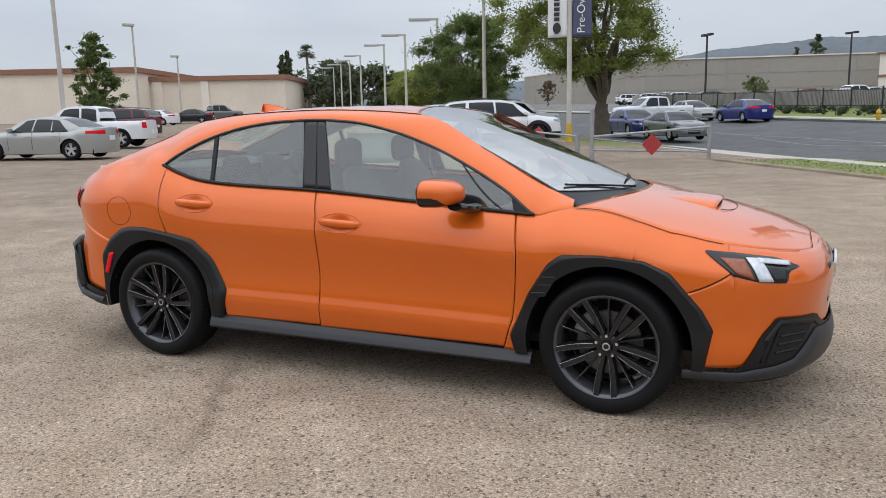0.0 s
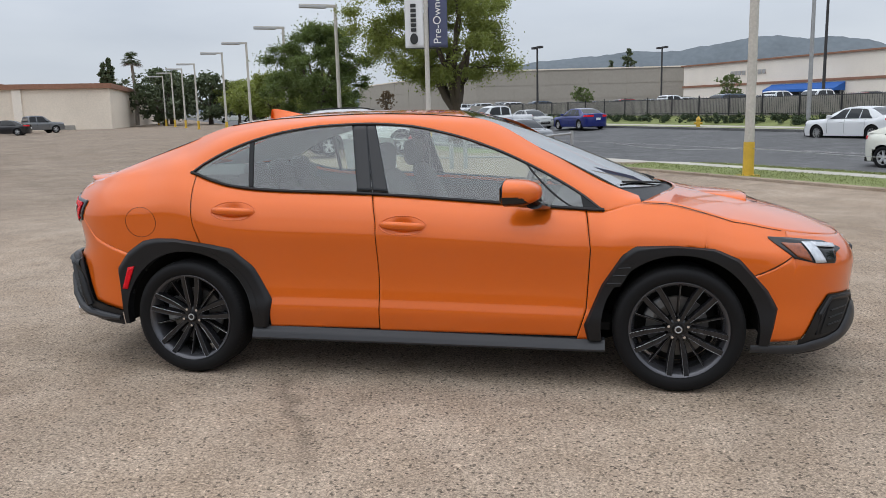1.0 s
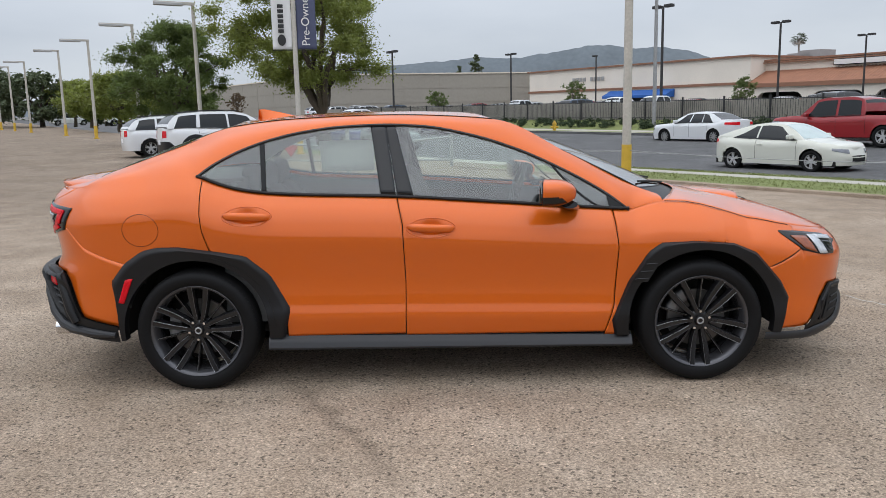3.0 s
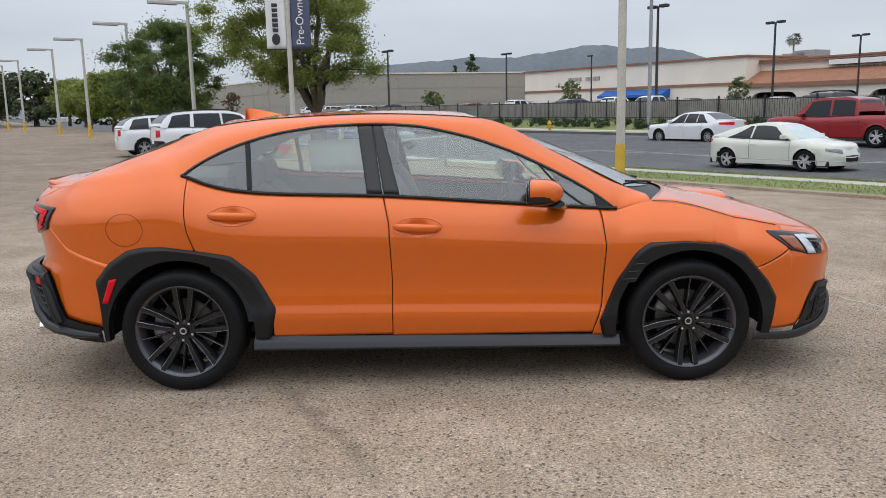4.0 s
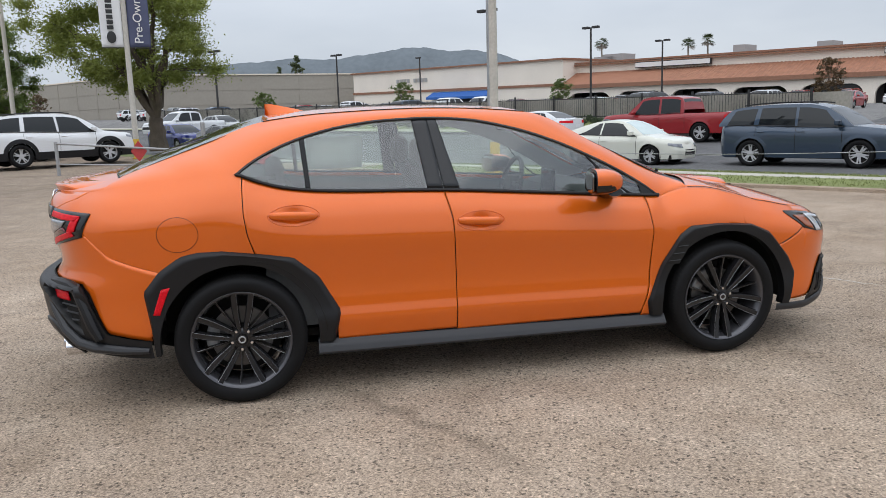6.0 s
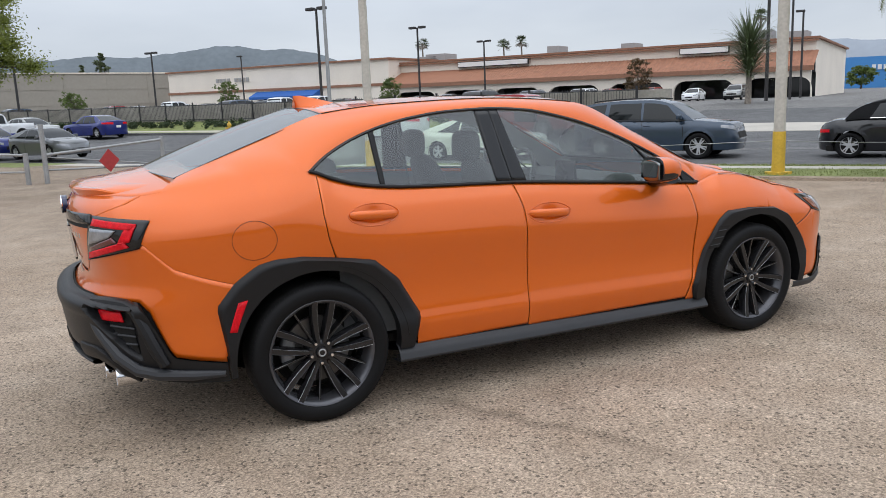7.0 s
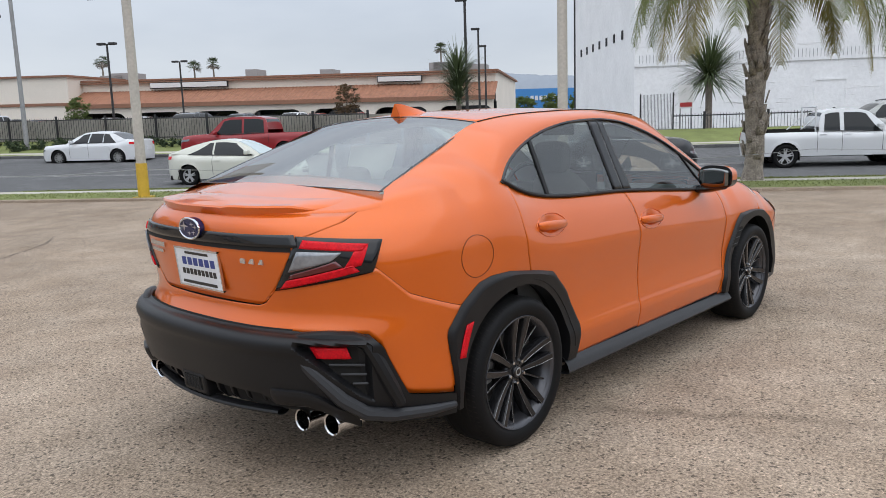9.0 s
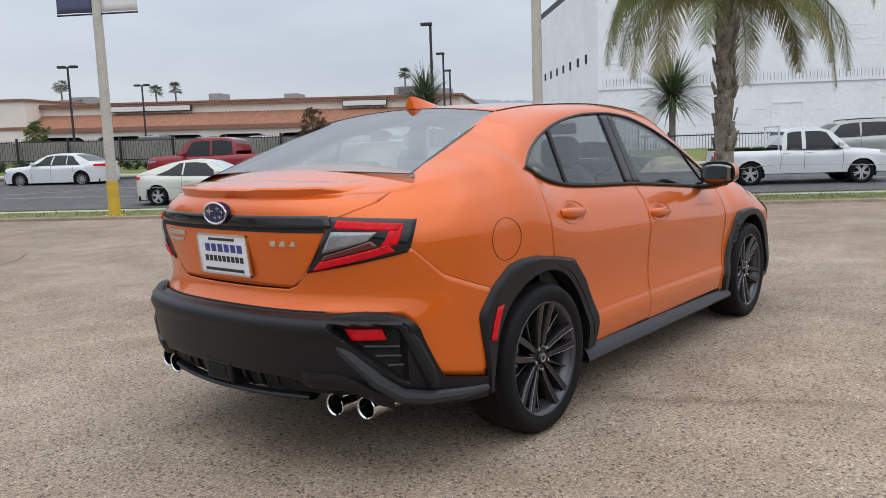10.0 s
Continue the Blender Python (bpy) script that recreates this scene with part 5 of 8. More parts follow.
both("rear_door", panel(shifted(line_back, G), shifted(line_mid, -G), lambda w: 0.285, car_top, 90, 60, 0, off_arch(0.418)), "orange", solid=0.004)
both("front_door", panel(shifted(line_mid, G), shifted(line_front, -G), lambda w: 0.275, car_top, 90, 60), "orange", solid=0.004)
wing_low = lin((0.8, 0.26), (1.45, 0.26), (1.46, 0.58), (1.60, 0.582), (1.655, 0.617), (1.81, 0.714))
both("front_wing", panel(shifted(line_front, G), lambda z: 1.81, wing_low, car_top, 90, 44, 0, off_arch(0.418)), "orange", solid=0.004)
lid_side = lin((0.735, -2.41), (0.75, -2.39), (0.81, -2.34), (0.97, -2.24), (1.0, -2.20), (1.03, -2.10), (1.05, -2.03), (1.10, -1.94))
both("quarter_panel", panel(shifted(lid_side, 0.004), shifted(line_back, -G), seam_back, car_top, 76, 34, 0, off_arch(0.418)), "orange", solid=0.004, rim=False)
front_low = lin((1.55, 0.272), (1.85, 0.278), (1.92, 0.41), (1.99, 0.492), (2.25, 0.472), (2.31, 0.425), (2.36, 0.41), (2.6, 0.40))


def nose_high(w):
    return 0.610 + (w - 1.65) * 0.63 if w < 1.80 else car_top(w)


both("front_bumper", panel(lambda z: 1.62, lambda z: 2.6, front_low, nose_high, 78, 22, 0, off_arch(0.418)), "orange", solid=0.004)

# rear bumper skin and boot lid face, each across the whole back
def across(wl, zb, zt, nu, nv, off=0.0, keep=None):
    g = panel(lambda z: -2.6, lambda z: wl, zb, zt, nu, nv, off, keep)
    m = g.mirror()
    return g.add(m.v, m.f)


def seam_low(w):
    return seam_back(w) - 0.002


part("rear_bumper", across(-1.60, black_top, seam_low, 90, 14, 0, off_arch(0.418)), "orange", car, weld=0.0008, solid=0.004)
lf = panel(lambda z: -2.6, lid_side, lambda w: 0.735, car_top, 24, 22)
lfm = lf.mirror()
part("boot_lid_face", lf.add(lfm.v, lfm.f), "orange", car, weld=0.0008, solid=0.004)

# dark shell behind the panels, seen in the gaps
def shell_fn(u, v):
    w = -2.6 + 5.2 * u
    lo = 0.20 if abs(w) < 1.0 else (0.34 if w < -1.6 else 0.30)
    return skin(w, lo + (car_top(w) - 0.015 - lo) * v, -0.014)


shell = Geo().grid(shell_fn, 130, 20, off_arch(0.405))
both("body_shell", shell, "gap")


# lids over the top edges: boot and bonnet
def lid(ws, crown, nu=24, nv=24, inset=0.003, flat=2.0, off=0.0):
    def fn(u, v):
        w = ws[0] + (ws[1] - ws[0]) * u
        e = skin(w, car_top(w))
        yt = max(0.0, abs(e.y) - inset)
        t = 2 * v - 1
        zc = crown(e.x)
        return Vector((e.x, yt * t, e.z + (zc - e.z) * (1 - abs(t) ** flat) + off))
    return Geo().grid(fn, nu, nv)


boot_crown = spl((-2.27, 1.090), (-2.22, 1.108), (-2.1, 1.138), (-1.95, 1.163), (-1.80, 1.185), (-1.6, 1.22))
part("boot_lid", lid((-2.598, -1.72), boot_crown, 30, 28, 0.002, 2.4), "orange", car, solid=0.004)
hood_crown = spl((1.15, 1.018), (1.2, 1.012), (1.3, 1.000), (1.5, 0.962), (1.7, 0.925), (1.9, 0.875), (2.05, 0.830), (2.2, 0.770), (2.3, 0.735))


def hood_at(w, t):
    e = skin(w, car_top(w))
    zc = hood_crown(e.x)
    return Vector((e.x, max(0.0, abs(e.y) - 0.003) * t, e.z + (zc - e.z) * (1 - abs(t) ** 2.2)))


def hood_rear(t):
    return 1.365 - 0.215 * t * t


hood_geo = Geo().grid(lambda u, v: hood_at(hood_rear(2 * v - 1) * (1 - u) + 2.36 * u, 2 * v - 1), 40, 36)
part("bonnet", hood_geo, "orange", car, solid=0.004)
part("nose_top", lid((2.368, 2.598), hood_crown, 10, 24, 0.0, 2.2), "orange", car)

# bonnet scoop
def scoop(u, v):
    x = 1.47 + 0.30 * u
    t = 2 * v - 1
    half = 0.185 + 0.05 * u
    rise = 0.034 * (u ** 0.9) * (1 - abs(t) ** 5)
    return Vector((x - 0.02 * t * t * u, half * t, hood_crown(x) - 0.003 + rise - 0.02 * (half * t / 0.7) ** 2))


part("bonnet_scoop", Geo().grid(scoop, 14, 22), "orange", car, "raised orange scoop with a dark mouth", solid=0.003)
part("scoop_mouth", Geo().grid(lambda u, v: scoop(1.0, v) + Vector((-0.008, 0, -0.004 - 0.032 * u)), 2, 20), "gap", car)
part("scoop_seam", Geo().tube([Vector((1.765 + 0.075 * math.cos(a), 0.235 * math.sin(a), hood_crown(1.765 + 0.075 * math.cos(a)) + 0.001 - 0.02 * (0.235 * math.sin(a) / 0.7) ** 2)) for a in np.linspace(-1.5, 1.5, 24)], 0.0018, 5), "gap", car)
both("bonnet_seam", seam([(1.16, car_top(1.16) - 0.002)] + [(w, car_top(w) - 0.002) for w in (1.27, 1.35, 1.42, 1.5, 1.6, 1.7, 1.78)], 0.003, 0.002), "gap")

# ---- greenhouse ----
dlo_top = spl((-1.32, 1.138), (-1.26, 1.185), (-1.18, 1.232), (-1.07, 1.282), (-0.93, 1.328), (-0.77, 1.363), (-0.55, 1.388), (-0.33, 1.394), (-0.12, 1.382), (0.15, 1.328),
              (0.39, 1.248), (0.60, 1.152), (0.85, 1.010), (0.97, 0.918))


def dlo_low(x):
    p = skin(x, car_top(x))
    return p


def glass_y(x, z):
    """The leaning plane of the side glazing."""
    e = skin(x, car_top(x))
    return e.y + (z - e.z) * 0.36


def dlo_high(x):
    z = dlo_top(x)
    return Vector((x, glass_y(x, z), z))


edge_x = spl((-1.9, -1.875), (-1.6, -1.72), (-1.32, -1.46), (-1.1, -1.165), (-0.8, -0.82), (-0.34, -0.34), (0.15, 0.26), (0.6, 0.67), (0.99, 1.035), (1.15, 1.14))
edge_y = spl((-1.9, 0.640), (-1.6, 0.610), (-1.32, 0.570), (-1.1, 0.540), (-0.8, 0.560), (-0.34, 0.572), (0.15, 0.552), (0.6, 0.610), (0.99, 0.672), (1.15, 0.700))
edge_z = spl((-1.9, 1.146), (-1.6, 1.204), (-1.32, 1.297), (-1.1, 1.396), (-0.8, 1.430), (-0.34, 1.442), (0.15, 1.408), (0.6, 1.218), (0.99, 1.028), (1.15, 0.990))


def roof_edge(x):
    return Vector((edge_x(x), -edge_y(x), edge_z(x)))


def frame_low(x):
    return dlo_high(x) if -1.32 < x < 0.97 else skin(x, car_top(x))


def side_frame(u, v):
    x = -1.88 + (1.15 + 1.88) * u
    a, b = frame_low(x), roof_edge(x)
    k = max(0.0, min(1.0, (-1.20 - x) / 0.12))
    zt = car_top(x)
    rise = (skin(x, zt) - skin(x, zt - 0.015)).normalized()
    lean = (rise * k + Vector((0, 0.34, 0.94)) * (1 - k)).normalized()
    over = Vector((0, 0.90, 0.30)).normalized()
    size = (b - a).length
    slip = (skin(x + 0.01, car_top(x + 0.01)) - skin(x - 0.01, car_top(x - 0.01))).normalized() * ((b - a).x / max(size, 1e-6))
    lean, over = (lean + slip).normalized(), (over + slip).normalized()
    h1, h2, h3, h4 = 2 * v ** 3 - 3 * v * v + 1, v ** 3 - 2 * v * v + v, 3 * v * v - 2 * v ** 3, v ** 3 - v * v
    return a * h1 + lean * (size * h2) + b * h3 + over * (size * h4)


both("roof_side_frame", Geo().grid(side_frame, 110, 12), "orange", solid=0.006, rim=False)


both("pillar_lining", Geo().grid(lambda u, v: side_frame(u, v) + Vector((0.0, 0.030, -0.018)), 60, 4), "headliner")


def ws_low(t):
    return Vector((1.30 - 0.265 * t * t, 0.672 * t, 0.998 + 0.030 * t * t))


def ws_top(t):
    return Vector((0.13 + 0.13 * t * t, 0.552 * t, 1.452 - 0.044 * t * t))


def rw_top(t):
    return Vector((-1.17 + 0.005 * t * t, 0.540 * t, 1.432 - 0.038 * t * t))


def rw_low(t):
    return Vector((-1.95 + 0.075 * t * t, 0.640 * t, 1.160 - 0.016 * t * t))


def sheet(lo, hi, bulge, n=24, m=20, off=0.0):
    def fn(u, v):
        t = 2 * v - 1
        a, b = lo(t), hi(t)
        d = (b - a).normalized()
        nrm = Vector((-d.z, 0, d.x)) if d.x > 0 else Vector((d.z, 0, -d.x))
        if nrm.z < 0:
            nrm = -nrm
        return a.lerp(b, u) + nrm * (bulge * (1 - 0.75 * t * t) * 4 * u * (1 - u) + off)
    return Geo().grid(fn, n, m)


ws = part("windscreen", sheet(ws_low, ws_top, 0.022), "glass_front", car, "clear windscreen glass")
part("rear_window", sheet(rw_low, rw_top, 0.016), "glass_rear", car, "tinted rear window")


def roof_fn(u, v):
    t = 2 * v - 1
    a, b = ws_top(t), rw_top(t)
    x = a.x + (b.x - a.x) * u
    zc = spl((-1.17, 1.432), (-0.85, 1.458), (-0.5, 1.468), (-0.15, 1.465), (0.13, 1.452))(max(-1.17, min(0.13, x)))
    # the edge follows the side frame
    k = min(range(61), key=lambda i: abs(edge_x(-1.2 + i * 1.5 / 60) - x))
    lx = -1.2 + k * 1.5 / 60
    ye, ze = edge_y(lx), edge_z(lx)
    ye = a.y + (b.y - a.y) * u if u in (0, 1) else math.copysign(ye, t) * abs(t)
    return Vector((x, ye, zc + (ze - zc) * abs(t) ** 2.2))


part("roof", Geo().grid(roof_fn, 30, 28), "orange", car, solid=0.006)
part("roof_lining", Geo().grid(lambda u, v: roof_fn(u, v) * 1.0 + Vector((0, 0, -0.035)), 14, 14), "headliner", car)

# ditch seams along the roof
for sgn in (1, -1):
    path = [Vector((roof_edge(x).x, sgn * roof_edge(x).y, roof_edge(x).z + 0.001)) for x in np.linspace(-1.1, 0.15, 24)]
    part("roof_seam", Geo().tube(path, 0.003, 5), "gap", car)

# dark borders of front and rear glass
def border(fn, w0, n=40):
    return Geo().tube([fn(-1 + 2 * i / n) for i in range(n + 1)], w0, 6, squash=0.4)


def rim_strip(lo, hi, sgn, n=16, bulge=0.016):
    pts = []
    for i in range(n + 1):
        u = i / n
        a, b = lo(sgn), hi(sgn)
        d = (b - a).normalized()
        nrm = Vector((-d.z, 0, d.x))
        nrm = nrm if nrm.z > 0 else -nrm
        pts.append(a.lerp(b, u) + nrm * bulge * 4 * u * (1 - u))
    return pts


for lo, hi, nm in ((ws_low, ws_top, "windscreen_seal"), (rw_low, rw_top, "rear_window_seal")):
    for sgn in (1, -1):
        part(nm, Geo().tube(rim_strip(lo, hi, sgn * 0.985, 16, 0.004 if lo is rw_low else 0.008), 0.007 if lo is rw_low else 0.009, 6, squash=0.35), "gloss_black", car)
    part(nm, border(hi, 0.006), "gloss_black", car)
    part(nm, border(lo, 0.006), "gloss_black", car)

# side glazing, its pillars and its dark surround
def side_glass(x0, x1, s0=0.0, s1=0.0, off=-0.004):
    """s0, s1: how far the ends lean, from bottom to top."""
    def fn(u, v):
        x = (x0 + s0 * v) * (1 - u) + (x1 + s1 * v) * u
        x = max(-1.318, min(0.968, x))
        a, b = dlo_low(x), dlo_high(x)
        return a.lerp(b, v) + Vector((0, -off, 0))
    return Geo().grid(fn, 18, 8)


both("quarter_window", side_glass(-1.315, -0.965, 0, -0.02), "glass", "tinted quarter glass")
both("rear_door_window", side_glass(-0.965, -0.335, -0.02, -0.05), "glass", "tinted door glass")
both("front_door_window", side_glass(-0.335, 0.83, -0.05, -0.28), "glass", "tinted door glass")
both("front_quarter_window", side_glass(0.83, 0.962, -0.28, 0.0), "glass", "small tinted corner glass")


def pillar(x0, x1, s0, s1, off=0.003):
    def fn(u, v):
        x = (x0 + s0 * v) * (1 - u) + (x1 + s1 * v) * u
        x = max(-1.318, min(0.968, x))
        a, b = dlo_low(x), dlo_high(x)
        return a.lerp(b, v) + Vector((0, -off, 0))
    return Geo().grid(fn, 6, 10)


both("rear_door_pillar", pillar(-0.345, -0.263, -0.055, -0.055), "gloss_black", "black door pillar", solid=0.02)
both("front_door_pillar", pillar(-0.257, -0.170, -0.062, -0.100), "gloss_black", "black door pillar", solid=0.02)
both("quarter_divider", pillar(-0.975, -0.950, -0.018, -0.018), "cladding", solid=0.012)
both("corner_divider", pillar(0.825, 0.850, -0.275, -0.285), "cladding", solid=0.012)
both("door_corner_cover", pillar(0.865, 0.968, -0.02, 0.0, 0.004), "cladding")
top_run = [dlo_high(x) + Vector((0, -0.002, -0.004)) for x in np.linspace(-1.315, 0.966, 70)]
low_run = [dlo_low(x) + Vector((0, -0.003, 0.006)) for x in np.linspace(-1.315, 0.966, 60)]
both("window_surround", Geo().tube(top_run, 0.0075, 6, squash=1.0), "gloss_black")
both("window_sill_seal", Geo().tube(low_run, 0.009, 6), "cladding")

# ---- seams and flank details ----
both("fuel_flap_seam", Geo().tube([skin(along(-1.603 + 0.098 * math.cos(a)), 0.873 + 0.084 * math.sin(a), 0.001) for a in np.linspace(0, 2 * math.pi, 41)], 0.0010, 5), "gap")
both("bumper_seam", seam([(1.655, 0.615), (1.80, 0.705)], 0.0028, 0.002), "gap")


def handle(x0, x1, z):
    """A pull handle over a recess, on the skin."""
    g = Geo()
    n = 12
    path = []
    for i in range(n + 1):
        u = i / n
        x = x0 + (x1 - x0) * u
        lift = 0.004 + 0.026 * math.sin(math.pi * min(1, max(0, u))) ** 0.35
        sunk = car_inset((z - 0.26) / (car_top(x) - 0.26)) * (1 - car_plain(x))
        path.append(Vector((x, -car_half(x) + sunk - lift + 0.006, z - 0.012 * u)))
    return g.tube(path, [0.009 + 0.005 * math.sin(math.pi * i / n) ** 0.25 for i in range(n + 1)], 12, squash=1.55)


def handle_cup(x0, x1, z):
    """The raised rim of the finger cup round a handle."""
    xm, hw = (x0 + x1) / 2, (x1 - x0) / 2 + 0.012
    ring = []
    for k in range(49):
        a = 2 * math.pi * k / 48
        c, d = math.cos(a), math.sin(a)
        ring.append(skin(along(xm + hw * math.copysign(abs(c) ** 0.8, c)), z - 0.006 + 0.050 * math.copysign(abs(d) ** 0.9, d) * (1 - 0.35 * c * c), 0.0005))
    return Geo().tube(ring, 0.0032, 6, caps=False)


for nm, x0, x1, z in (("rear_handle", -1.16, -0.93, 0.938), ("front_handle", -0.20, 0.035, 0.858)):
    both(nm, handle(x0, x1, z), "orange", "body-coloured pull handle")
    both("handle_cup", handle_cup(x0, x1, z), "orange")

# ---- arch cladding ----
def arch(hub, outer, name, label, flip=1):
    hx, hz = HUBS[hub]
    pts = outer
    # walk along the outer line at even steps
    seg = [math.dist(a, b) for a, b in zip(pts, pts[1:])]
    tot = sum(seg)

    def at(s):
        s *= tot
        for (a, b), q in zip(zip(pts, pts[1:]), seg):
            if s <= q + 1e-9:
                f = s / q
                return (a[0] + (b[0] - a[0]) * f, a[1] + (b[1] - a[1]) * f)
            s -= q
        return pts[-1]

    def fn(u, v):
        ox, oz = at(u)
        ang = math.atan2(oz - hz, ox - hx)
        r_in = 0.384
        ix, iz = hx + r_in * math.cos(ang), hz + r_in * math.sin(ang)
        if oz < 0.32:
            iz = oz
            ix = hx + math.copysign(math.sqrt(max(0.0, r_in ** 2 - (iz - hz) ** 2)), ox - hx)
        x, z = ox + (ix - ox) * v, oz + (iz - oz) * v
        lift = 0.002 + 0.022 * min(1.0, v * 6) - 0.006 * v
        return skin(along(x, z), z, lift)

    def lipfn(u, v):
        p = fn(u, 1.0)
        return Vector((p.x, p.y + 0.06 * v, p.z))
    g = Geo().grid(fn, 60, 10).grid(lipfn, 60, 2)
    return both(name, g, "cladding", label, weld=0.0005, edge=50)


arch("rear", [(-1.748, 0.285), (-1.758, 0.42), (-1.782, 0.60), (-1.70, 0.70), (-1.60, 0.765), (-1.52, 0.782), (-1.40, 0.782), (-1.20, 0.752), (-1.06, 0.725), (-0.94, 0.62), (-0.838, 0.435), (-0.872, 0.285)],
     "rear_arch_cladding", "matt black plastic arch cladding")
arch("front", [(0.885, 0.262), (0.868, 0.34), (0.955, 0.55), (1.055, 0.705), (1.12, 0.752), (1.30, 0.758), (1.50, 0.742), (1.62, 0.690), (1.755, 0.535), (1.805, 0.445), (1.772, 0.262)],
     "front_arch_cladding", "matt black plastic arch cladding with vent slots")
for i in range(3):
    both("vent_slat", Geo().tube([skin(0.985 + 0.028 * i, 0.565 + 0.040 * i, 0.026), skin(1.055 + 0.022 * i, 0.568 + 0.040 * i, 0.022)], 0.0025, 5), "skirt")
# a near-black patch on the cladding stands for the shaded recess
both("vent_recess", patch((0.975, 0.545), (1.050, 0.548), (1.120, 0.668), (1.045, 0.672), 6, 6, 0.0225), "gap")
both("arch_seam", Geo().tube([skin(-1.3375 + 0.425 * math.cos(a), 0.315 + 0.420 * math.sin(a), 0.021) for a in np.linspace(1.35, 0.08, 20)], 0.002, 5), "gap")
both("side_marker", patch((along(-1.738), 0.490), (along(-1.708), 0.487), (along(-1.655), 0.622), (along(-1.695), 0.616), 3, 6, 0.026), "red_lens", "red side marker lamp", solid=0.006)

# side skirts
def skirt(u, v):
    x = -0.962 + (0.975 + 0.962) * u
    zt = 0.292 - 0.030 * u
    zl = 0.216 - 0.014 * u
    prof = [(-0.832, zt + 0.004), (-0.862, zt - 0.004), (-0.884, zt - 0.030), (-0.896, zl + 0.012), (-0.890, zl), (-0.78, zl - 0.012)]
    k = v * (len(prof) - 1)
    i = min(int(k), len(prof) - 2)
    f = k - i
    return Vector((x, prof[i][0] + (prof[i + 1][0] - prof[i][0]) * f, prof[i][1] + (prof[i + 1][1] - prof[i][1]) * f))


both("side_skirt", Geo().grid(skirt, 20, 15), "skirt", "dark grey plastic side skirt", edge=25)
both("floor_pan", Geo().grid(lambda u, v: Vector((-1.95 + 3.95 * u, -(0.80 if abs(-1.95 + 3.95 * u) < 0.95 else 0.62) * v, 0.21 + (0.06 if abs(-1.95 + 3.95 * u) > 1.6 else 0))), 20, 2, lambda m: off_arch(0.418)((m[0], 0, m[2])) or abs(m[1]) < 0.5), "gap")

# wheel housings
for hub in HUBS.values():
    g = Geo()
    g.grid(lambda u, v: Vector((hub[0] + 0.405 * math.cos(math.pi * (1.03 - 1.06 * u)), -0.86 + 0.40 * v, hub[1] + 0.405 * math.sin(math.pi * (1.03 - 1.06 * u)))), 28, 3)
    g.grid(lambda u, v: Vector((hub[0] + 0.405 * v * math.cos(math.pi * (1.03 - 1.06 * u)), -0.47, hub[1] + 0.405 * v * math.sin(math.pi * (1.03 - 1.06 * u)))), 28, 2)
    both("wheel_housing", g, "gap")

# ---- rear end ----
def bumper_out(z):
    return spl((0.26, 0.0), (0.34, 0.006), (0.42, 0.022), (0.50, 0.036), (0.565, 0.050), (0.592, 0.062), (0.606, 0.064), (0.624, 0.050), (0.640, 0.016), (0.67, 0.004))(z)


def black_panel(u, v):
    w = -2.6 + 0.91 * u
    zb, zt = black_bot(w), black_top(w)
    z = zb + (zt - zb) * v
    k = max(0.0, min(1.0, (-1.80 - w) / 0.25))
    lift = 0.016 * (1 - k) + bumper_out(z) * k
    # hollow pocket beside the slanting ridge
    edge = min((0.612 - z) / 0.012, (w - (-2.225 + 0.225 * (0.600 - z) / 0.200)) / 0.012, (-1.985 - w) / 0.012)
    lift += (-0.006 - lift) * max(0.0, min(1.0, edge))
    return skin(w, z, lift)


bp = Geo().grid(black_panel, 90, 44, off_arch(0.385))
bm2 = bp.mirror()
bp.add(bm2.v, bm2.f)
part("lower_rear_bumper", bp, "cladding", car, "matt black plastic rear bumper and diffuser", weld=0.0008, edge=40)
# pockets with reflectors at the corners, framed above and below by heavy ridges
both("pocket_recess", patch((-2.225, 0.600), (-2.00, 0.400), (-2.035, 0.615), (-2.215, 0.618), 12, 8, -0.001), "gap")
both("pocket_frame", Geo().tube([skin(w, z, 0.020) for w, z in ((-2.27, 0.612), (-2.22, 0.630), (-2.13, 0.633), (-2.05, 0.630), (-2.0, 0.612), (-1.965, 0.55), (-1.920, 0.44), (-1.90, 0.375))], [0.010, 0.022, 0.026, 0.026, 0.028, 0.030, 0.030, 0.024], 10), "cladding")
both("corner_ridge", Geo().tube([skin(w, z, 0.022) for w, z in ((-2.60, 0.606), (-2.36, 0.606), (-2.26, 0.592), (-2.17, 0.505), (-2.09, 0.412), (-2.02, 0.354), (-1.93, 0.336), (-1.80, 0.325), (-1.70, 0.318))], [0.012, 0.012, 0.022, 0.028, 0.030, 0.028, 0.026, 0.022, 0.014], 10), "skirt")
slot = panel(lambda z: -2.6, lambda z: -2.27, lambda w: 0.640, lambda w: 0.656, 16, 2, 0.008)
sl2 = slot.mirror()
part("bumper_slot", slot.add(sl2.v, sl2.f), "gap", car, weld=0.0008)
both("rear_reflector", patch((-2.165, 0.562), (-2.050, 0.560), (-2.068, 0.602), (-2.190, 0.603), 6, 4, 0.022), "red_lens", "red reflector", solid=0.006)
for i in range(3):
    both("pocket_slat", Geo().tube([skin(-2.125 + 0.038 * i, 0.538 - 0.036 * i, 0.014), skin(-2.005 + 0.004 * i, 0.532 - 0.034 * i, 0.014)], 0.005, 6), "skirt")
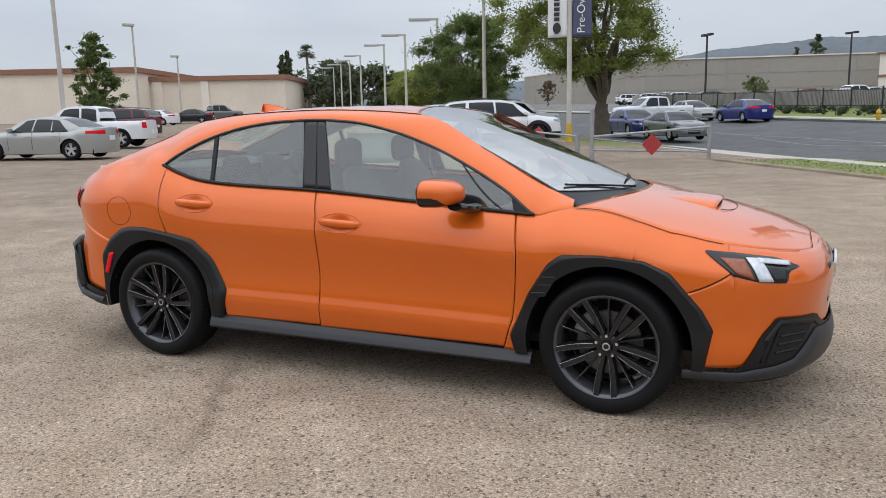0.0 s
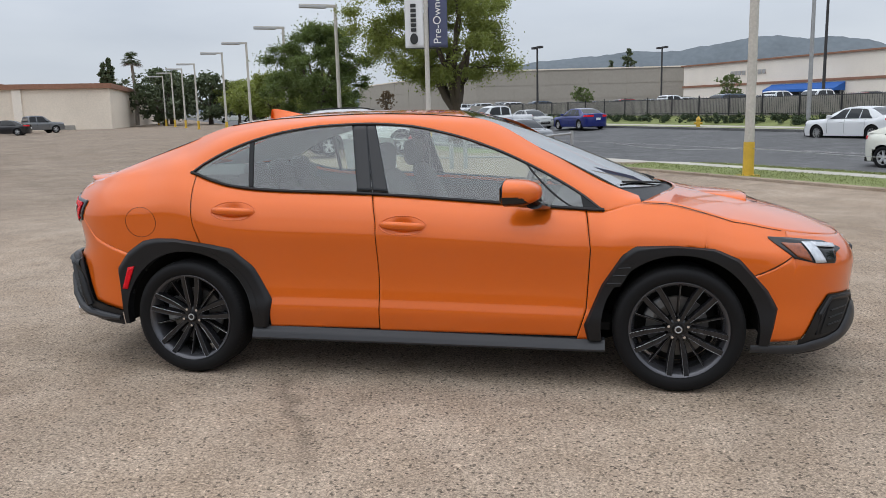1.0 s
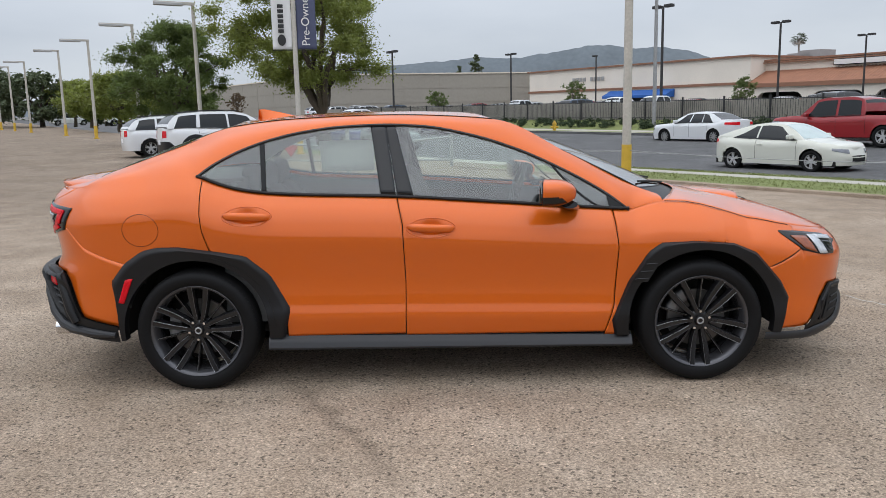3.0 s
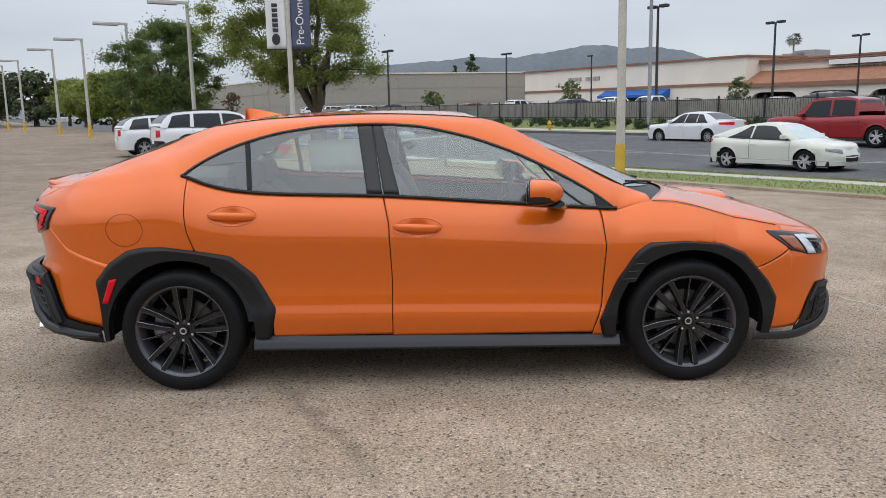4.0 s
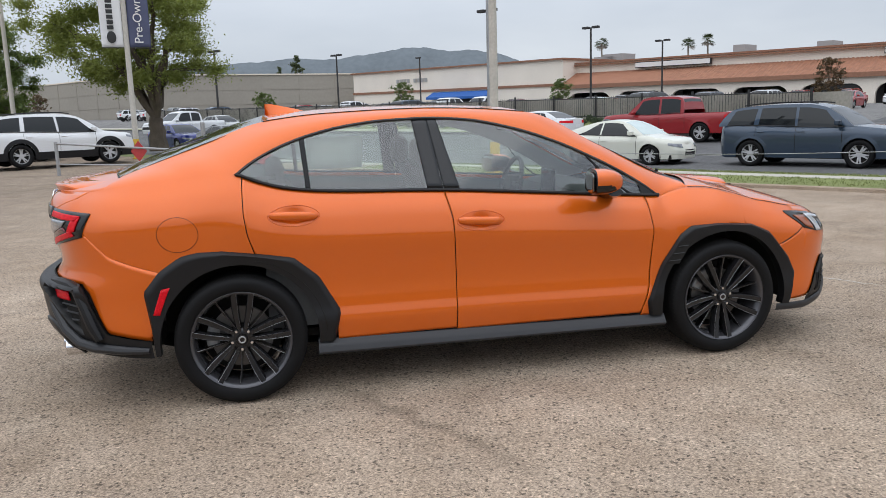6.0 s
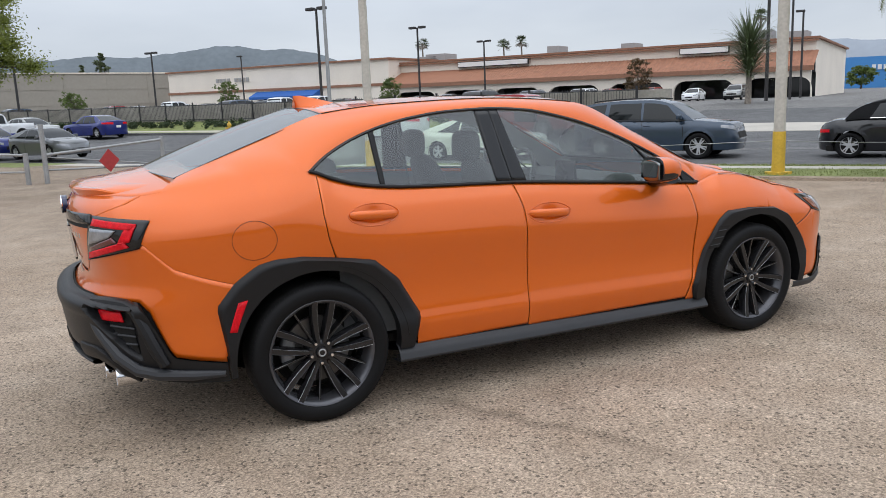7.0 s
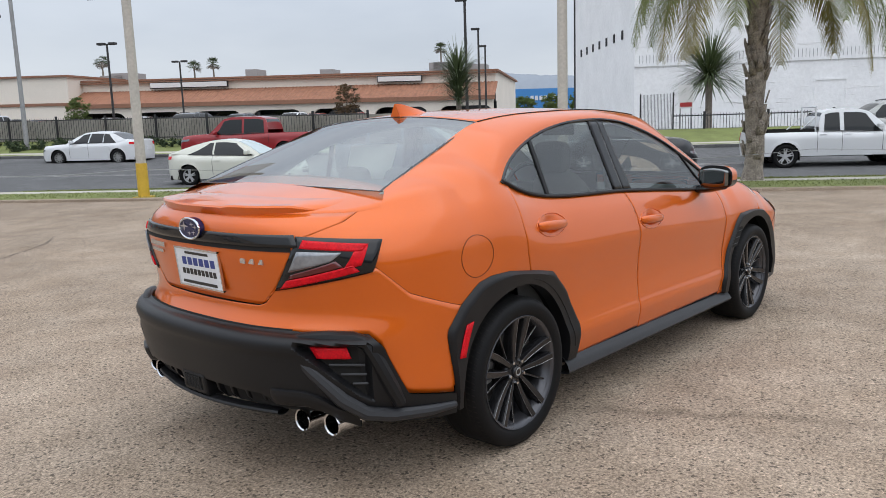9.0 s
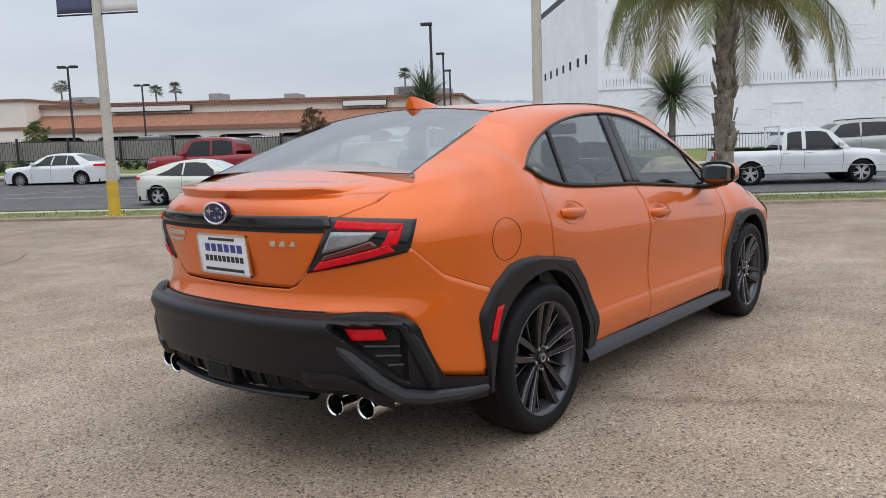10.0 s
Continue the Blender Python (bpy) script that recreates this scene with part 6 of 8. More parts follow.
# hood over the tailpipes
def pipe_hood(u, v):
    w = -2.35 + 0.30 * u
    zt = lin((-2.35, 0.425), (-2.21, 0.425), (-2.16, 0.405), (-2.05, 0.330))(w)
    prof = [(0.020, 0.022), (0.036, 0.016), (0.038, 0.0), (0.030, -0.036), (0.020, -0.044), (-0.05, -0.036)]
    k = v * 5
    i = min(int(k), 4)
    f = k - i
    off, dz = prof[i][0] + (prof[i + 1][0] - prof[i][0]) * f, prof[i][1] + (prof[i + 1][1] - prof[i][1]) * f
    fade = min(1.0, u * 9, (1 - u) * 6)
    return skin(w, zt + dz, 0.006 + (off - 0.006) * fade if off > 0 else off)


both("tailpipe_hood", Geo().grid(pipe_hood, 18, 15), "cladding", edge=40)
# diffuser: a dark hollow with upright fins, a lower blade and a mesh block in the middle
df = Geo()
df.grid(lambda u, v: Vector((-2.300 + 0.16 * v + 0.30 * (0.46 * (2 * u - 1)) ** 2, (2 * u - 1) * 0.46, 0.430 - 0.130 * v)), 20, 6)
part("diffuser", df, "gap", car, weld=0.0005)


def back_x(y):
    """Where the back of the bumper lies at y."""
    return -2.352 + 0.40 * y * y


for y in (-0.37, -0.29, -0.21, -0.13, 0.13, 0.21, 0.29, 0.37):
    q = back_x(y)
    part("diffuser_fin", Geo().prism([(q - 0.004, 0.432), (q + 0.012, 0.372), (q + 0.050, 0.335), (q + 0.16, 0.318), (q + 0.16, 0.34), (q + 0.06, 0.432)], y - 0.009, y + 0.009), "cladding", car, smooth=False, bevel=0.003)
blade = Geo()
blade.grid(lambda u, v: Vector((back_x(0.44 * (2 * u - 1)) + 0.020 + 0.028 * math.cos(2 * math.pi * v), 0.44 * (2 * u - 1), 0.330 + 0.013 * math.sin(2 * math.pi * v))), 24, 10)
part("diffuser_blade", blade, "cladding", car, weld=0.0005)
block = Geo().prism([(-2.372, 0.432), (-2.362, 0.352), (-2.335, 0.326), (-2.26, 0.326), (-2.26, 0.432)], -0.085, 0.085)
blk = part("mesh_block", block, "cladding", car, smooth=False, bevel=0.010)
part("diffuser_mesh", Geo().prism([(-2.374, 0.418), (-2.366, 0.364), (-2.360, 0.364), (-2.368, 0.418)], -0.056, 0.056), "gap", blk, smooth=False)
for i in range(5):
    yy = -0.046 + 0.023 * i
    part("mesh_bar", Geo().tube([(-2.3735, yy - 0.012, 0.418), (-2.3665, yy + 0.012, 0.364)], 0.0022, 4), "cladding", blk)
    part("mesh_bar", Geo().tube([(-2.3735, yy + 0.012, 0.418), (-2.3665, yy - 0.012, 0.364)], 0.0022, 4), "cladding", blk)
for y in (-0.650, -0.525, 0.525, 0.650):
    tp = Geo().lathe([(0.037, 0.16), (0.041, 0.10), (0.0425, 0.0), (0.044, -0.006), (0.042, -0.012), (0.037, -0.008), (0.035, 0.05), (0.034, 0.14)], 28, "x", (-2.222 + (abs(y) - 0.525) * 0.30, y, 0.308))
    pipe = part("tailpipe", tp, "chrome", car, "polished round tailpipe")
    part("tailpipe_bore", Geo().lathe([(0.0, 0.09), (0.037, 0.09)], 20, "x", (-2.222 + (abs(y) - 0.525) * 0.30, y, 0.308)), "gap", pipe)

# tail lamps
both("tail_lamp", patch((-2.345, 0.797), (-1.985, 0.872), (-1.916, 0.985), (-2.222, 1.004), 16, 10, 0.006), "gloss_black", "red and clear tail lamp in a black housing", solid=0.01)
for nm, q, mt in (("lamp_top_bar", ((-2.222, 0.962), (-2.005, 0.946), (-1.972, 0.970), (-2.200, 0.990)), "red_lens"),
                  ("lamp_side_bar", ((-2.085, 0.888), (-2.020, 0.900), (-1.974, 0.966), (-2.035, 0.946)), "red_lens"),
                  ("lamp_low_bar", ((-2.320, 0.808), (-2.030, 0.878), (-2.050, 0.902), (-2.292, 0.842)), "red_lens"),
                  ("lamp_low_glow", ((-2.285, 0.846), (-2.085, 0.897), (-2.105, 0.918), (-2.272, 0.866)), "dark_red"),
                  ("lamp_clear", ((-2.280, 0.874), (-2.120, 0.917), (-2.078, 0.946), (-2.232, 0.952)), "clear_lens")):
    both(nm, patch(*q, 12, 4, 0.012), mt, solid=0.006)
# band between the lamps, badge, plate
band = panel(lambda z: -2.6, lambda z: -2.228, lambda w: 0.965, lambda w: 1.008, 16, 4, 0.008)
bm3 = band.mirror()
band.add(bm3.v, bm3.f)
part("boot_band", band, "gloss_black", car, "gloss black strip between the lamps", weld=0.0008, solid=0.008)
# the band's shadow, laid below it as a near-black strip
under = panel(lambda z: -2.6, lambda z: -2.255, lambda w: 0.948, lambda w: 0.965, 14, 2, 0.004)
bm4 = under.mirror()
under.add(bm4.v, bm4.f)
part("boot_band_shadow", under, "gap", car, weld=0.0008)
part("badge", Geo().lathe([(0.0, -2.331), (0.9, -2.331), (1.0, -2.326), (1.0, -2.305)], 40, "x").moved(Matrix.Diagonal((1, 0.074, 0.043, 1))).moved(Matrix.Translation((0, 0, 1.014))), "emblem_blue", car, "oval blue badge in a chrome ring")
ringp = [Vector((-2.330, 0.072 * math.cos(a), 1.014 + 0.041 * math.sin(a))) for a in np.linspace(0, 2 * math.pi, 41)]
part("badge_ring", Geo().tube(ringp, 0.0045, 6), "chrome", car)
for (y, z, r) in ((0.032, 0.008, 0.022), (-0.022, 0.018, 0.012), (-0.048, 0.006, 0.012), (-0.034, -0.014, 0.012), (-0.004, -0.018, 0.011)):
    star = Geo()
    for k in range(4):
        a = k * math.pi / 2
        star.add([(-2.3335, y + r * 1.5 * math.cos(a), 1.014 + z + r * math.sin(a)), (-2.3335, y + 0.3 * r * math.cos(a + 0.785), 1.014 + z + 0.3 * r * math.sin(a + 0.785)), (-2.3335, y, 1.014 + z), (-2.3335, y + 0.3 * r * math.cos(a - 0.785), 1.014 + z + 0.3 * r * math.sin(a - 0.785))], [(0, 1, 2, 3)])
    part("badge_star", star, "chrome", car, smooth=False)
# number plate: a blank with bars in place of the dealer's lettering
PLATE = Matrix.Translation((-2.300, 0.0, 0.848)) @ Matrix.Rotation(radians(-6), 4, "Y")
plate = part("plate", Geo().box((-0.004, -0.158, -0.078), (0.004, 0.158, 0.078), PLATE), "white_plate", car, "white dealer plate with dark blue bars", smooth=False, bevel=0.006)
fr = Geo()
for a, b in (((-0.162, -0.083), (0.162, -0.076)), ((-0.162, 0.076), (0.162, 0.083)), ((-0.162, -0.083), (-0.156, 0.083)), ((0.156, -0.083), (0.162, 0.083))):
    fr.box((-0.007, a[0], a[1]), (0.003, b[0], b[1]), PLATE)
part("plate_frame", fr, "chrome", plate, smooth=False)
for y0, y1, z0, z1, mt in ((-0.125, 0.125, 0.010, 0.042, "plate_blue"), (-0.125, 0.130, -0.030, -0.006, "plate_black"), (-0.12, 0.13, -0.069, -0.057, "plate_black"), (-0.085, 0.085, 0.056, 0.066, "plate_black")):
    cells = 6 if z1 - z0 > 0.03 else (9 if z1 - z0 > 0.02 else 22)
    wd = (y1 - y0) / cells
    for i in range(1 if cells > 10 else cells):
        a = y0 + wd * i
        b = y1 if cells > 10 else a + wd * 0.72
        part("plate_bar", Geo().box((-0.0055, a, z0), (-0.003, b, z1), PLATE), mt, plate, smooth=False)
for y0, y1, z in ((0.255, 0.420, 0.925), (0.285, 0.420, 0.895), (-0.400, -0.270, 0.905)):
    cells = 6 if y0 > 0 else 3
    wd = (y1 - y0) / cells
    for i in range(cells):
        ya = y0 + wd * i
        p0 = skin(-2.35, z)
        xx = [skin(w, z) for w in np.linspace(-2.6, -2.2, 60)]
        xm = min(xx, key=lambda p: abs(-p.y - abs(ya))).x
        h = 0.010 if z != 0.895 else 0.007
        part("lettering_bar", Geo().box((xm - 0.006, ya, z - h), (xm + 0.004, ya + wd * 0.75, z + h)), "chrome", car, smooth=False)
# boot spoiler
def lid_z(x, y):
    """Height of the boot lid at a place."""
    w = along(x, 1.08)
    e = skin(w, car_top(w))
    t = min(1.0, abs(y) / max(0.01, abs(e.y)))
    return e.z + (boot_crown(e.x) - e.z) * (1 - t ** 2.4)


def lid_end(y):
    """Where the boot lid's rear edge lies at y."""
    c = (min(0.99, abs(y) / 0.665)) ** (CAR_P / 2)
    return -1.6 - 0.662 * math.sqrt(1 - c * c) ** (2 / CAR_P)


def spoiler(u, v):
    t = 2 * u - 1
    y = 0.545 * t
    x0 = lid_end(y)
    end = min(1.0, (1 - abs(t)) * 6) ** 0.7
    lip = 0.026 if abs(t) < 0.30 else 0.026 + 0.005 * min(1.0, (abs(t) - 0.30) * 12)
    prof = [(0.15, lid_z(x0 + 0.15, y) - 0.002), (0.08, lid_z(x0 + 0.08, y) - 0.002 + 0.012 * end), (0.02, lid_z(x0 + 0.02, y) - 0.002 + 0.020 * end), (-0.026 * end + 0.004, 1.080 + lip * end), (-0.032 * end + 0.004, 1.076 + lip * 0.9 * end), (-0.020 * end + 0.006, 1.068), (0.010, 1.055)]
    k = v * 6
    i = min(int(k), 5)
    f = k - i
    return Vector((x0 + prof[i][0] + (prof[i + 1][0] - prof[i][0]) * f, y, prof[i][1] + (prof[i + 1][1] - prof[i][1]) * f))


part("boot_spoiler", Geo().grid(spoiler, 48, 18), "orange", car, "low orange lip spoiler", edge=30)
# shark-fin aerial
fin = Geo()
fin.grid(lambda u, v: Vector((-0.905 - 0.245 * u - 0.0 * v, (0.030 * (1 - v) + 0.006) * math.sin(math.pi * min(1, max(0.02, 0.12 + 0.88 * u))) ** 0.4 * (1 if u < 0.99 else 0.6), 1.432 + 0.015 * (1 - u) + 0.064 * v * min(1, u * 1.15) ** 0.9)), 14, 8)
fm = fin.mirror()
fin.add(fm.v, fm.f)
fin.grid(lambda u, v: Vector((-1.150, (2 * u - 1) * (0.030 * (1 - v) + 0.004), 1.432 + 0.064 * v)), 4, 4)
part("aerial_fin", fin, "orange", car, "orange shark-fin aerial", edge=40)

# ---- front end ----
def strip(lo, hi, w0, w1, nu=16, nv=6, off=0.004):
    """A piece of skin between two lines of height."""
    return Geo().grid(lambda u, v: skin(w0 + (w1 - w0) * u, lo(w0 + (w1 - w0) * u) * (1 - v) + hi(w0 + (w1 - w0) * u) * v, off), nu, nv)


lamp_hi = lin((1.71, 0.792), (1.83, 0.781), (2.03, 0.752), (2.13, 0.712))
lamp_lo = lin((1.71, 0.786), (1.80, 0.690), (1.91, 0.660), (2.03, 0.650), (2.06, 0.695), (2.13, 0.706))
both("headlamp", strip(lamp_lo, lamp_hi, 1.71, 2.13, 28, 8), "gloss_black", "headlamp with amber and clear lens in a dark housing", solid=0.008)
both("headlamp_amber", patch((1.812, 0.697), (1.880, 0.672), (1.862, 0.752), (1.762, 0.762), 8, 5, 0.008), "amber", solid=0.004)
both("headlamp_clear", patch((1.898, 0.664), (1.962, 0.660), (1.935, 0.752), (1.872, 0.758), 6, 6, 0.010), "lamp_clear", solid=0.004)
both("headlamp_brow", patch((1.930, 0.735), (2.075, 0.715), (2.085, 0.732), (1.930, 0.754), 10, 3, 0.010), "lamp_clear", solid=0.004)
both("headlamp_lens", patch((1.970, 0.662), (2.035, 0.660), (2.062, 0.712), (1.945, 0.730), 6, 5, 0.007), "glass_dark", solid=0.003)
both("front_lower_bumper", strip(lambda w: 0.205, lambda w: front_low(w) + 0.008, 1.83, 2.6, 44, 10, 0.008), "cladding", "matt black lower front bumper")
both("intake_rim", Geo().tube([skin(w, z, 0.006) for w, z in ((1.925, 0.300), (1.945, 0.400), (2.005, 0.478), (2.12, 0.472), (2.225, 0.458), (2.27, 0.425))], [0.008, 0.012, 0.013, 0.013, 0.012, 0.008], 8), "cladding")
# a near-black patch stands for the shaded depth of the intake
both("front_intake", patch((1.945, 0.300), (2.080, 0.310), (2.205, 0.445), (2.005, 0.462), 8, 8, 0.012), "gap")
for i in range(3):
    both("intake_slat", Geo().tube([skin(1.985 + 0.01 * i, 0.345 + 0.035 * i, 0.018), skin(2.10 + 0.03 * i, 0.350 + 0.033 * i, 0.018)], 0.004, 5), "cladding")
lip_hi = lin((1.64, 0.262), (1.85, 0.260), (1.90, 0.272), (2.0, 0.282), (2.1, 0.302), (2.24, 0.415), (2.30, 0.410), (2.6, 0.39))
lip_lo = lin((1.64, 0.222), (1.83, 0.210), (2.03, 0.224), (2.3, 0.222), (2.6, 0.222))
both("front_lip", Geo().grid(lambda u, v: skin(1.64 + 0.96 * u, lip_lo(1.64 + 0.96 * u) * (1 - v) + lip_hi(1.64 + 0.96 * u) * v, 0.012 + 0.022 * math.sin(math.pi * v) ** 0.6 * min(1.0, 0.3 + u)), 48, 8), "skirt", "dark grey front lip")
part("grille", Geo().grid(lambda u, v: Vector((2.305 - 0.03 * (2 * u - 1) ** 2, (2 * u - 1) * 0.36, 0.50 + 0.18 * v)), 12, 6), "gloss_black", car, "dark front grille", solid=0.01)
part("front_badge", Geo().lathe([(0.0, 2.325), (0.07, 2.322), (0.078, 2.31)], 24, "x", (0, 0, 0.62)), "chrome", car)
# cowl and wipers
def cowl(u, v):
    t = 2 * v - 1
    a = ws_low(t)
    b = hood_at(hood_rear(t) + 0.03, t) + Vector((0, 0, -0.014))
    return a.lerp(b, u) + Vector((0, 0, -0.006 * math.sin(math.pi * u)))


part("cowl", Geo().grid(cowl, 6, 30), "cladding", car, "black plastic scuttle panel", solid=0.004)
for y0, y1 in ((-0.10, -0.58), (0.52, -0.02)):
    t1 = y1 / 0.672
    a, b = ws_low(t1 * 0.5 + y0 / 1.344), ws_low(t1)
    wp = Geo().tube([ws_low(y0 / 0.672) + Vector((0.03, 0, 0.004)), a + Vector((-0.03, 0, 0.022)), b + Vector((-0.04, 0, 0.030))], 0.006, 6)
    part("wiper", wp, "gap", car, "black wiper arm")

# door mirrors
def mirror_geo():
    g = Geo()
    c = Vector((0.555, -0.965, 1.030))

    def fn(u, v):
        a = 2 * math.pi * u
        if v < 0.6:
            q = v / 0.6 * math.pi / 2
            x, r = 0.105 * math.cos(q), math.sin(q) ** 0.75
        elif v < 0.9:
            q = (v - 0.6) / 0.3
            x, r = -0.062 * q, 1.0 + 0.03 * q
        else:
            q = (v - 0.9) / 0.1
            x, r = -0.062 - 0.006 * q, 1.03 * (1 - q)
        y, z = math.cos(a), math.sin(a)
        y = math.copysign(abs(y) ** 0.62, y) * r
        z = math.copysign(abs(z) ** 0.72, z) * r
        return c + Vector((x + 0.018 * y, y * 0.105, z * (0.070 if z > 0 else 0.060) * (1 - 0.10 * max(0.0, x / 0.095))))
    return g.grid(fn, 32, 30), fn, c


mg, mfn, mc = mirror_geo()
for sgn in (1, -1):
    gg = mg if sgn == 1 else mg.mirror()
    mob = part("door_mirror", gg, "orange", car, "orange door mirror with black lower half", weld=0.0005, edge=60)
    capg = Geo().grid(lambda u, v: (lambda p: Vector((mc.x + (p.x - mc.x) * 1.015, mc.y + (p.y - mc.y) * 1.012, mc.z + (p.z - mc.z) * 1.02)))(mfn(u, v)), 80, 72, lambda m: m[2] < 1.022 - 0.9 * max(0.0, m[0] - 0.575) - 0.08 * (m[0] - 0.5) or m[0] - mc.x - 0.171 * (m[1] - mc.y) < -0.058 or m[1] > -0.885)
    part("mirror_base", capg if sgn == 1 else capg.mirror(), "gloss_black", mob, weld=0.0005)
    glass = Geo().grid(lambda u, v: Vector((0.484 + 0.0154 * (2 * u - 1), -0.965 + 0.090 * (2 * u - 1), 1.033 + 0.054 * (2 * v - 1) * (1 - 0.25 * (2 * u - 1) ** 2))), 6, 6)
    part("mirror_glass", glass if sgn == 1 else glass.mirror(), "mirror", mob, "mirror glass", solid=0.006)
    stalk = Geo().tube([Vector((0.655, -0.78, 0.945)), Vector((0.65, -0.87, 0.952)), Vector((0.625, -0.965, 0.972))], [0.050, 0.048, 0.042], 12, squash=0.5)
    part("mirror_arm", stalk if sgn == 1 else stalk.mirror(), "gloss_black", mob)

# ---- wheels ----
def build_wheel(name):
    """A wheel about its own centre, outer face towards -y."""
    wh = thing(name, "", "")
    for k in list(wh.keys()):
        del wh[k]
    wh.parent = car
    tyre = [(0.242, 0.10), (0.258, 0.112), (0.288, 0.120), (0.312, 0.112), (0.323, 0.092), (0.3265, 0.06), (0.327, 0.0), (0.3265, -0.06), (0.323, -0.092), (0.312, -0.112), (0.288, -0.121), (0.262, -0.115), (0.248, -0.107), (0.240, -0.100)]
    part("tyre", Geo().lathe(tyre, 72), "rubber", wh, "black low-profile tyre", edge=60)
    grooves = Geo()
    for y in (-0.065, -0.022, 0.022, 0.065):
        grooves.lathe([(0.3272, y - 0.004), (0.3274, y), (0.3272, y + 0.004)], 48)
    for k in range(80):
        a = 2 * math.pi * k / 80
        for s in (-1, 1):
            c, sn = math.cos(a), math.sin(a)
            r0, r1 = 0.3275, 0.318
            grooves.add([(r0 * c, s * 0.07, r0 * sn), (r0 * math.cos(a + 0.018), s * 0.07, r0 * math.sin(a + 0.018)), (r1 * math.cos(a + 0.05), s * 0.108, r1 * math.sin(a + 0.05)), (r1 * math.cos(a + 0.032), s * 0.108, r1 * math.sin(a + 0.032))], [(0, 1, 2, 3)])
    part("tread_groove", grooves, "gap", wh)
    rim = Geo().lathe([(0.217, 0.09), (0.212, 0.02), (0.218, -0.06), (0.232, -0.088), (0.243, -0.101), (0.249, -0.106), (0.247, -0.110), (0.240, -0.108), (0.232, -0.098)], 64)
    part("rim", rim, "barrel", wh, "dark grey alloy rim", edge=50)
    part("rim_lip", Geo().lathe([(0.2450, -0.1105), (0.2462, -0.1116), (0.2474, -0.1105)], 64), "barrel", wh)
    part("hub", Geo().lathe([(0.0, -0.078), (0.034, -0.078), (0.050, -0.074), (0.060, -0.064), (0.064, -0.040), (0.064, 0.0)], 36), "rim", wh, edge=40)
    part("centre_cap", Geo().lathe([(0.0, -0.092), (0.024, -0.0915), (0.029, -0.084), (0.030, -0.070)], 24), "gloss_black", wh)
    part("cap_badge", Geo().lathe([(0.012, -0.0920), (0.0155, -0.0935), (0.019, -0.0920)], 24), "rim_edge", wh)

    def spoke(a0, a1, w0, w1, back=0.0):
        g = Geo()
        n = 8
        for i in range(n + 1):
            u = i / n
            r = 0.040 + (0.240 - 0.040) * u
            a = a0 + (a1 - a0) * u ** 0.8
            yf = -0.078 - 0.030 * u ** 1.4 + back
            hw = (w0 + (w1 - w0) * min(1.0, u * 1.6)) / 2
            c, s = math.cos(a), math.sin(a)
            for (t, y) in ((-hw, yf + 0.046), (-hw, yf + 0.013), (-hw * 0.62, yf), (hw * 0.62, yf), (hw, yf + 0.013), (hw, yf + 0.046)):
                g.v.append((r * c - t * s, y, r * s + t * c))
        for i in range(n):
            for k in range(5):
                g.f.append((i * 6 + k, (i + 1) * 6 + k, (i + 1) * 6 + k + 1, i * 6 + k + 1))
        return g

    # a thin strip that draws the glint along a spoke's edge
    def glint(a0, a1, w0, w1, side, back=0.0):
        pts = []
        for i in range(9):
            u = 0.12 + 0.88 * i / 8
            r = 0.040 + (0.240 - 0.040) * u
            a = a0 + (a1 - a0) * u ** 0.8
            hw = side * (w0 + (w1 - w0) * min(1.0, u * 1.6)) / 2 * 0.66
            pts.append((r * math.cos(a) - hw * math.sin(a), -0.0782 - 0.030 * u ** 1.4 + back, r * math.sin(a) + hw * math.cos(a)))
        return Geo().tube(pts, 0.0007, 4)
    for k in range(5):
        b = 2 * math.pi * k / 5 + math.pi / 2
        for da0, da1, w0, w1, sd in ((-0.30, -0.175, 0.024, 0.038, 1), (0.30, 0.175, 0.024, 0.038, 1)):
            sp = part("spoke", spoke(b + da0, b + da1, w0, w1), "rim", wh, edge=30)
            # the drawn glint is bright on one edge, dimmer on the other
            part("spoke_glint", glint(b + da0, b + da1, w0, w1, -1), "rim_edge", sp)
            part("spoke_glint", glint(b + da0, b + da1, w0, w1, 1), "barrel", sp)
        ts = part("thin_spoke", spoke(b + 0.628, b + 0.60, 0.012, 0.011, 0.026), "rim", wh, edge=30)
        part("spoke_glint", glint(b + 0.628, b + 0.60, 0.012, 0.011, -1, 0.0258), "rim_edge", ts)
        a = b + 0.628
        part("lug_nut", Geo().lathe([(0.0, -0.090), (0.007, -0.090), (0.009, -0.084), (0.009, -0.060)], 8, "y", (0.050 * math.cos(a), 0, 0.050 * math.sin(a))), "chrome", wh)
    part("brake_disc", Geo().lathe([(0.07, -0.012), (0.155, -0.012), (0.155, 0.010)], 40), "disc", wh)
    part("brake_caliper", Geo().grid(lambda u, v: Vector(((0.115 + 0.06 * v) * math.cos(2.6 + 0.9 * u), -0.035, (0.115 + 0.06 * v) * math.sin(2.6 + 0.9 * u))), 8, 3), "galv", wh, solid=0.05)
    part("wheel_back", Geo().lathe([(0.0, 0.05), (0.20, 0.05)], 32), "gap", wh)
    return wh


wheel = build_wheel("wheel")
wheel.matrix_basis = pose(-1.3375, -0.785, 0.327, 0, 4, 0)
copy_thing(wheel, pose(1.3375, -0.785, 0.327, 0, 36, 0))
copy_thing(wheel, pose(-1.3375, 0.785, 0.327, 0, 20, 180))
copy_thing(wheel, pose(1.3375, 0.785, 0.327, 0, 50, 180))

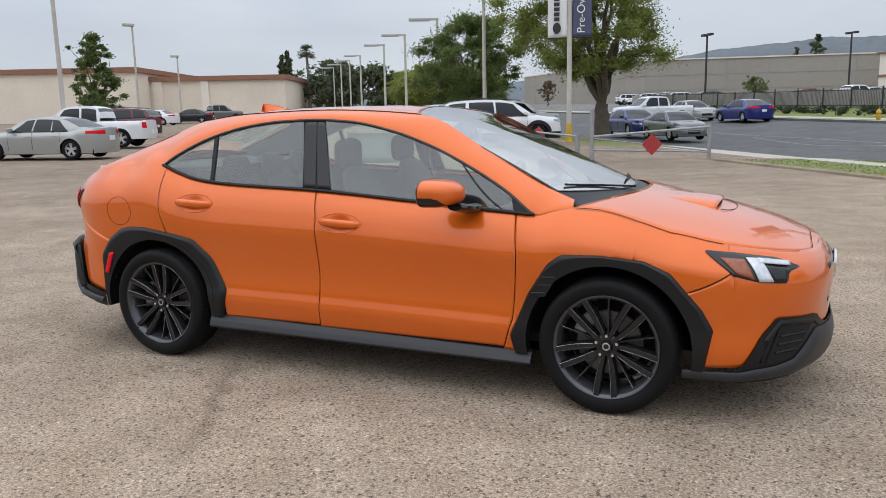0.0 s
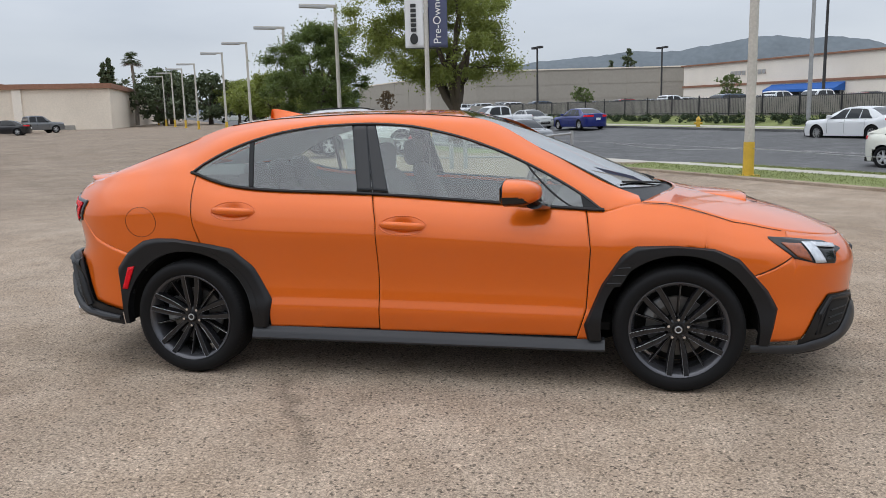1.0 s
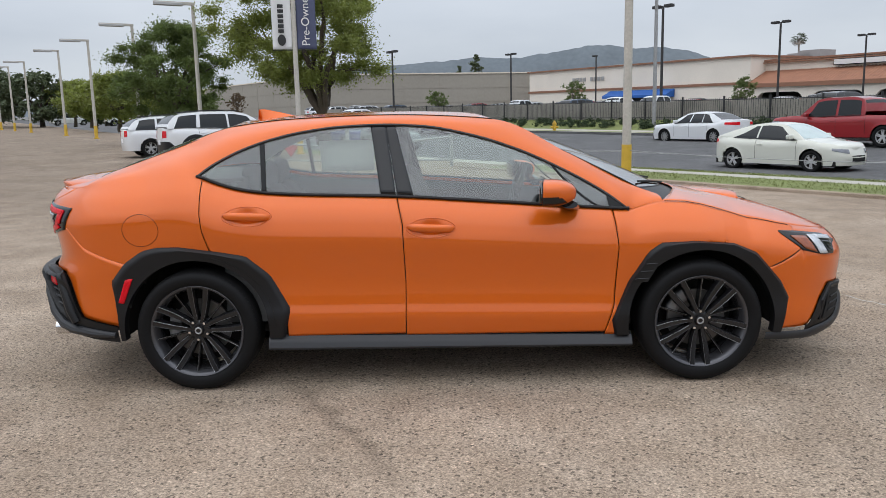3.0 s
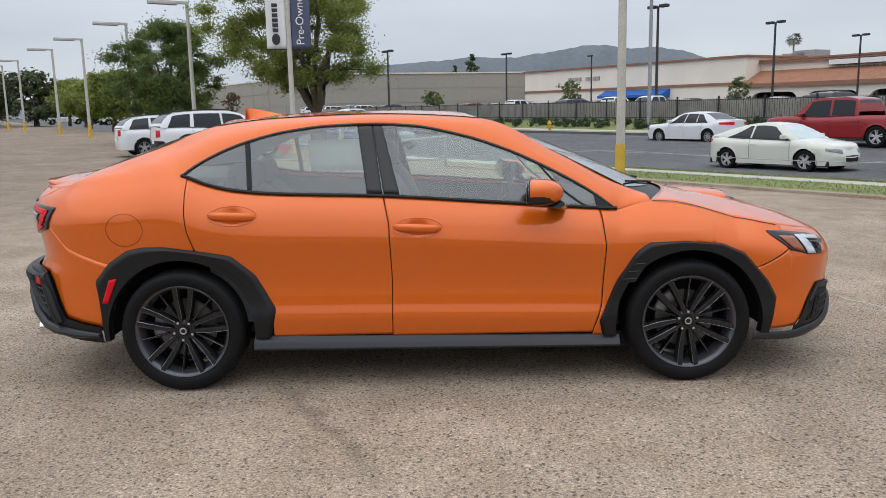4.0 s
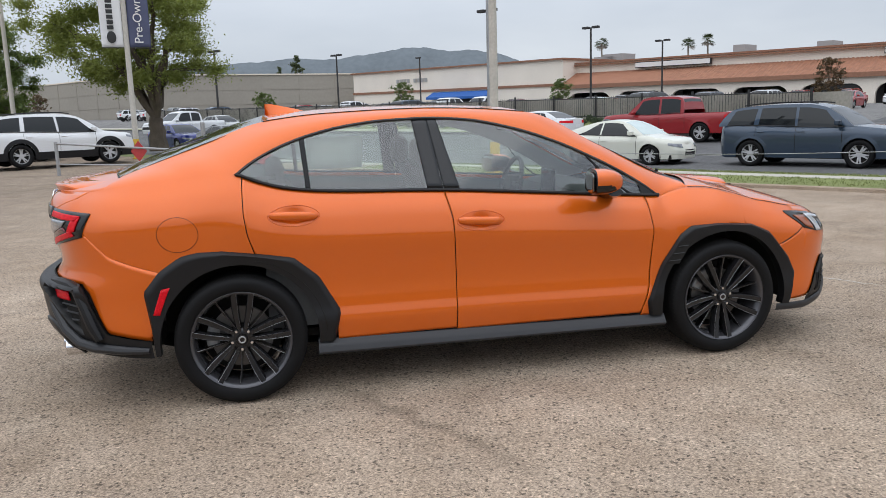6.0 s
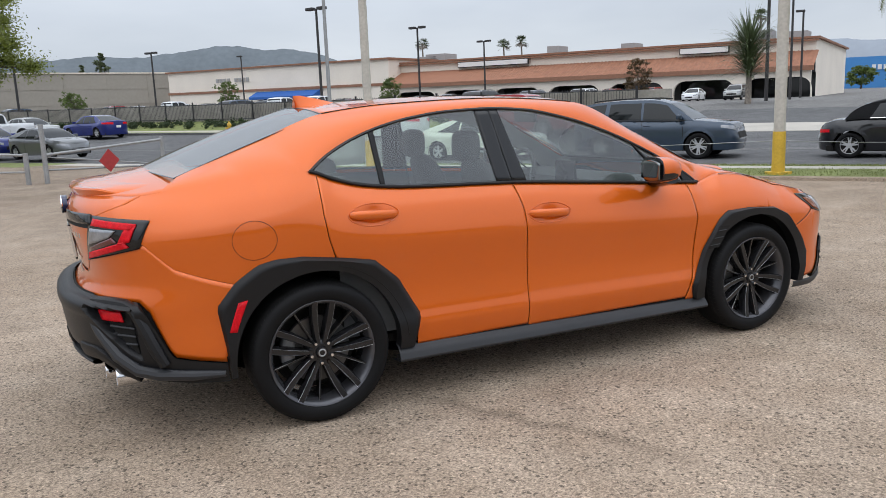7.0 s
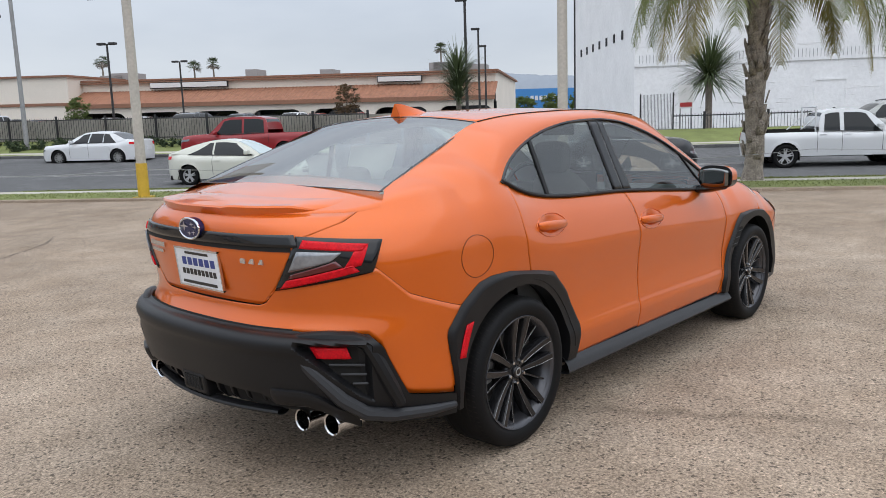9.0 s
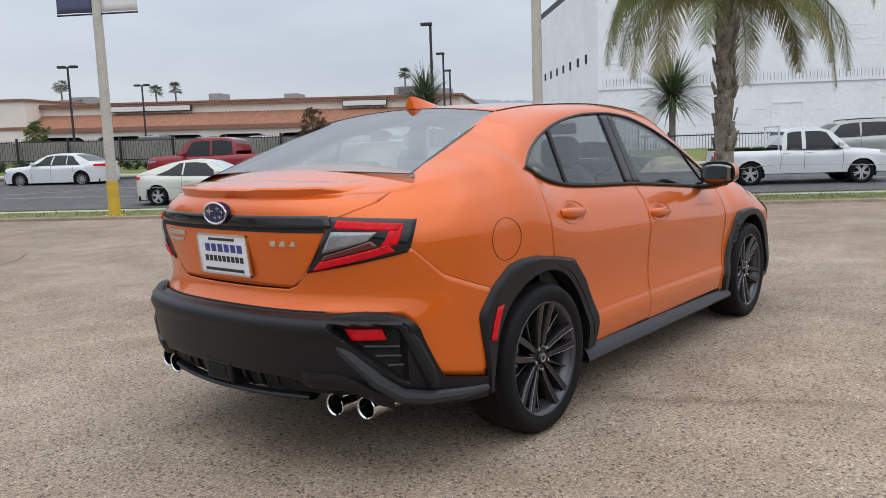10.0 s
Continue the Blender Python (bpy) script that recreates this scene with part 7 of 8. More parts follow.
# ---- cabin ----
def seat(x, y, half, rear=False):
    g = Geo()
    hh = 0.60 if not rear else 0.52

    def back(u, v):
        a = 2 * math.pi * u
        prof = math.sin(math.pi * min(0.995, max(0.02, v))) ** 0.22
        cx = x - 0.10 - 0.26 * v
        return Vector((cx + 0.075 * prof * math.cos(a), y + half * prof * (1 - 0.22 * v) * math.copysign(abs(math.sin(a)) ** 0.7, math.sin(a)), 0.52 + hh * v))
    g.grid(back, 20, 14)

    def cush(u, v):
        a = 2 * math.pi * u
        prof = math.sin(math.pi * min(0.995, max(0.02, v))) ** 0.3
        return Vector((x - 0.10 + 0.50 * v, y + half * prof * math.copysign(abs(math.sin(a)) ** 0.6, math.sin(a)), 0.50 + 0.08 * prof * math.cos(a)))
    g.grid(cush, 20, 10)
    hr = 0.115 if not rear else 0.11
    hz = 0.52 + hh + (0.07 if not rear else 0.05)

    def head(u, v):
        a, b = 2 * math.pi * u, math.pi * v
        sx, sy, sz = math.sin(b) * math.cos(a), math.sin(b) * math.sin(a), math.cos(b)
        return Vector((x - 0.40 + 0.055 * sx, y + hr * math.copysign(abs(sy) ** 0.55, sy), hz + 0.088 * math.copysign(abs(sz) ** 0.5, sz)))
    g.grid(head, 18, 12)
    return g


for y in (-0.36, 0.36):
    part("front_seat", seat(0.10, y, 0.25), "interior", car, "dark cloth seat with headrest", weld=0.001, edge=60)
for y in (-0.36, 0.0, 0.36):
    part("rear_seat", seat(-0.72, y, 0.20, True), "interior", car, "dark cloth rear seat", weld=0.001, edge=60)
part("dashboard", Geo().grid(lambda u, v: Vector((0.62 + 0.50 * u, (2 * v - 1) * 0.70, 0.90 + 0.05 * math.sin(math.pi * u) - (0.25 * (1 - u * 8) if u < 0.125 else 0))), 16, 12), "interior", car, "dark dashboard", solid=0.02)
part("touch_screen", Geo().box((0.60, -0.11, 0.78), (0.62, 0.11, 1.04)), "gloss_black", car, "upright black touch screen", smooth=False, bevel=0.008)
sw = [Vector((0.47 + 0.055 * math.sin(a), 0.36 + 0.185 * math.cos(a), 0.93 + 0.170 * math.sin(a))) for a in np.linspace(0, 2 * math.pi, 33)]
swg = Geo().tube(sw, 0.016, 8).box((0.46, 0.20, 0.915), (0.49, 0.52, 0.945)).box((0.45, 0.29, 0.87), (0.52, 0.43, 0.98))
part("steering_wheel", swg, "interior", car, "black steering wheel")
part("cabin_floor", Geo().box((-1.15, -0.74, 0.28), (1.0, 0.74, 0.32)), "gap", car, smooth=False)
part("parcel_shelf", Geo().box((-1.90, -0.60, 1.095), (-1.12, 0.60, 1.115)), "interior", car, smooth=False)
both("door_card", Geo().grid(lambda u, v: Vector((-1.2 + 2.1 * u, side_y(-1.2 + 2.1 * u, 0.8) + 0.09 + 0.05 * v, 0.35 + (car_top(-1.2 + 2.1 * u) - 0.37) * v)), 24, 4), "interior")
part("rear_bulkhead", Geo().box((-1.16, -0.70, 0.30), (-1.12, 0.70, 1.10)), "interior", car, smooth=False)
part("rear_mirror", Geo().box((0.30, -0.12, 1.295), (0.33, 0.12, 1.365)), "interior", car, "interior mirror", smooth=False, bevel=0.012)
both("belt_strap", Geo().tube([Vector((-0.28, -0.66, 1.30)), Vector((-0.20, -0.68, 0.90))], 0.02, 6, squash=0.2), "interior")
# paper sheet behind the far rear window
part("window_sticker", Geo().grid(lambda u, v: Vector((-0.89 + 0.38 * u, side_y(-0.7, 1.03) * -1 - 0.075 - 0.085 * v, 1.060 + 0.22 * v)), 3, 3), "paper", car, "printed white paper sheet inside the window", solid=0.001)


# ---- posts, lamps, fences, gate, signs ----
def lit_post(name, label, x, y, h, r, material, heads, base=0.0, yellow=0.0, yaw=0.0, r_top=None, group=""):
    """heads: 'arm' (one long flat arm), 'twin' (two dark boxes), 'single', or ''."""
    z0 = base
    ob = thing(name, label, "street lamp" if heads else "post", group, pose(x, y, z0, 0, 0, yaw))
    rt = r_top or r * 0.6
    part("pole", Geo().tube([(0, 0, 0), (0, 0, h * 0.5), (0, 0, h)], [r, (r + rt) / 2, rt], 12), material, ob)
    if yellow:
        part("yellow_base", Geo().tube([(0, 0, 0), (0, 0, yellow)], [r * 1.12, r * 1.10], 12), "yellow", ob, "chipped yellow painted base")
        part("base_plate", Geo().box((-r * 1.6, -r * 1.6, 0), (r * 1.6, r * 1.6, 0.05)), "yellow", ob, smooth=False)
    if heads == "arm":
        part("arm", Geo().box((-1.75, -0.09, h - 0.06), (0.08, 0.09, h + 0.06)), material, ob, smooth=False)
        part("lamp_head", Geo().box((-1.75, -0.13, h - 0.12), (-0.45, 0.13, h + 0.02)), "steel", ob, smooth=False, bevel=0.02)
    elif heads == "twin":
        part("arm", Geo().box((-0.5, -0.04, h - 0.05), (0.5, 0.04, h + 0.03)), material, ob, smooth=False)
        for s in (-1, 1):
            part("lamp_head", Geo().box((s * 0.62 - 0.38, -0.25, h - 0.10), (s * 0.62 + 0.38, 0.25, h + 0.14)), material, ob, smooth=False, bevel=0.04)
    elif heads == "single":
        part("lamp_head", Geo().box((-0.75, -0.22, h - 0.10), (0.15, 0.22, h + 0.12)), material, ob, smooth=False, bevel=0.04)
    return ob


for x, y in ((-11.7, 32.6), (-17.9, 41.0), (-24.6, 50.1), (-30.8, 58.5), (-40.3, 71.1), (-46.1, 78.8), (-51.9, 86.5), (-57.7, 94.2), (-63.5, 101.9)):
    lit_post("street_lamp", "pale lot lamp on a tall post with yellow base", x, y, 6.7, 0.11, "pole", "arm", lot_z(x, y), 0.9, 32.5, 0.08, "lot lamps")
for x, y, h in ((9.1, 104.7, 8.2), (-6.0, 86.3, 7.6), (18.1, 61.5, 9.0), (33.8, 75.7, 8.9), (50.0, 90.0, 8.6)):
    p = Vector((x, y, 0))
    lit_post("street_lamp", "dark bronze twin-headed car park lamp", x, y, h, 0.13, "pole_dark", "twin", far_z(p), 0, ROAD_YAW, 0.10, "shop lot lamps")
for s, d, h in ((-88, 84, 8.6), (-150, 90, 8.4), (-7.7, 56.7, 9.9), (-9.3, 79.7, 10.1), (-9.7, 90.2, 9.2), (-112, 108, 8.4)):
    p = street(s, d)
    lit_post("street_lamp", "dark bronze car park lamp", p.x, p.y, h, 0.13, "pole_dark", "single", far_z(p), 0, ROAD_YAW, 0.10, "shop lot lamps")
# lamps on the left lot
for x, y, h in ((-26.7, 20.5, 9.4), (-47.0, 45.5, 8.3), (-59.3, 64.2, 7.1)):
    lit_post("street_lamp", "pale grey lamp post on the lot", x, y, h, 0.11, "pole", "single", lot_z(x, y), 0, 60, 0.07)
GREY = street(-27.1, 31.2)
lit_post("utility_pole", "thin grey street pole behind the far kerb", GREY.x, GREY.y, 10.5, 0.12, "galv", "single", 0.6, 0, 32.5, 0.08)


def banner(ob, x0, x1, z0, z1, material, words=None):
    """A hanging cloth banner with a slight wave, beside its pole."""
    g = Geo().grid(lambda u, v: Vector((x0 + (x1 - x0) * u, 0.03 * math.sin(3 * u + 4 * v), z0 + (z1 - z0) * v)), 10, 16)
    b = part("banner", g, material, ob, solid=0.006)
    return b


def text_part(parent, words, size, m, material):
    cu = bpy.data.curves.new("lettering", "FONT")
    cu.body, cu.size, cu.align_x, cu.align_y, cu.extrude = words, size, "LEFT", "CENTER", 0.002
    tmp = bpy.data.objects.new("lettering", cu)
    scene.collection.objects.link(tmp)
    me = bpy.data.meshes.new_from_object(tmp.evaluated_get(bpy.context.evaluated_depsgraph_get()))
    bpy.data.objects.remove(tmp)
    me.materials.clear()
    me.materials.append(M[material])
    o = new("lettering", me)
    o.parent = parent
    o.matrix_basis = m
    return o


def banner_pole(x, y, yaw, h=7.2, z=0.0, r=0.105):
    ob = lit_post("banner_pole", "weathered pole with yellow base carrying two cloth banners", x, y, h, r, "pole", "", z, 0.75, yaw, r * 0.8)
    for side, mt in ((-1, "banner_white"), (1, "banner_blue")):
        x0, x1 = (-0.86, -0.10) if side < 0 else (0.10, 0.86)
        b = banner(ob, x0, x1, 4.15, 6.4, mt)
        part("banner_rod", Geo().tube([(0, 0, 4.12), (x0 if side < 0 else x1, 0, 4.12)], 0.018, 6), "iron", ob)
        if side < 0:
            for i in range(6):
                part("banner_bar", Geo().box((-0.62, -0.05, 4.78 + i * 0.19), (-0.40, -0.035, 4.92 + i * 0.19)), "plate_black", b, smooth=False)
            part("banner_emblem", Geo().lathe([(0.0, -0.05), (1.0, -0.045)], 20).moved(Matrix.Diagonal((0.16, 1, 0.22, 1))).moved(Matrix.Translation((-0.50, 0, 4.50))), "plate_black", b)
        else:
            text_part(b, "Pre-Owned", 0.44, Matrix.Translation((0.46, -0.06, 4.28)) @ Matrix.Rotation(radians(90), 4, "X") @ Matrix.Rotation(radians(90), 4, "Z"), "sign_white")
    return ob


banner_pole(-5.95, 26.9, 12, 7.4, 0.13)
banner_pole(4.1, 12.9, -57.5 + 180, 7.2, 0.0)
lit_post("lot_pole", "weathered pole with yellow base on the grass verge", 8.98, 5.58, 7.0, 0.100, "pole", "", 0.03, 0.75, 0, 0.09)


# swing gate with red warning boards
def gate():
    p0, p1 = Vector((-2.75, 16.9, 0)), Vector((0.15, 18.8, 0))
    ob = thing("swing_gate", "galvanised tube swing gate with red square warning boards", "gate")
    for p in (p0, p1):
        part("gate_post", Geo().tube([p, p + Vector((0, 0, 1.42 if p is p0 else 0.96))], 0.06 if p is p0 else 0.05, 10), "galv", ob)
    up = Vector((0, 0, 1))
    part("top_rail", Geo().tube([p0 + up * 0.68, p1 + up * 0.88], 0.035, 8), "galv", ob)
    part("low_rail", Geo().tube([p0 + up * 0.32, p1 + up * 0.18], 0.026, 8), "galv", ob)
    part("brace", Geo().tube([p0 + up * 0.64, p1 + up * 0.20], 0.018, 8), "galv", ob)
    d = (p1 - p0).normalized()
    c = p0.lerp(p1, 0.50) + up * 0.43 - Vector((-d.y, d.x, 0)) * 0.05
    v = [c + d * a + up * b + Vector((-d.y, d.x, 0)) * o for o in (0, 0.012) for a, b in ((0, -0.30), (0.30, 0), (0, 0.30), (-0.30, 0))]
    part("warning_board", Geo().add(v, [(0, 1, 2, 3), (7, 6, 5, 4), (0, 4, 5, 1), (1, 5, 6, 2), (2, 6, 7, 3), (3, 7, 4, 0)]), "red_sign", ob, "faded red square board", smooth=False)
    q0, q1 = Vector((-3.15, 16.9, 0)), Vector((-7.0, 19.5, 0))
    part("gate_post", Geo().tube([q0, q0 + up * 0.75], 0.06, 10), "galv", ob)
    ob2 = thing("swing_gate", "second leaf of the tube gate standing open", "gate")
    part("top_rail", Geo().tube([q0 + up * 0.70, q1 + up * 0.95], 0.03, 8), "galv", ob2)
    part("low_rail", Geo().tube([q0 + up * 0.30, q1 + up * 0.36], 0.022, 8), "galv", ob2)
    part("gate_post", Geo().tube([q1, q1 + up * 1.0], 0.05, 10), "galv", ob2)
    d = (q1 - q0).normalized()
    c = q0.lerp(q1, 0.36) + up * 0.70
    v = [c + d * a + up * b + Vector((d.y, -d.x, 0)) * o for o in (0, 0.012) for a, b in ((0, -0.28), (0.28, 0), (0, 0.28), (-0.28, 0))]
    part("warning_board", Geo().add(v, [(0, 1, 2, 3), (7, 6, 5, 4), (0, 4, 5, 1), (1, 5, 6, 2), (2, 6, 7, 3), (3, 7, 4, 0)]), "red_sign", ob2, "faded red square board", smooth=False)


gate()
# thin wire along the verge
wire = Geo()
for (a, b) in ((street(-14.0, 10.5), Vector((4.1, 12.9, 0))), (Vector((4.1, 12.9, 0)), Vector((8.98, 5.58, 0))), (Vector((8.98, 5.58, 0)), street(5.2, 12.4)), (street(5.2, 12.4), street(16, 12.0))):
    wire.tube([a.lerp(b, i / 8) + Vector((0, 0, 0.62 - 0.10 * math.sin(math.pi * i / 8))) for i in range(9)], 0.006, 4)
tagged(part("guard_cable", wire, "galv"), "thin sagging steel cable along the grass verge", "cable")


def hydrant(p):
    ob = thing("hydrant", "yellow fire hydrant by the far kerb", "hydrant", "", Matrix.Translation(p))
    part("barrel", Geo().lathe([(0.16, 0.0), (0.16, 0.05), (0.11, 0.07), (0.11, 0.55), (0.14, 0.57), (0.14, 0.62), (0.10, 0.72), (0.03, 0.78), (0.03, 0.83), (0.0, 0.83)], 16, "z"), "hydrant", ob)
    for a in ((0.24, 0, 0.42), (-0.24, 0, 0.42), (0, -0.22, 0.36)):
        part("outlet", Geo().tube([(0, 0, a[2]), a], 0.06, 10), "hydrant", ob)


hydrant(street(-33.0, 28.9, 0.35))


# iron fence on a low wall with a hedge before it
def fence(name, s0, s1, d, z_of, h, group):
    ob = thing(name, "black iron picket fence along the far pavement", "fence", group)
    L = s1 - s0
    rails = Geo()
    for f in (0.12, 0.92):
        n = max(2, int(L / 6))
        pts = [street(s0 + L * i / n, d, 0) for i in range(n + 1)]
        pts = [p + Vector((0, 0, z_of(p) + h * f)) for p in pts]
        part("rail", Geo().tube(pts, 0.028, 5), "iron", ob)
    pk = Geo()
    thin = Geo().box((-0.008, -0.008, 0), (0.008, 0.008, h)).mesh("picket", False)
    thick = Geo().box((-0.045, -0.045, 0), (0.045, 0.045, h * 1.08)).mesh("fence_post", False)
    for me in (thin, thick):
        me.materials.append(M["iron"])
    k, i = s1, 0
    while k >= s0:
        p = street(k, d)
        z = z_of(p)
        if i < 290:
            o = new("fence_post" if i % 20 == 0 else "picket", thick if i % 20 == 0 else thin)
            o.parent = ob
            o.matrix_basis = Matrix.Translation((p.x, p.y, z))
        else:
            r = 0.045 if i % 20 == 0 else 0.008
            pk.box((p.x - r, p.y - r, z), (p.x + r, p.y + r, z + h))
        k -= 0.14
        i += 1
    if pk.v:
        part("distant_fence", pk, "iron", ob, smooth=False)["kind"] = "stuff"
    return ob


def bank_z(p):
    return 0.72 + lift(p.y)


fence("fence", -72, -9.5, 32.6, bank_z, 1.2, "street fences")
fence("fence", 5.0, 40, 33.0, lambda p: 0.35, 1.1, "street fences")
structure("retaining_wall", (lambda g: [slab(g, s, s + 4.02, 32.9, 33.2, -0.5, 1.80 + lift(street(s + 2, 33).y)) for s in np.arange(-76, -11, 4.0)] and g)(Geo()), "block_wall", "low grey block wall behind the fence")
# mesh panel by the driveway
mp = thing("fence", "chain-link panel by the driveway", "fence", "street fences")
a_, b_ = street(3.6, 34.0), street(5.0, 33.0)
part("mesh", (lambda g: [g.tube([a_.lerp(b_, u) + Vector((0, 0, 0.3)), a_.lerp(b_, u) + Vector((0, 0, 2.4))], 0.010, 4) for u in np.linspace(0, 1, 24)] and g)(Geo()), "iron", mp, smooth=False)["kind"] = "stuff"
for u in (0, 1):
    part("post", Geo().tube([a_.lerp(b_, u), a_.lerp(b_, u) + Vector((0, 0, 2.45))], 0.04, 6), "iron", mp)
nb = thing("notice_board", "white and red notice on a board", "sign")
q = street(5.7, 34.0)
part("board", Geo().box((-0.32, -0.03, 1.7), (0.32, 0.03, 2.8), pose(q.x, q.y, 0, 0, 0, ROAD_YAW)), "sign_white", nb, smooth=False)
part("red_panel", Geo().box((-0.27, -0.05, 1.78), (0.27, -0.03, 1.98), pose(q.x, q.y, 0, 0, 0, ROAD_YAW)), "red_sign", nb, smooth=False)
for sx in (-0.25, 0.25):
    part("post", Geo().box((sx - 0.03, -0.02, 0.2), (sx + 0.03, 0.04, 1.7), pose(q.x, q.y, 0, 0, 0, ROAD_YAW)), "galv", nb, smooth=False)


# ---- trees, palms and shrubs ----
def leaf_cloud(rng, centres, count, size, flat=0.7):
    """Small leaf blades round clump centres, uneven and with gaps."""
    nr = np.random.default_rng(rng.randrange(1 << 30))

    def unit(a):
        return a / np.maximum(np.linalg.norm(a, axis=1, keepdims=True), 1e-9)
    cs = np.array([tuple(c) for c, r in centres])
    rs = np.array([r for c, r in centres])
    pick = nr.choice(len(centres), count, p=rs ** 2 / (rs ** 2).sum())
    d = unit(nr.normal(size=(count, 3))) * (1, 1, flat)
    p = cs[pick] + d * rs[pick, None] * np.abs(nr.normal(0.0, 0.48, (count, 1)) + 0.30)
    a = unit(nr.normal(size=(count, 3)) * (1, 1, 0.7) + (0, 0, -0.35))
    b = unit(np.cross(a, nr.normal(size=(count, 3))))
    h = (size * nr.uniform(0.6, 1.4, count))[:, None]
    v = np.stack([p - a * h, p + b * h * 0.40, p + a * h, p - b * h * 0.40], 1).reshape(-1, 3)
    g = Geo()
    g.v = v.tolist()
    g.f = np.arange(4 * count).reshape(-1, 4).tolist()
    return g


def limb(g, p, q, r0, r1, rng, n=5):
    pts = [p.lerp(q, i / n) + Vector((rng.uniform(-1, 1), rng.uniform(-1, 1), 0)) * (q - p).length * 0.04 * (0 < i < n) for i in range(n + 1)]
    g.tube(pts, [r0 + (r1 - r0) * i / n for i in range(n + 1)], 8)
    return pts[-1]


def tree(label, x, y, z, fork, height, spread, seed, leaf="leaf", count=9000, size=0.16, trunk_r=0.28, low=0.38, group="", lean=(0.0, 0.0), cone=0.0):
    """cone: how far the crown narrows towards its top."""
    rng = random.Random(seed)
    ob = thing("tree", label, "tree", group, Matrix.Translation((x, y, z)))
    g = Geo()
    top = limb(g, Vector((0, 0, 0)), Vector((rng.uniform(-0.2, 0.2), rng.uniform(-0.2, 0.2), fork)), trunk_r * 1.3, trunk_r * 0.85, rng)
    shift = Vector((lean[0], lean[1], 0))
    clumps = []
    mid_z, half_h = height * (low + 1) / 2, height * (1 - low) / 2
    count_limbs = 10
    for k in range(count_limbs):
        a = 2 * math.pi * k / count_limbs + rng.uniform(-0.3, 0.3)
        zz = mid_z + half_h * rng.uniform(-0.75, 0.7)
        rr = spread * rng.uniform(0.6, 0.9) * math.sqrt(max(0.1, 1 - ((zz - mid_z) / half_h) ** 2)) * (1 - cone * (zz - low * height) / (2 * half_h))
        e = Vector((rr * math.cos(a), rr * math.sin(a), zz)) + shift
        mid = limb(g, top, top.lerp(e, 0.45) + Vector((0, 0, 0.12 * height * (zz > fork))), trunk_r * 0.55, trunk_r * 0.28, rng, 4)
        limb(g, mid, e, trunk_r * 0.28, 0.03, rng, 4)
        for j in range(3):
            tip = e + Vector((rng.gauss(0, 0.15), rng.gauss(0, 0.15), rng.gauss(0, 0.12))) * spread
            limb(g, mid.lerp(e, 0.5), tip, trunk_r * 0.14, 0.015, rng, 3)
            clumps.append((tip, spread * rng.uniform(0.13, 0.26)))
    for j in range(110):
        a, q = rng.uniform(0, 2 * math.pi), rng.uniform(-0.97, 0.97)
        zz = mid_z + half_h * q
        rr = spread * rng.uniform(0.02, 1.0) ** 0.6 * math.sqrt(1 - q * q) * (1 - cone * (q + 1) / 2) * (1 + 0.16 * math.sin(3 * a + seed) + 0.10 * math.sin(5 * a - 2 * q + seed))
        clumps.append((Vector((rr * math.cos(a), rr * math.sin(a), zz)) + shift, spread * rng.uniform(0.10, 0.26) * (1 - 0.5 * cone)))
    part("trunk", g, "bark", ob, "brown branching trunk")
    part("crown", leaf_cloud(rng, clumps, count, size), leaf, ob, "leafy green crown with gaps", smooth=False)
    return ob


tree("spreading green shade tree by the lot gate", -5.9, 33.0, 0.2, 1.5, 9.0, 3.7, 11, "leaf", 130000, 0.066, 0.34, 0.30, "", (-0.7, -0.3))
tree("dense dark green tree on the lot's edge", -15.2, 39.5, 0.3, 1.3, 6.6, 3.0, 12, "leaf_dark", 95000, 0.070, 0.30, 0.17)
for i, (s, d, h, sp) in enumerate(((-74, 11, 5.2, 3.0), (-80, 13, 5.6, 3.2), (-88, 11, 5.0, 3.0), (-98, 12, 5.4, 3.4), (-66, 14, 5.0, 2.6), (-112, 12, 6.0, 3.6))):
    p = street(s, d)
    tree("round green tree far along the street", p.x, p.y, lot_z(p.x, p.y), 1.4, h, sp, 30 + i, "leaf", 12000, 0.16, 0.2, 0.25, "street trees")
for i, (x, y, h, sp) in enumerate(((-60, 98, 8, 5.0), (-54, 100, 7, 4.5), (-66, 110, 8, 5.0), (-47, 104, 6, 4.0))):
    tree("far dark tree beyond the lot", x, y, lot_z(x, y), 1.5, h, sp, 60 + i, "leaf_far", 7000, 0.28, 0.3, 0.10, "far trees")
tree("bushy tree before the low building", -40.4, 35.2, 0.42, 0.6, 6.6, 1.75, 80, "leaf_dark", 24000, 0.10, 0.13, 0.05, "", (0, 0), 0.25)
for i, (x, y, h, sp, lf) in enumerate(((15.2, 87.9, 3.9, 1.5, "leaf_dark"), (31.7, 79.4, 3.7, 1.5, "leaf_dark"), (45.7, 53.3, 4.3, 1.6, "leaf_rust"), (-0.9, 87.2, 3.0, 1.6, "leaf_dark"), (-30.7, 111.0, 4.0, 1.5, "leaf_rust"))):
    tree("small car park tree with thin crown", x, y, far_z(Vector((x, y, 0))), 1.2, h, sp, 90 + i, lf, 3000, 0.11, 0.08, 0.25, "car park trees", (0, 0), 0.35)


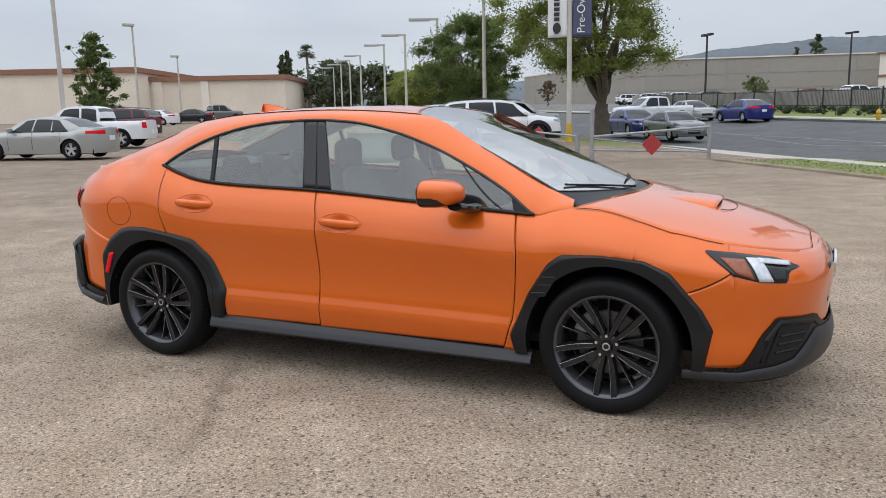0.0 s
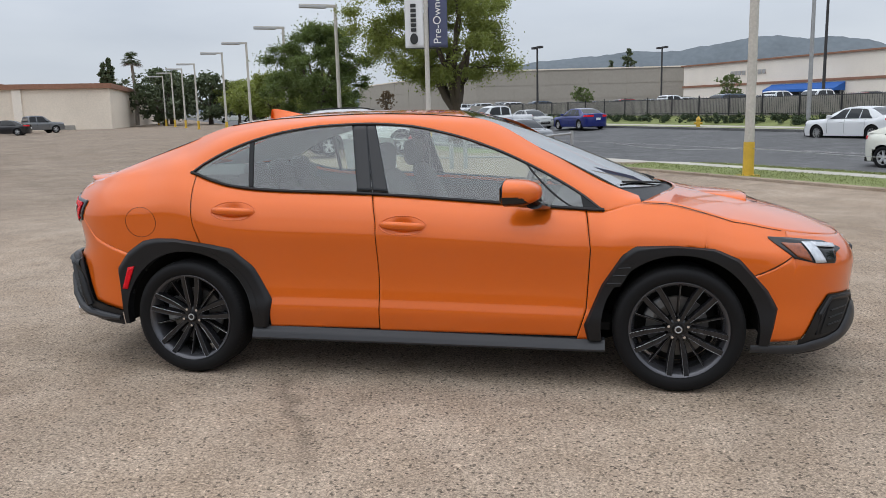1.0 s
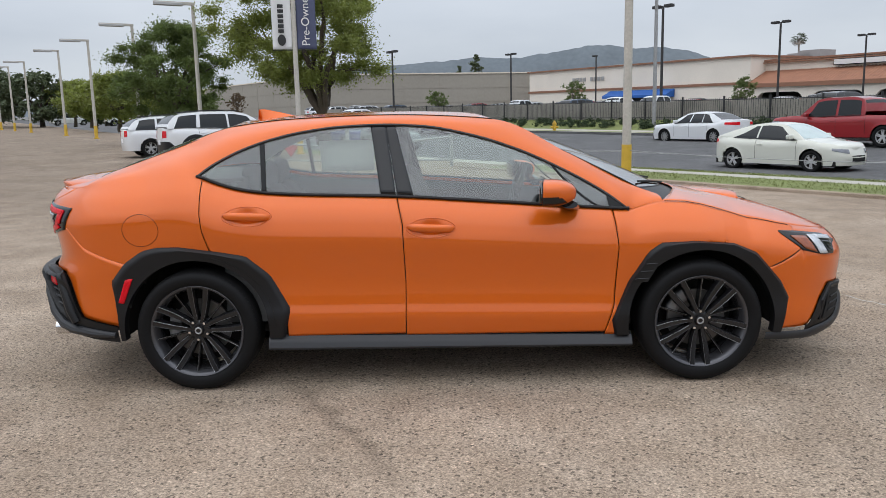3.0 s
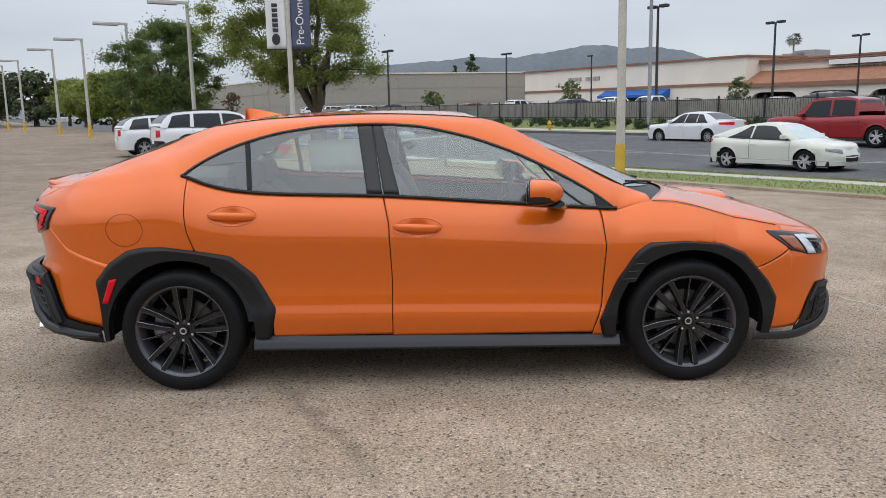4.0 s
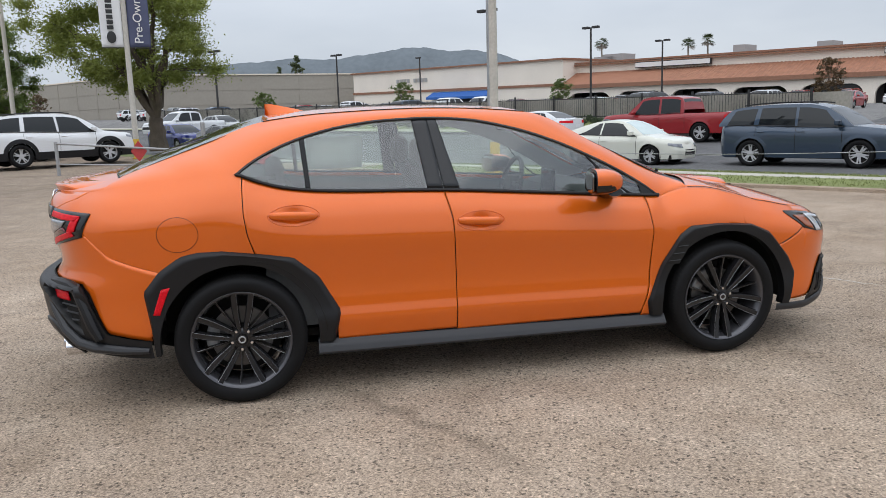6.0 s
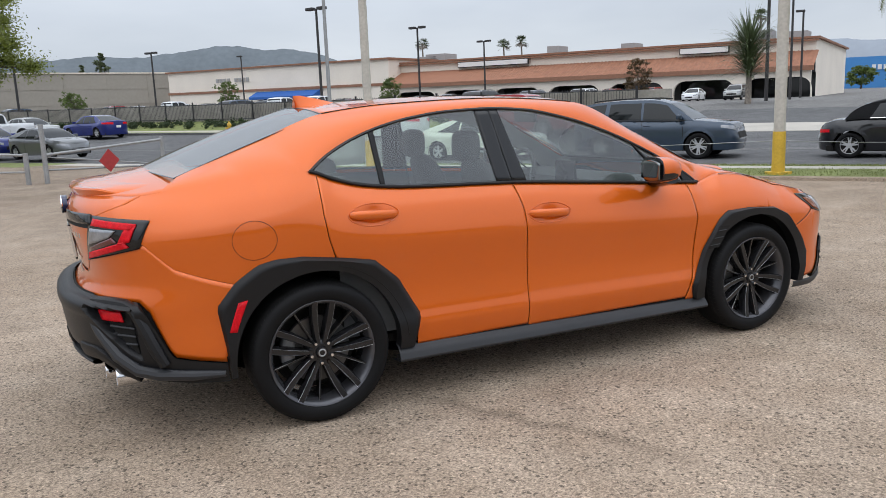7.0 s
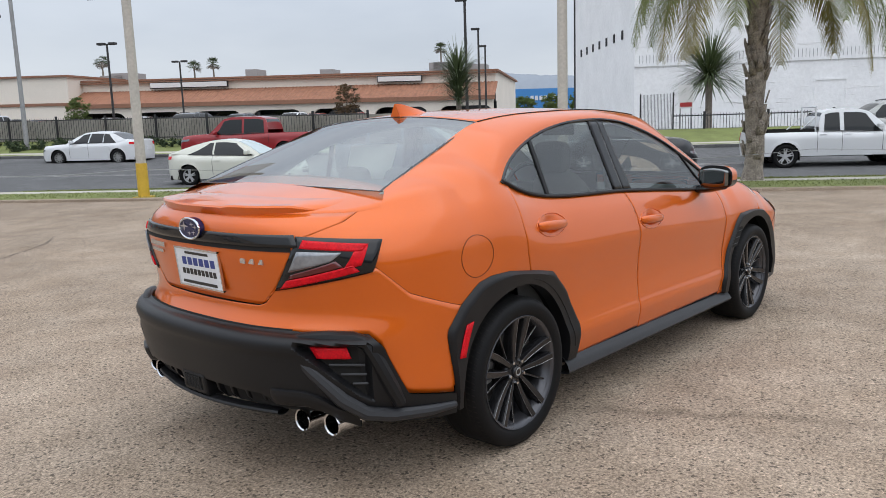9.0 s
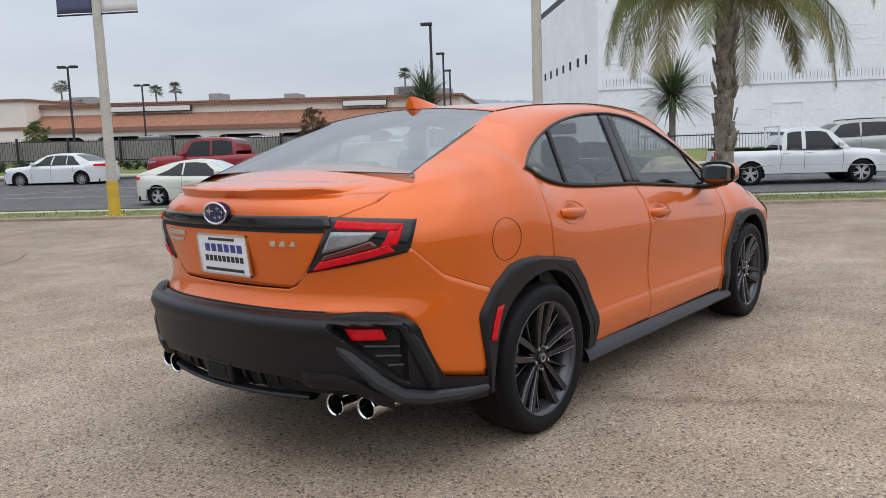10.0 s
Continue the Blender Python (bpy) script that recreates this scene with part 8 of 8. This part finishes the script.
def frond_palm(label, x, y, z, trunk_h, r, fronds, length, seed, droop=1.0, leaflets=46, leaf="palm_leaf", r_top=None):
    """A palm with arching feather leaves and old leaf bases on its trunk."""
    rng = random.Random(seed)
    ob = thing("palm_tree", label, "palm", "", Matrix.Translation((x, y, z)))
    g = Geo()
    n = 14
    g.tube([(0.02 * math.sin(i), 0.02 * math.cos(i * 1.3), trunk_h * i / n) for i in range(n + 1)], [r * (1.45 if i == 0 else 1.15 - 0.15 * i / n) for i in range(n + 1)], 14)
    part("trunk", g, "palm_bark", ob, "grey-brown palm trunk")
    for k in range(96 if leaflets > 40 else 20):
        a, zz = rng.uniform(0, 6.28), trunk_h * (0.12 + 0.86 * rng.random())
        c, s = math.cos(a), math.sin(a)
        b = Geo()
        w, q, o = rng.uniform(0.05, 0.09), r * 1.06, rng.uniform(0.05, 0.11)
        b.add([(q * c - w * s, q * s + w * c, zz - 0.13), (q * c + w * s, q * s - w * c, zz - 0.13), ((q + o) * c + w * 0.4 * s, (q + o) * s - w * 0.4 * c, zz + 0.13), ((q + o) * c - w * 0.4 * s, (q + o) * s + w * 0.4 * c, zz + 0.13)], [(0, 1, 2, 3)])
        part("leaf_base", b, "palm_bark", ob, solid=0.03)
    for k in range(fronds):
        a = 2 * math.pi * k / fronds * 2.618 + rng.uniform(-0.2, 0.2)
        up = rng.uniform(-0.05, 1.32) if leaflets > 40 else rng.uniform(0.28, 1.32)
        ln = length * rng.uniform(0.85, 1.1)
        pts = []
        p = Vector((0.05 * math.cos(a), 0.05 * math.sin(a), trunk_h))
        el = up
        m = 16
        for i in range(m + 1):
            pts.append(p.copy())
            p = p + Vector((math.cos(a) * math.cos(el), math.sin(a) * math.cos(el), math.sin(el))) * (ln / m)
            el -= (0.055 + 0.010 * i) * droop * 1.25
            el = max(el, -1.45)
        fg = Geo().tube(pts, [0.024 * (1 - i / (m + 1)) + 0.004 for i in range(m + 1)], 4)
        for j in range(leaflets):
            u = 0.10 + 0.90 * j / leaflets
            i = min(int(u * m), m - 1)
            q = pts[i].lerp(pts[i + 1], u * m - i)
            t = (pts[i + 1] - pts[i]).normalized()
            sd = t.cross(Vector((0, 0, 1)))
            sd = sd.normalized() if sd.length > 0.01 else Vector((1, 0, 0))
            ll = 0.60 * length / 2.6 * (math.sin(math.pi * min(0.97, 0.12 + u * 0.86)) ** 0.6)
            for sg in (1, -1):
                dr = (sd * sg * 0.75 + t * 0.55 + Vector((0, 0, -0.35 - 0.45 * rng.random()))).normalized()
                e = q + dr * ll
                mid = q + dr * ll * 0.5 + Vector((0, 0, 0.03))
                wv = t * 0.011
                fg.add([q - wv, q + wv, mid + wv * 1.1, mid - wv * 1.1, e - Vector((0, 0, 0.05))], [(0, 1, 2, 3), (3, 2, 4)])
        part("frond", fg, "palm_leaf_dry" if leaflets > 40 and up < 0.25 else leaf, ob, smooth=False)
    return ob


frond_palm("feather palm with drooping yellow-green fronds on the verge", 12.55, 3.2, -0.02, 4.25, 0.165, 42, 3.4, 21, 0.95, 84)


def yucca(label, x, y, z, h, r, seed, blades=220, low=-0.55, tall=0.3):
    rng = random.Random(seed)
    ob = thing("yucca", label, "yucca", "", Matrix.Translation((x, y, z)))
    part("trunk", Geo().tube([(0, 0, 0), (0.03, 0, h * 0.5), (0, 0, h)], [0.20, 0.16, 0.18], 10), "palm_bark", ob)
    g = Geo()
    for k in range(blades):
        a, el = rng.uniform(0, 6.28), math.asin(rng.uniform(low, 1.0))
        d = Vector((math.cos(a) * math.cos(el), math.sin(a) * math.cos(el), math.sin(el)))
        s = d.cross(Vector((0, 0, 1)))
        s = s.normalized() if s.length > 0.05 else Vector((1, 0, 0))
        ln = r * rng.uniform(0.75, 1.15)
        c = Vector((0, 0, h + rng.uniform(-tall, tall)))
        g.add([c - s * 0.03, c + s * 0.03, c + d * ln * 0.6 + s * 0.028, c + d * ln * 0.6 - s * 0.028, c + d * ln + Vector((0, 0, -0.12 * ln * math.cos(el)))], [(0, 1, 2, 3), (3, 2, 4)])
    part("crown", g, "yucca_leaf", ob, "spiky green crown", smooth=False)
    return ob


p = street(6.9, 35.0)
yucca("tall spiky yucca behind the street fence", p.x, p.y, 0.4, 2.9, 2.3, 31, 520)
p = street(-6.6, 44.0)
yucca("tall spiky yucca by the shops' driveway", p.x, p.y, far_z(p), 2.9, 2.3, 32, 620, -0.05, 1.1)


def fan_palm(label, x, y, z, h, seed, r=1.6):
    """A far fan palm: a dense round head of stiff pleated fans over a thatch of dead ones."""
    rng = random.Random(seed)
    ob = thing("palm_tree", label, "palm", "far palms", Matrix.Translation((x, y, z)))
    part("trunk", Geo().tube([(0.15 * math.sin(i * 0.7), 0, h * i / 6) for i in range(7)], [0.30 - 0.02 * i for i in range(7)], 8), "palm_bark", ob)
    for k in range(46):
        a, el = rng.uniform(0, 6.28), math.asin(rng.uniform(-0.75, 1.0))
        d = Vector((math.cos(a) * math.cos(el), math.sin(a) * math.cos(el), math.sin(el)))
        side = d.cross(Vector((0, 0, 1)))
        side = side.normalized() if side.length > 0.05 else Vector((1, 0, 0))
        top = side.cross(d)
        foot, ln = Vector((0.15 * math.sin(4.2), 0, h)), r * rng.uniform(0.45, 0.6)
        hub = foot + d * ln
        fg = Geo().tube([foot, hub], 0.025, 4)
        for i in range(11):
            q = -1.35 + 2.7 * i / 10
            tip = hub + (d * math.cos(q) + side * math.sin(q)) * ln * 1.05 + Vector((0, 0, -0.25 * ln))
            w = (d * -math.sin(q) + side * math.cos(q)) * 0.05
            m = hub.lerp(tip, 0.55) + top * 0.06
            fg.add([hub, m + w, tip, m - w], [(0, 1, 2, 3)])
        part("fan", fg, "leaf_far" if el > -0.3 else "palm_bark", ob, smooth=False)
    return ob


for x, y, crown, seed in ((75.8, 166.0, 16.6, 50), (94.0, 159.5, 15.6, 51), (98.0, 158.0, 16.4, 52), (136.0, 121.5, 18.6, 53), (-63.4, 96.3, 10.6, 54)):
    base = far_z(Vector((x, y, 0)))
    fan_palm("far fan palm behind the roofs", x, y, base, crown - base, seed, 1.8 if seed != 54 else 1.5)
# conical far trees
for i, (x, y, h, sp) in enumerate(((9.2, 232, 17.0, 3.2), (4.4, 232, 13.5, 2.6), (-75.0, 106.5, 10.0, 1.2), (-77.1, 111.1, 10.8, 1.3))):
    tree("tall dark conifer behind the roofs", x, y, 3.4 if i < 2 else 1.6, h * 0.2, h, sp, 110 + i, "leaf_far", 5000, 0.36, 0.3, 0.12, "far conifers", (0, 0), 0.75)
for i, s in enumerate((-40, -33, -24, -15, -5, 4, 11)):
    p = street(s, 262 + 5 * (i % 3))
    tree("far green tree before the blue store", p.x, p.y, far_z(p), 1.6, 6.5 + (i % 3), 4.2, 130 + i, "leaf_dark", 2500, 0.45, 0.3, 0.2, "store trees")
# low hedge along the fence
rng_h = random.Random(4)
cl = []
for s in np.arange(-70, -11, 0.22):
    d = rng_h.uniform(30.75, 32.3)
    p = street(s, d)
    cl.append((Vector((p.x, p.y, 0.36 + (d - 30.4) * 0.20 + lift(p.y))), rng_h.uniform(0.20, 0.30)))
hedge = part("hedge", leaf_cloud(rng_h, cl, 24000, 0.08, 0.8), "hedge", None, smooth=False)
tagged(hedge, "low dark green hedge before the iron fence", "hedge", "", "stuff")
# grass blades on the verge
gb = Geo()
rng_g = random.Random(6)
for _ in range(26000):
    s = rng_g.uniform(-14.0, 26)
    d = rng_g.choice((rng_g.uniform(9.97, 11.88), rng_g.uniform(13.08, 14.38)))
    zz = 0.06 - 0.04 * (d - 9.95) / 1.95 if d < 12 else -0.03 - 0.08 * (d - 13.05) / 1.35
    p = street(s, d, zz)
    h, a = rng_g.uniform(0.015, 0.045), rng_g.uniform(0, 6.28)
    w = 0.008
    c, sn = math.cos(a) * w, math.sin(a) * w
    gb.v += [(p.x - c, p.y - sn, p.z), (p.x + c, p.y + sn, p.z), (p.x + rng_g.uniform(-0.03, 0.03), p.y + rng_g.uniform(-0.03, 0.03), p.z + h)]
    k = len(gb.v)
    gb.f.append((k - 3, k - 2, k - 1))
tagged(part("grass_blades", gb, "grass", None, smooth=False), "short dry green grass on the verge", "grass", "", "stuff")
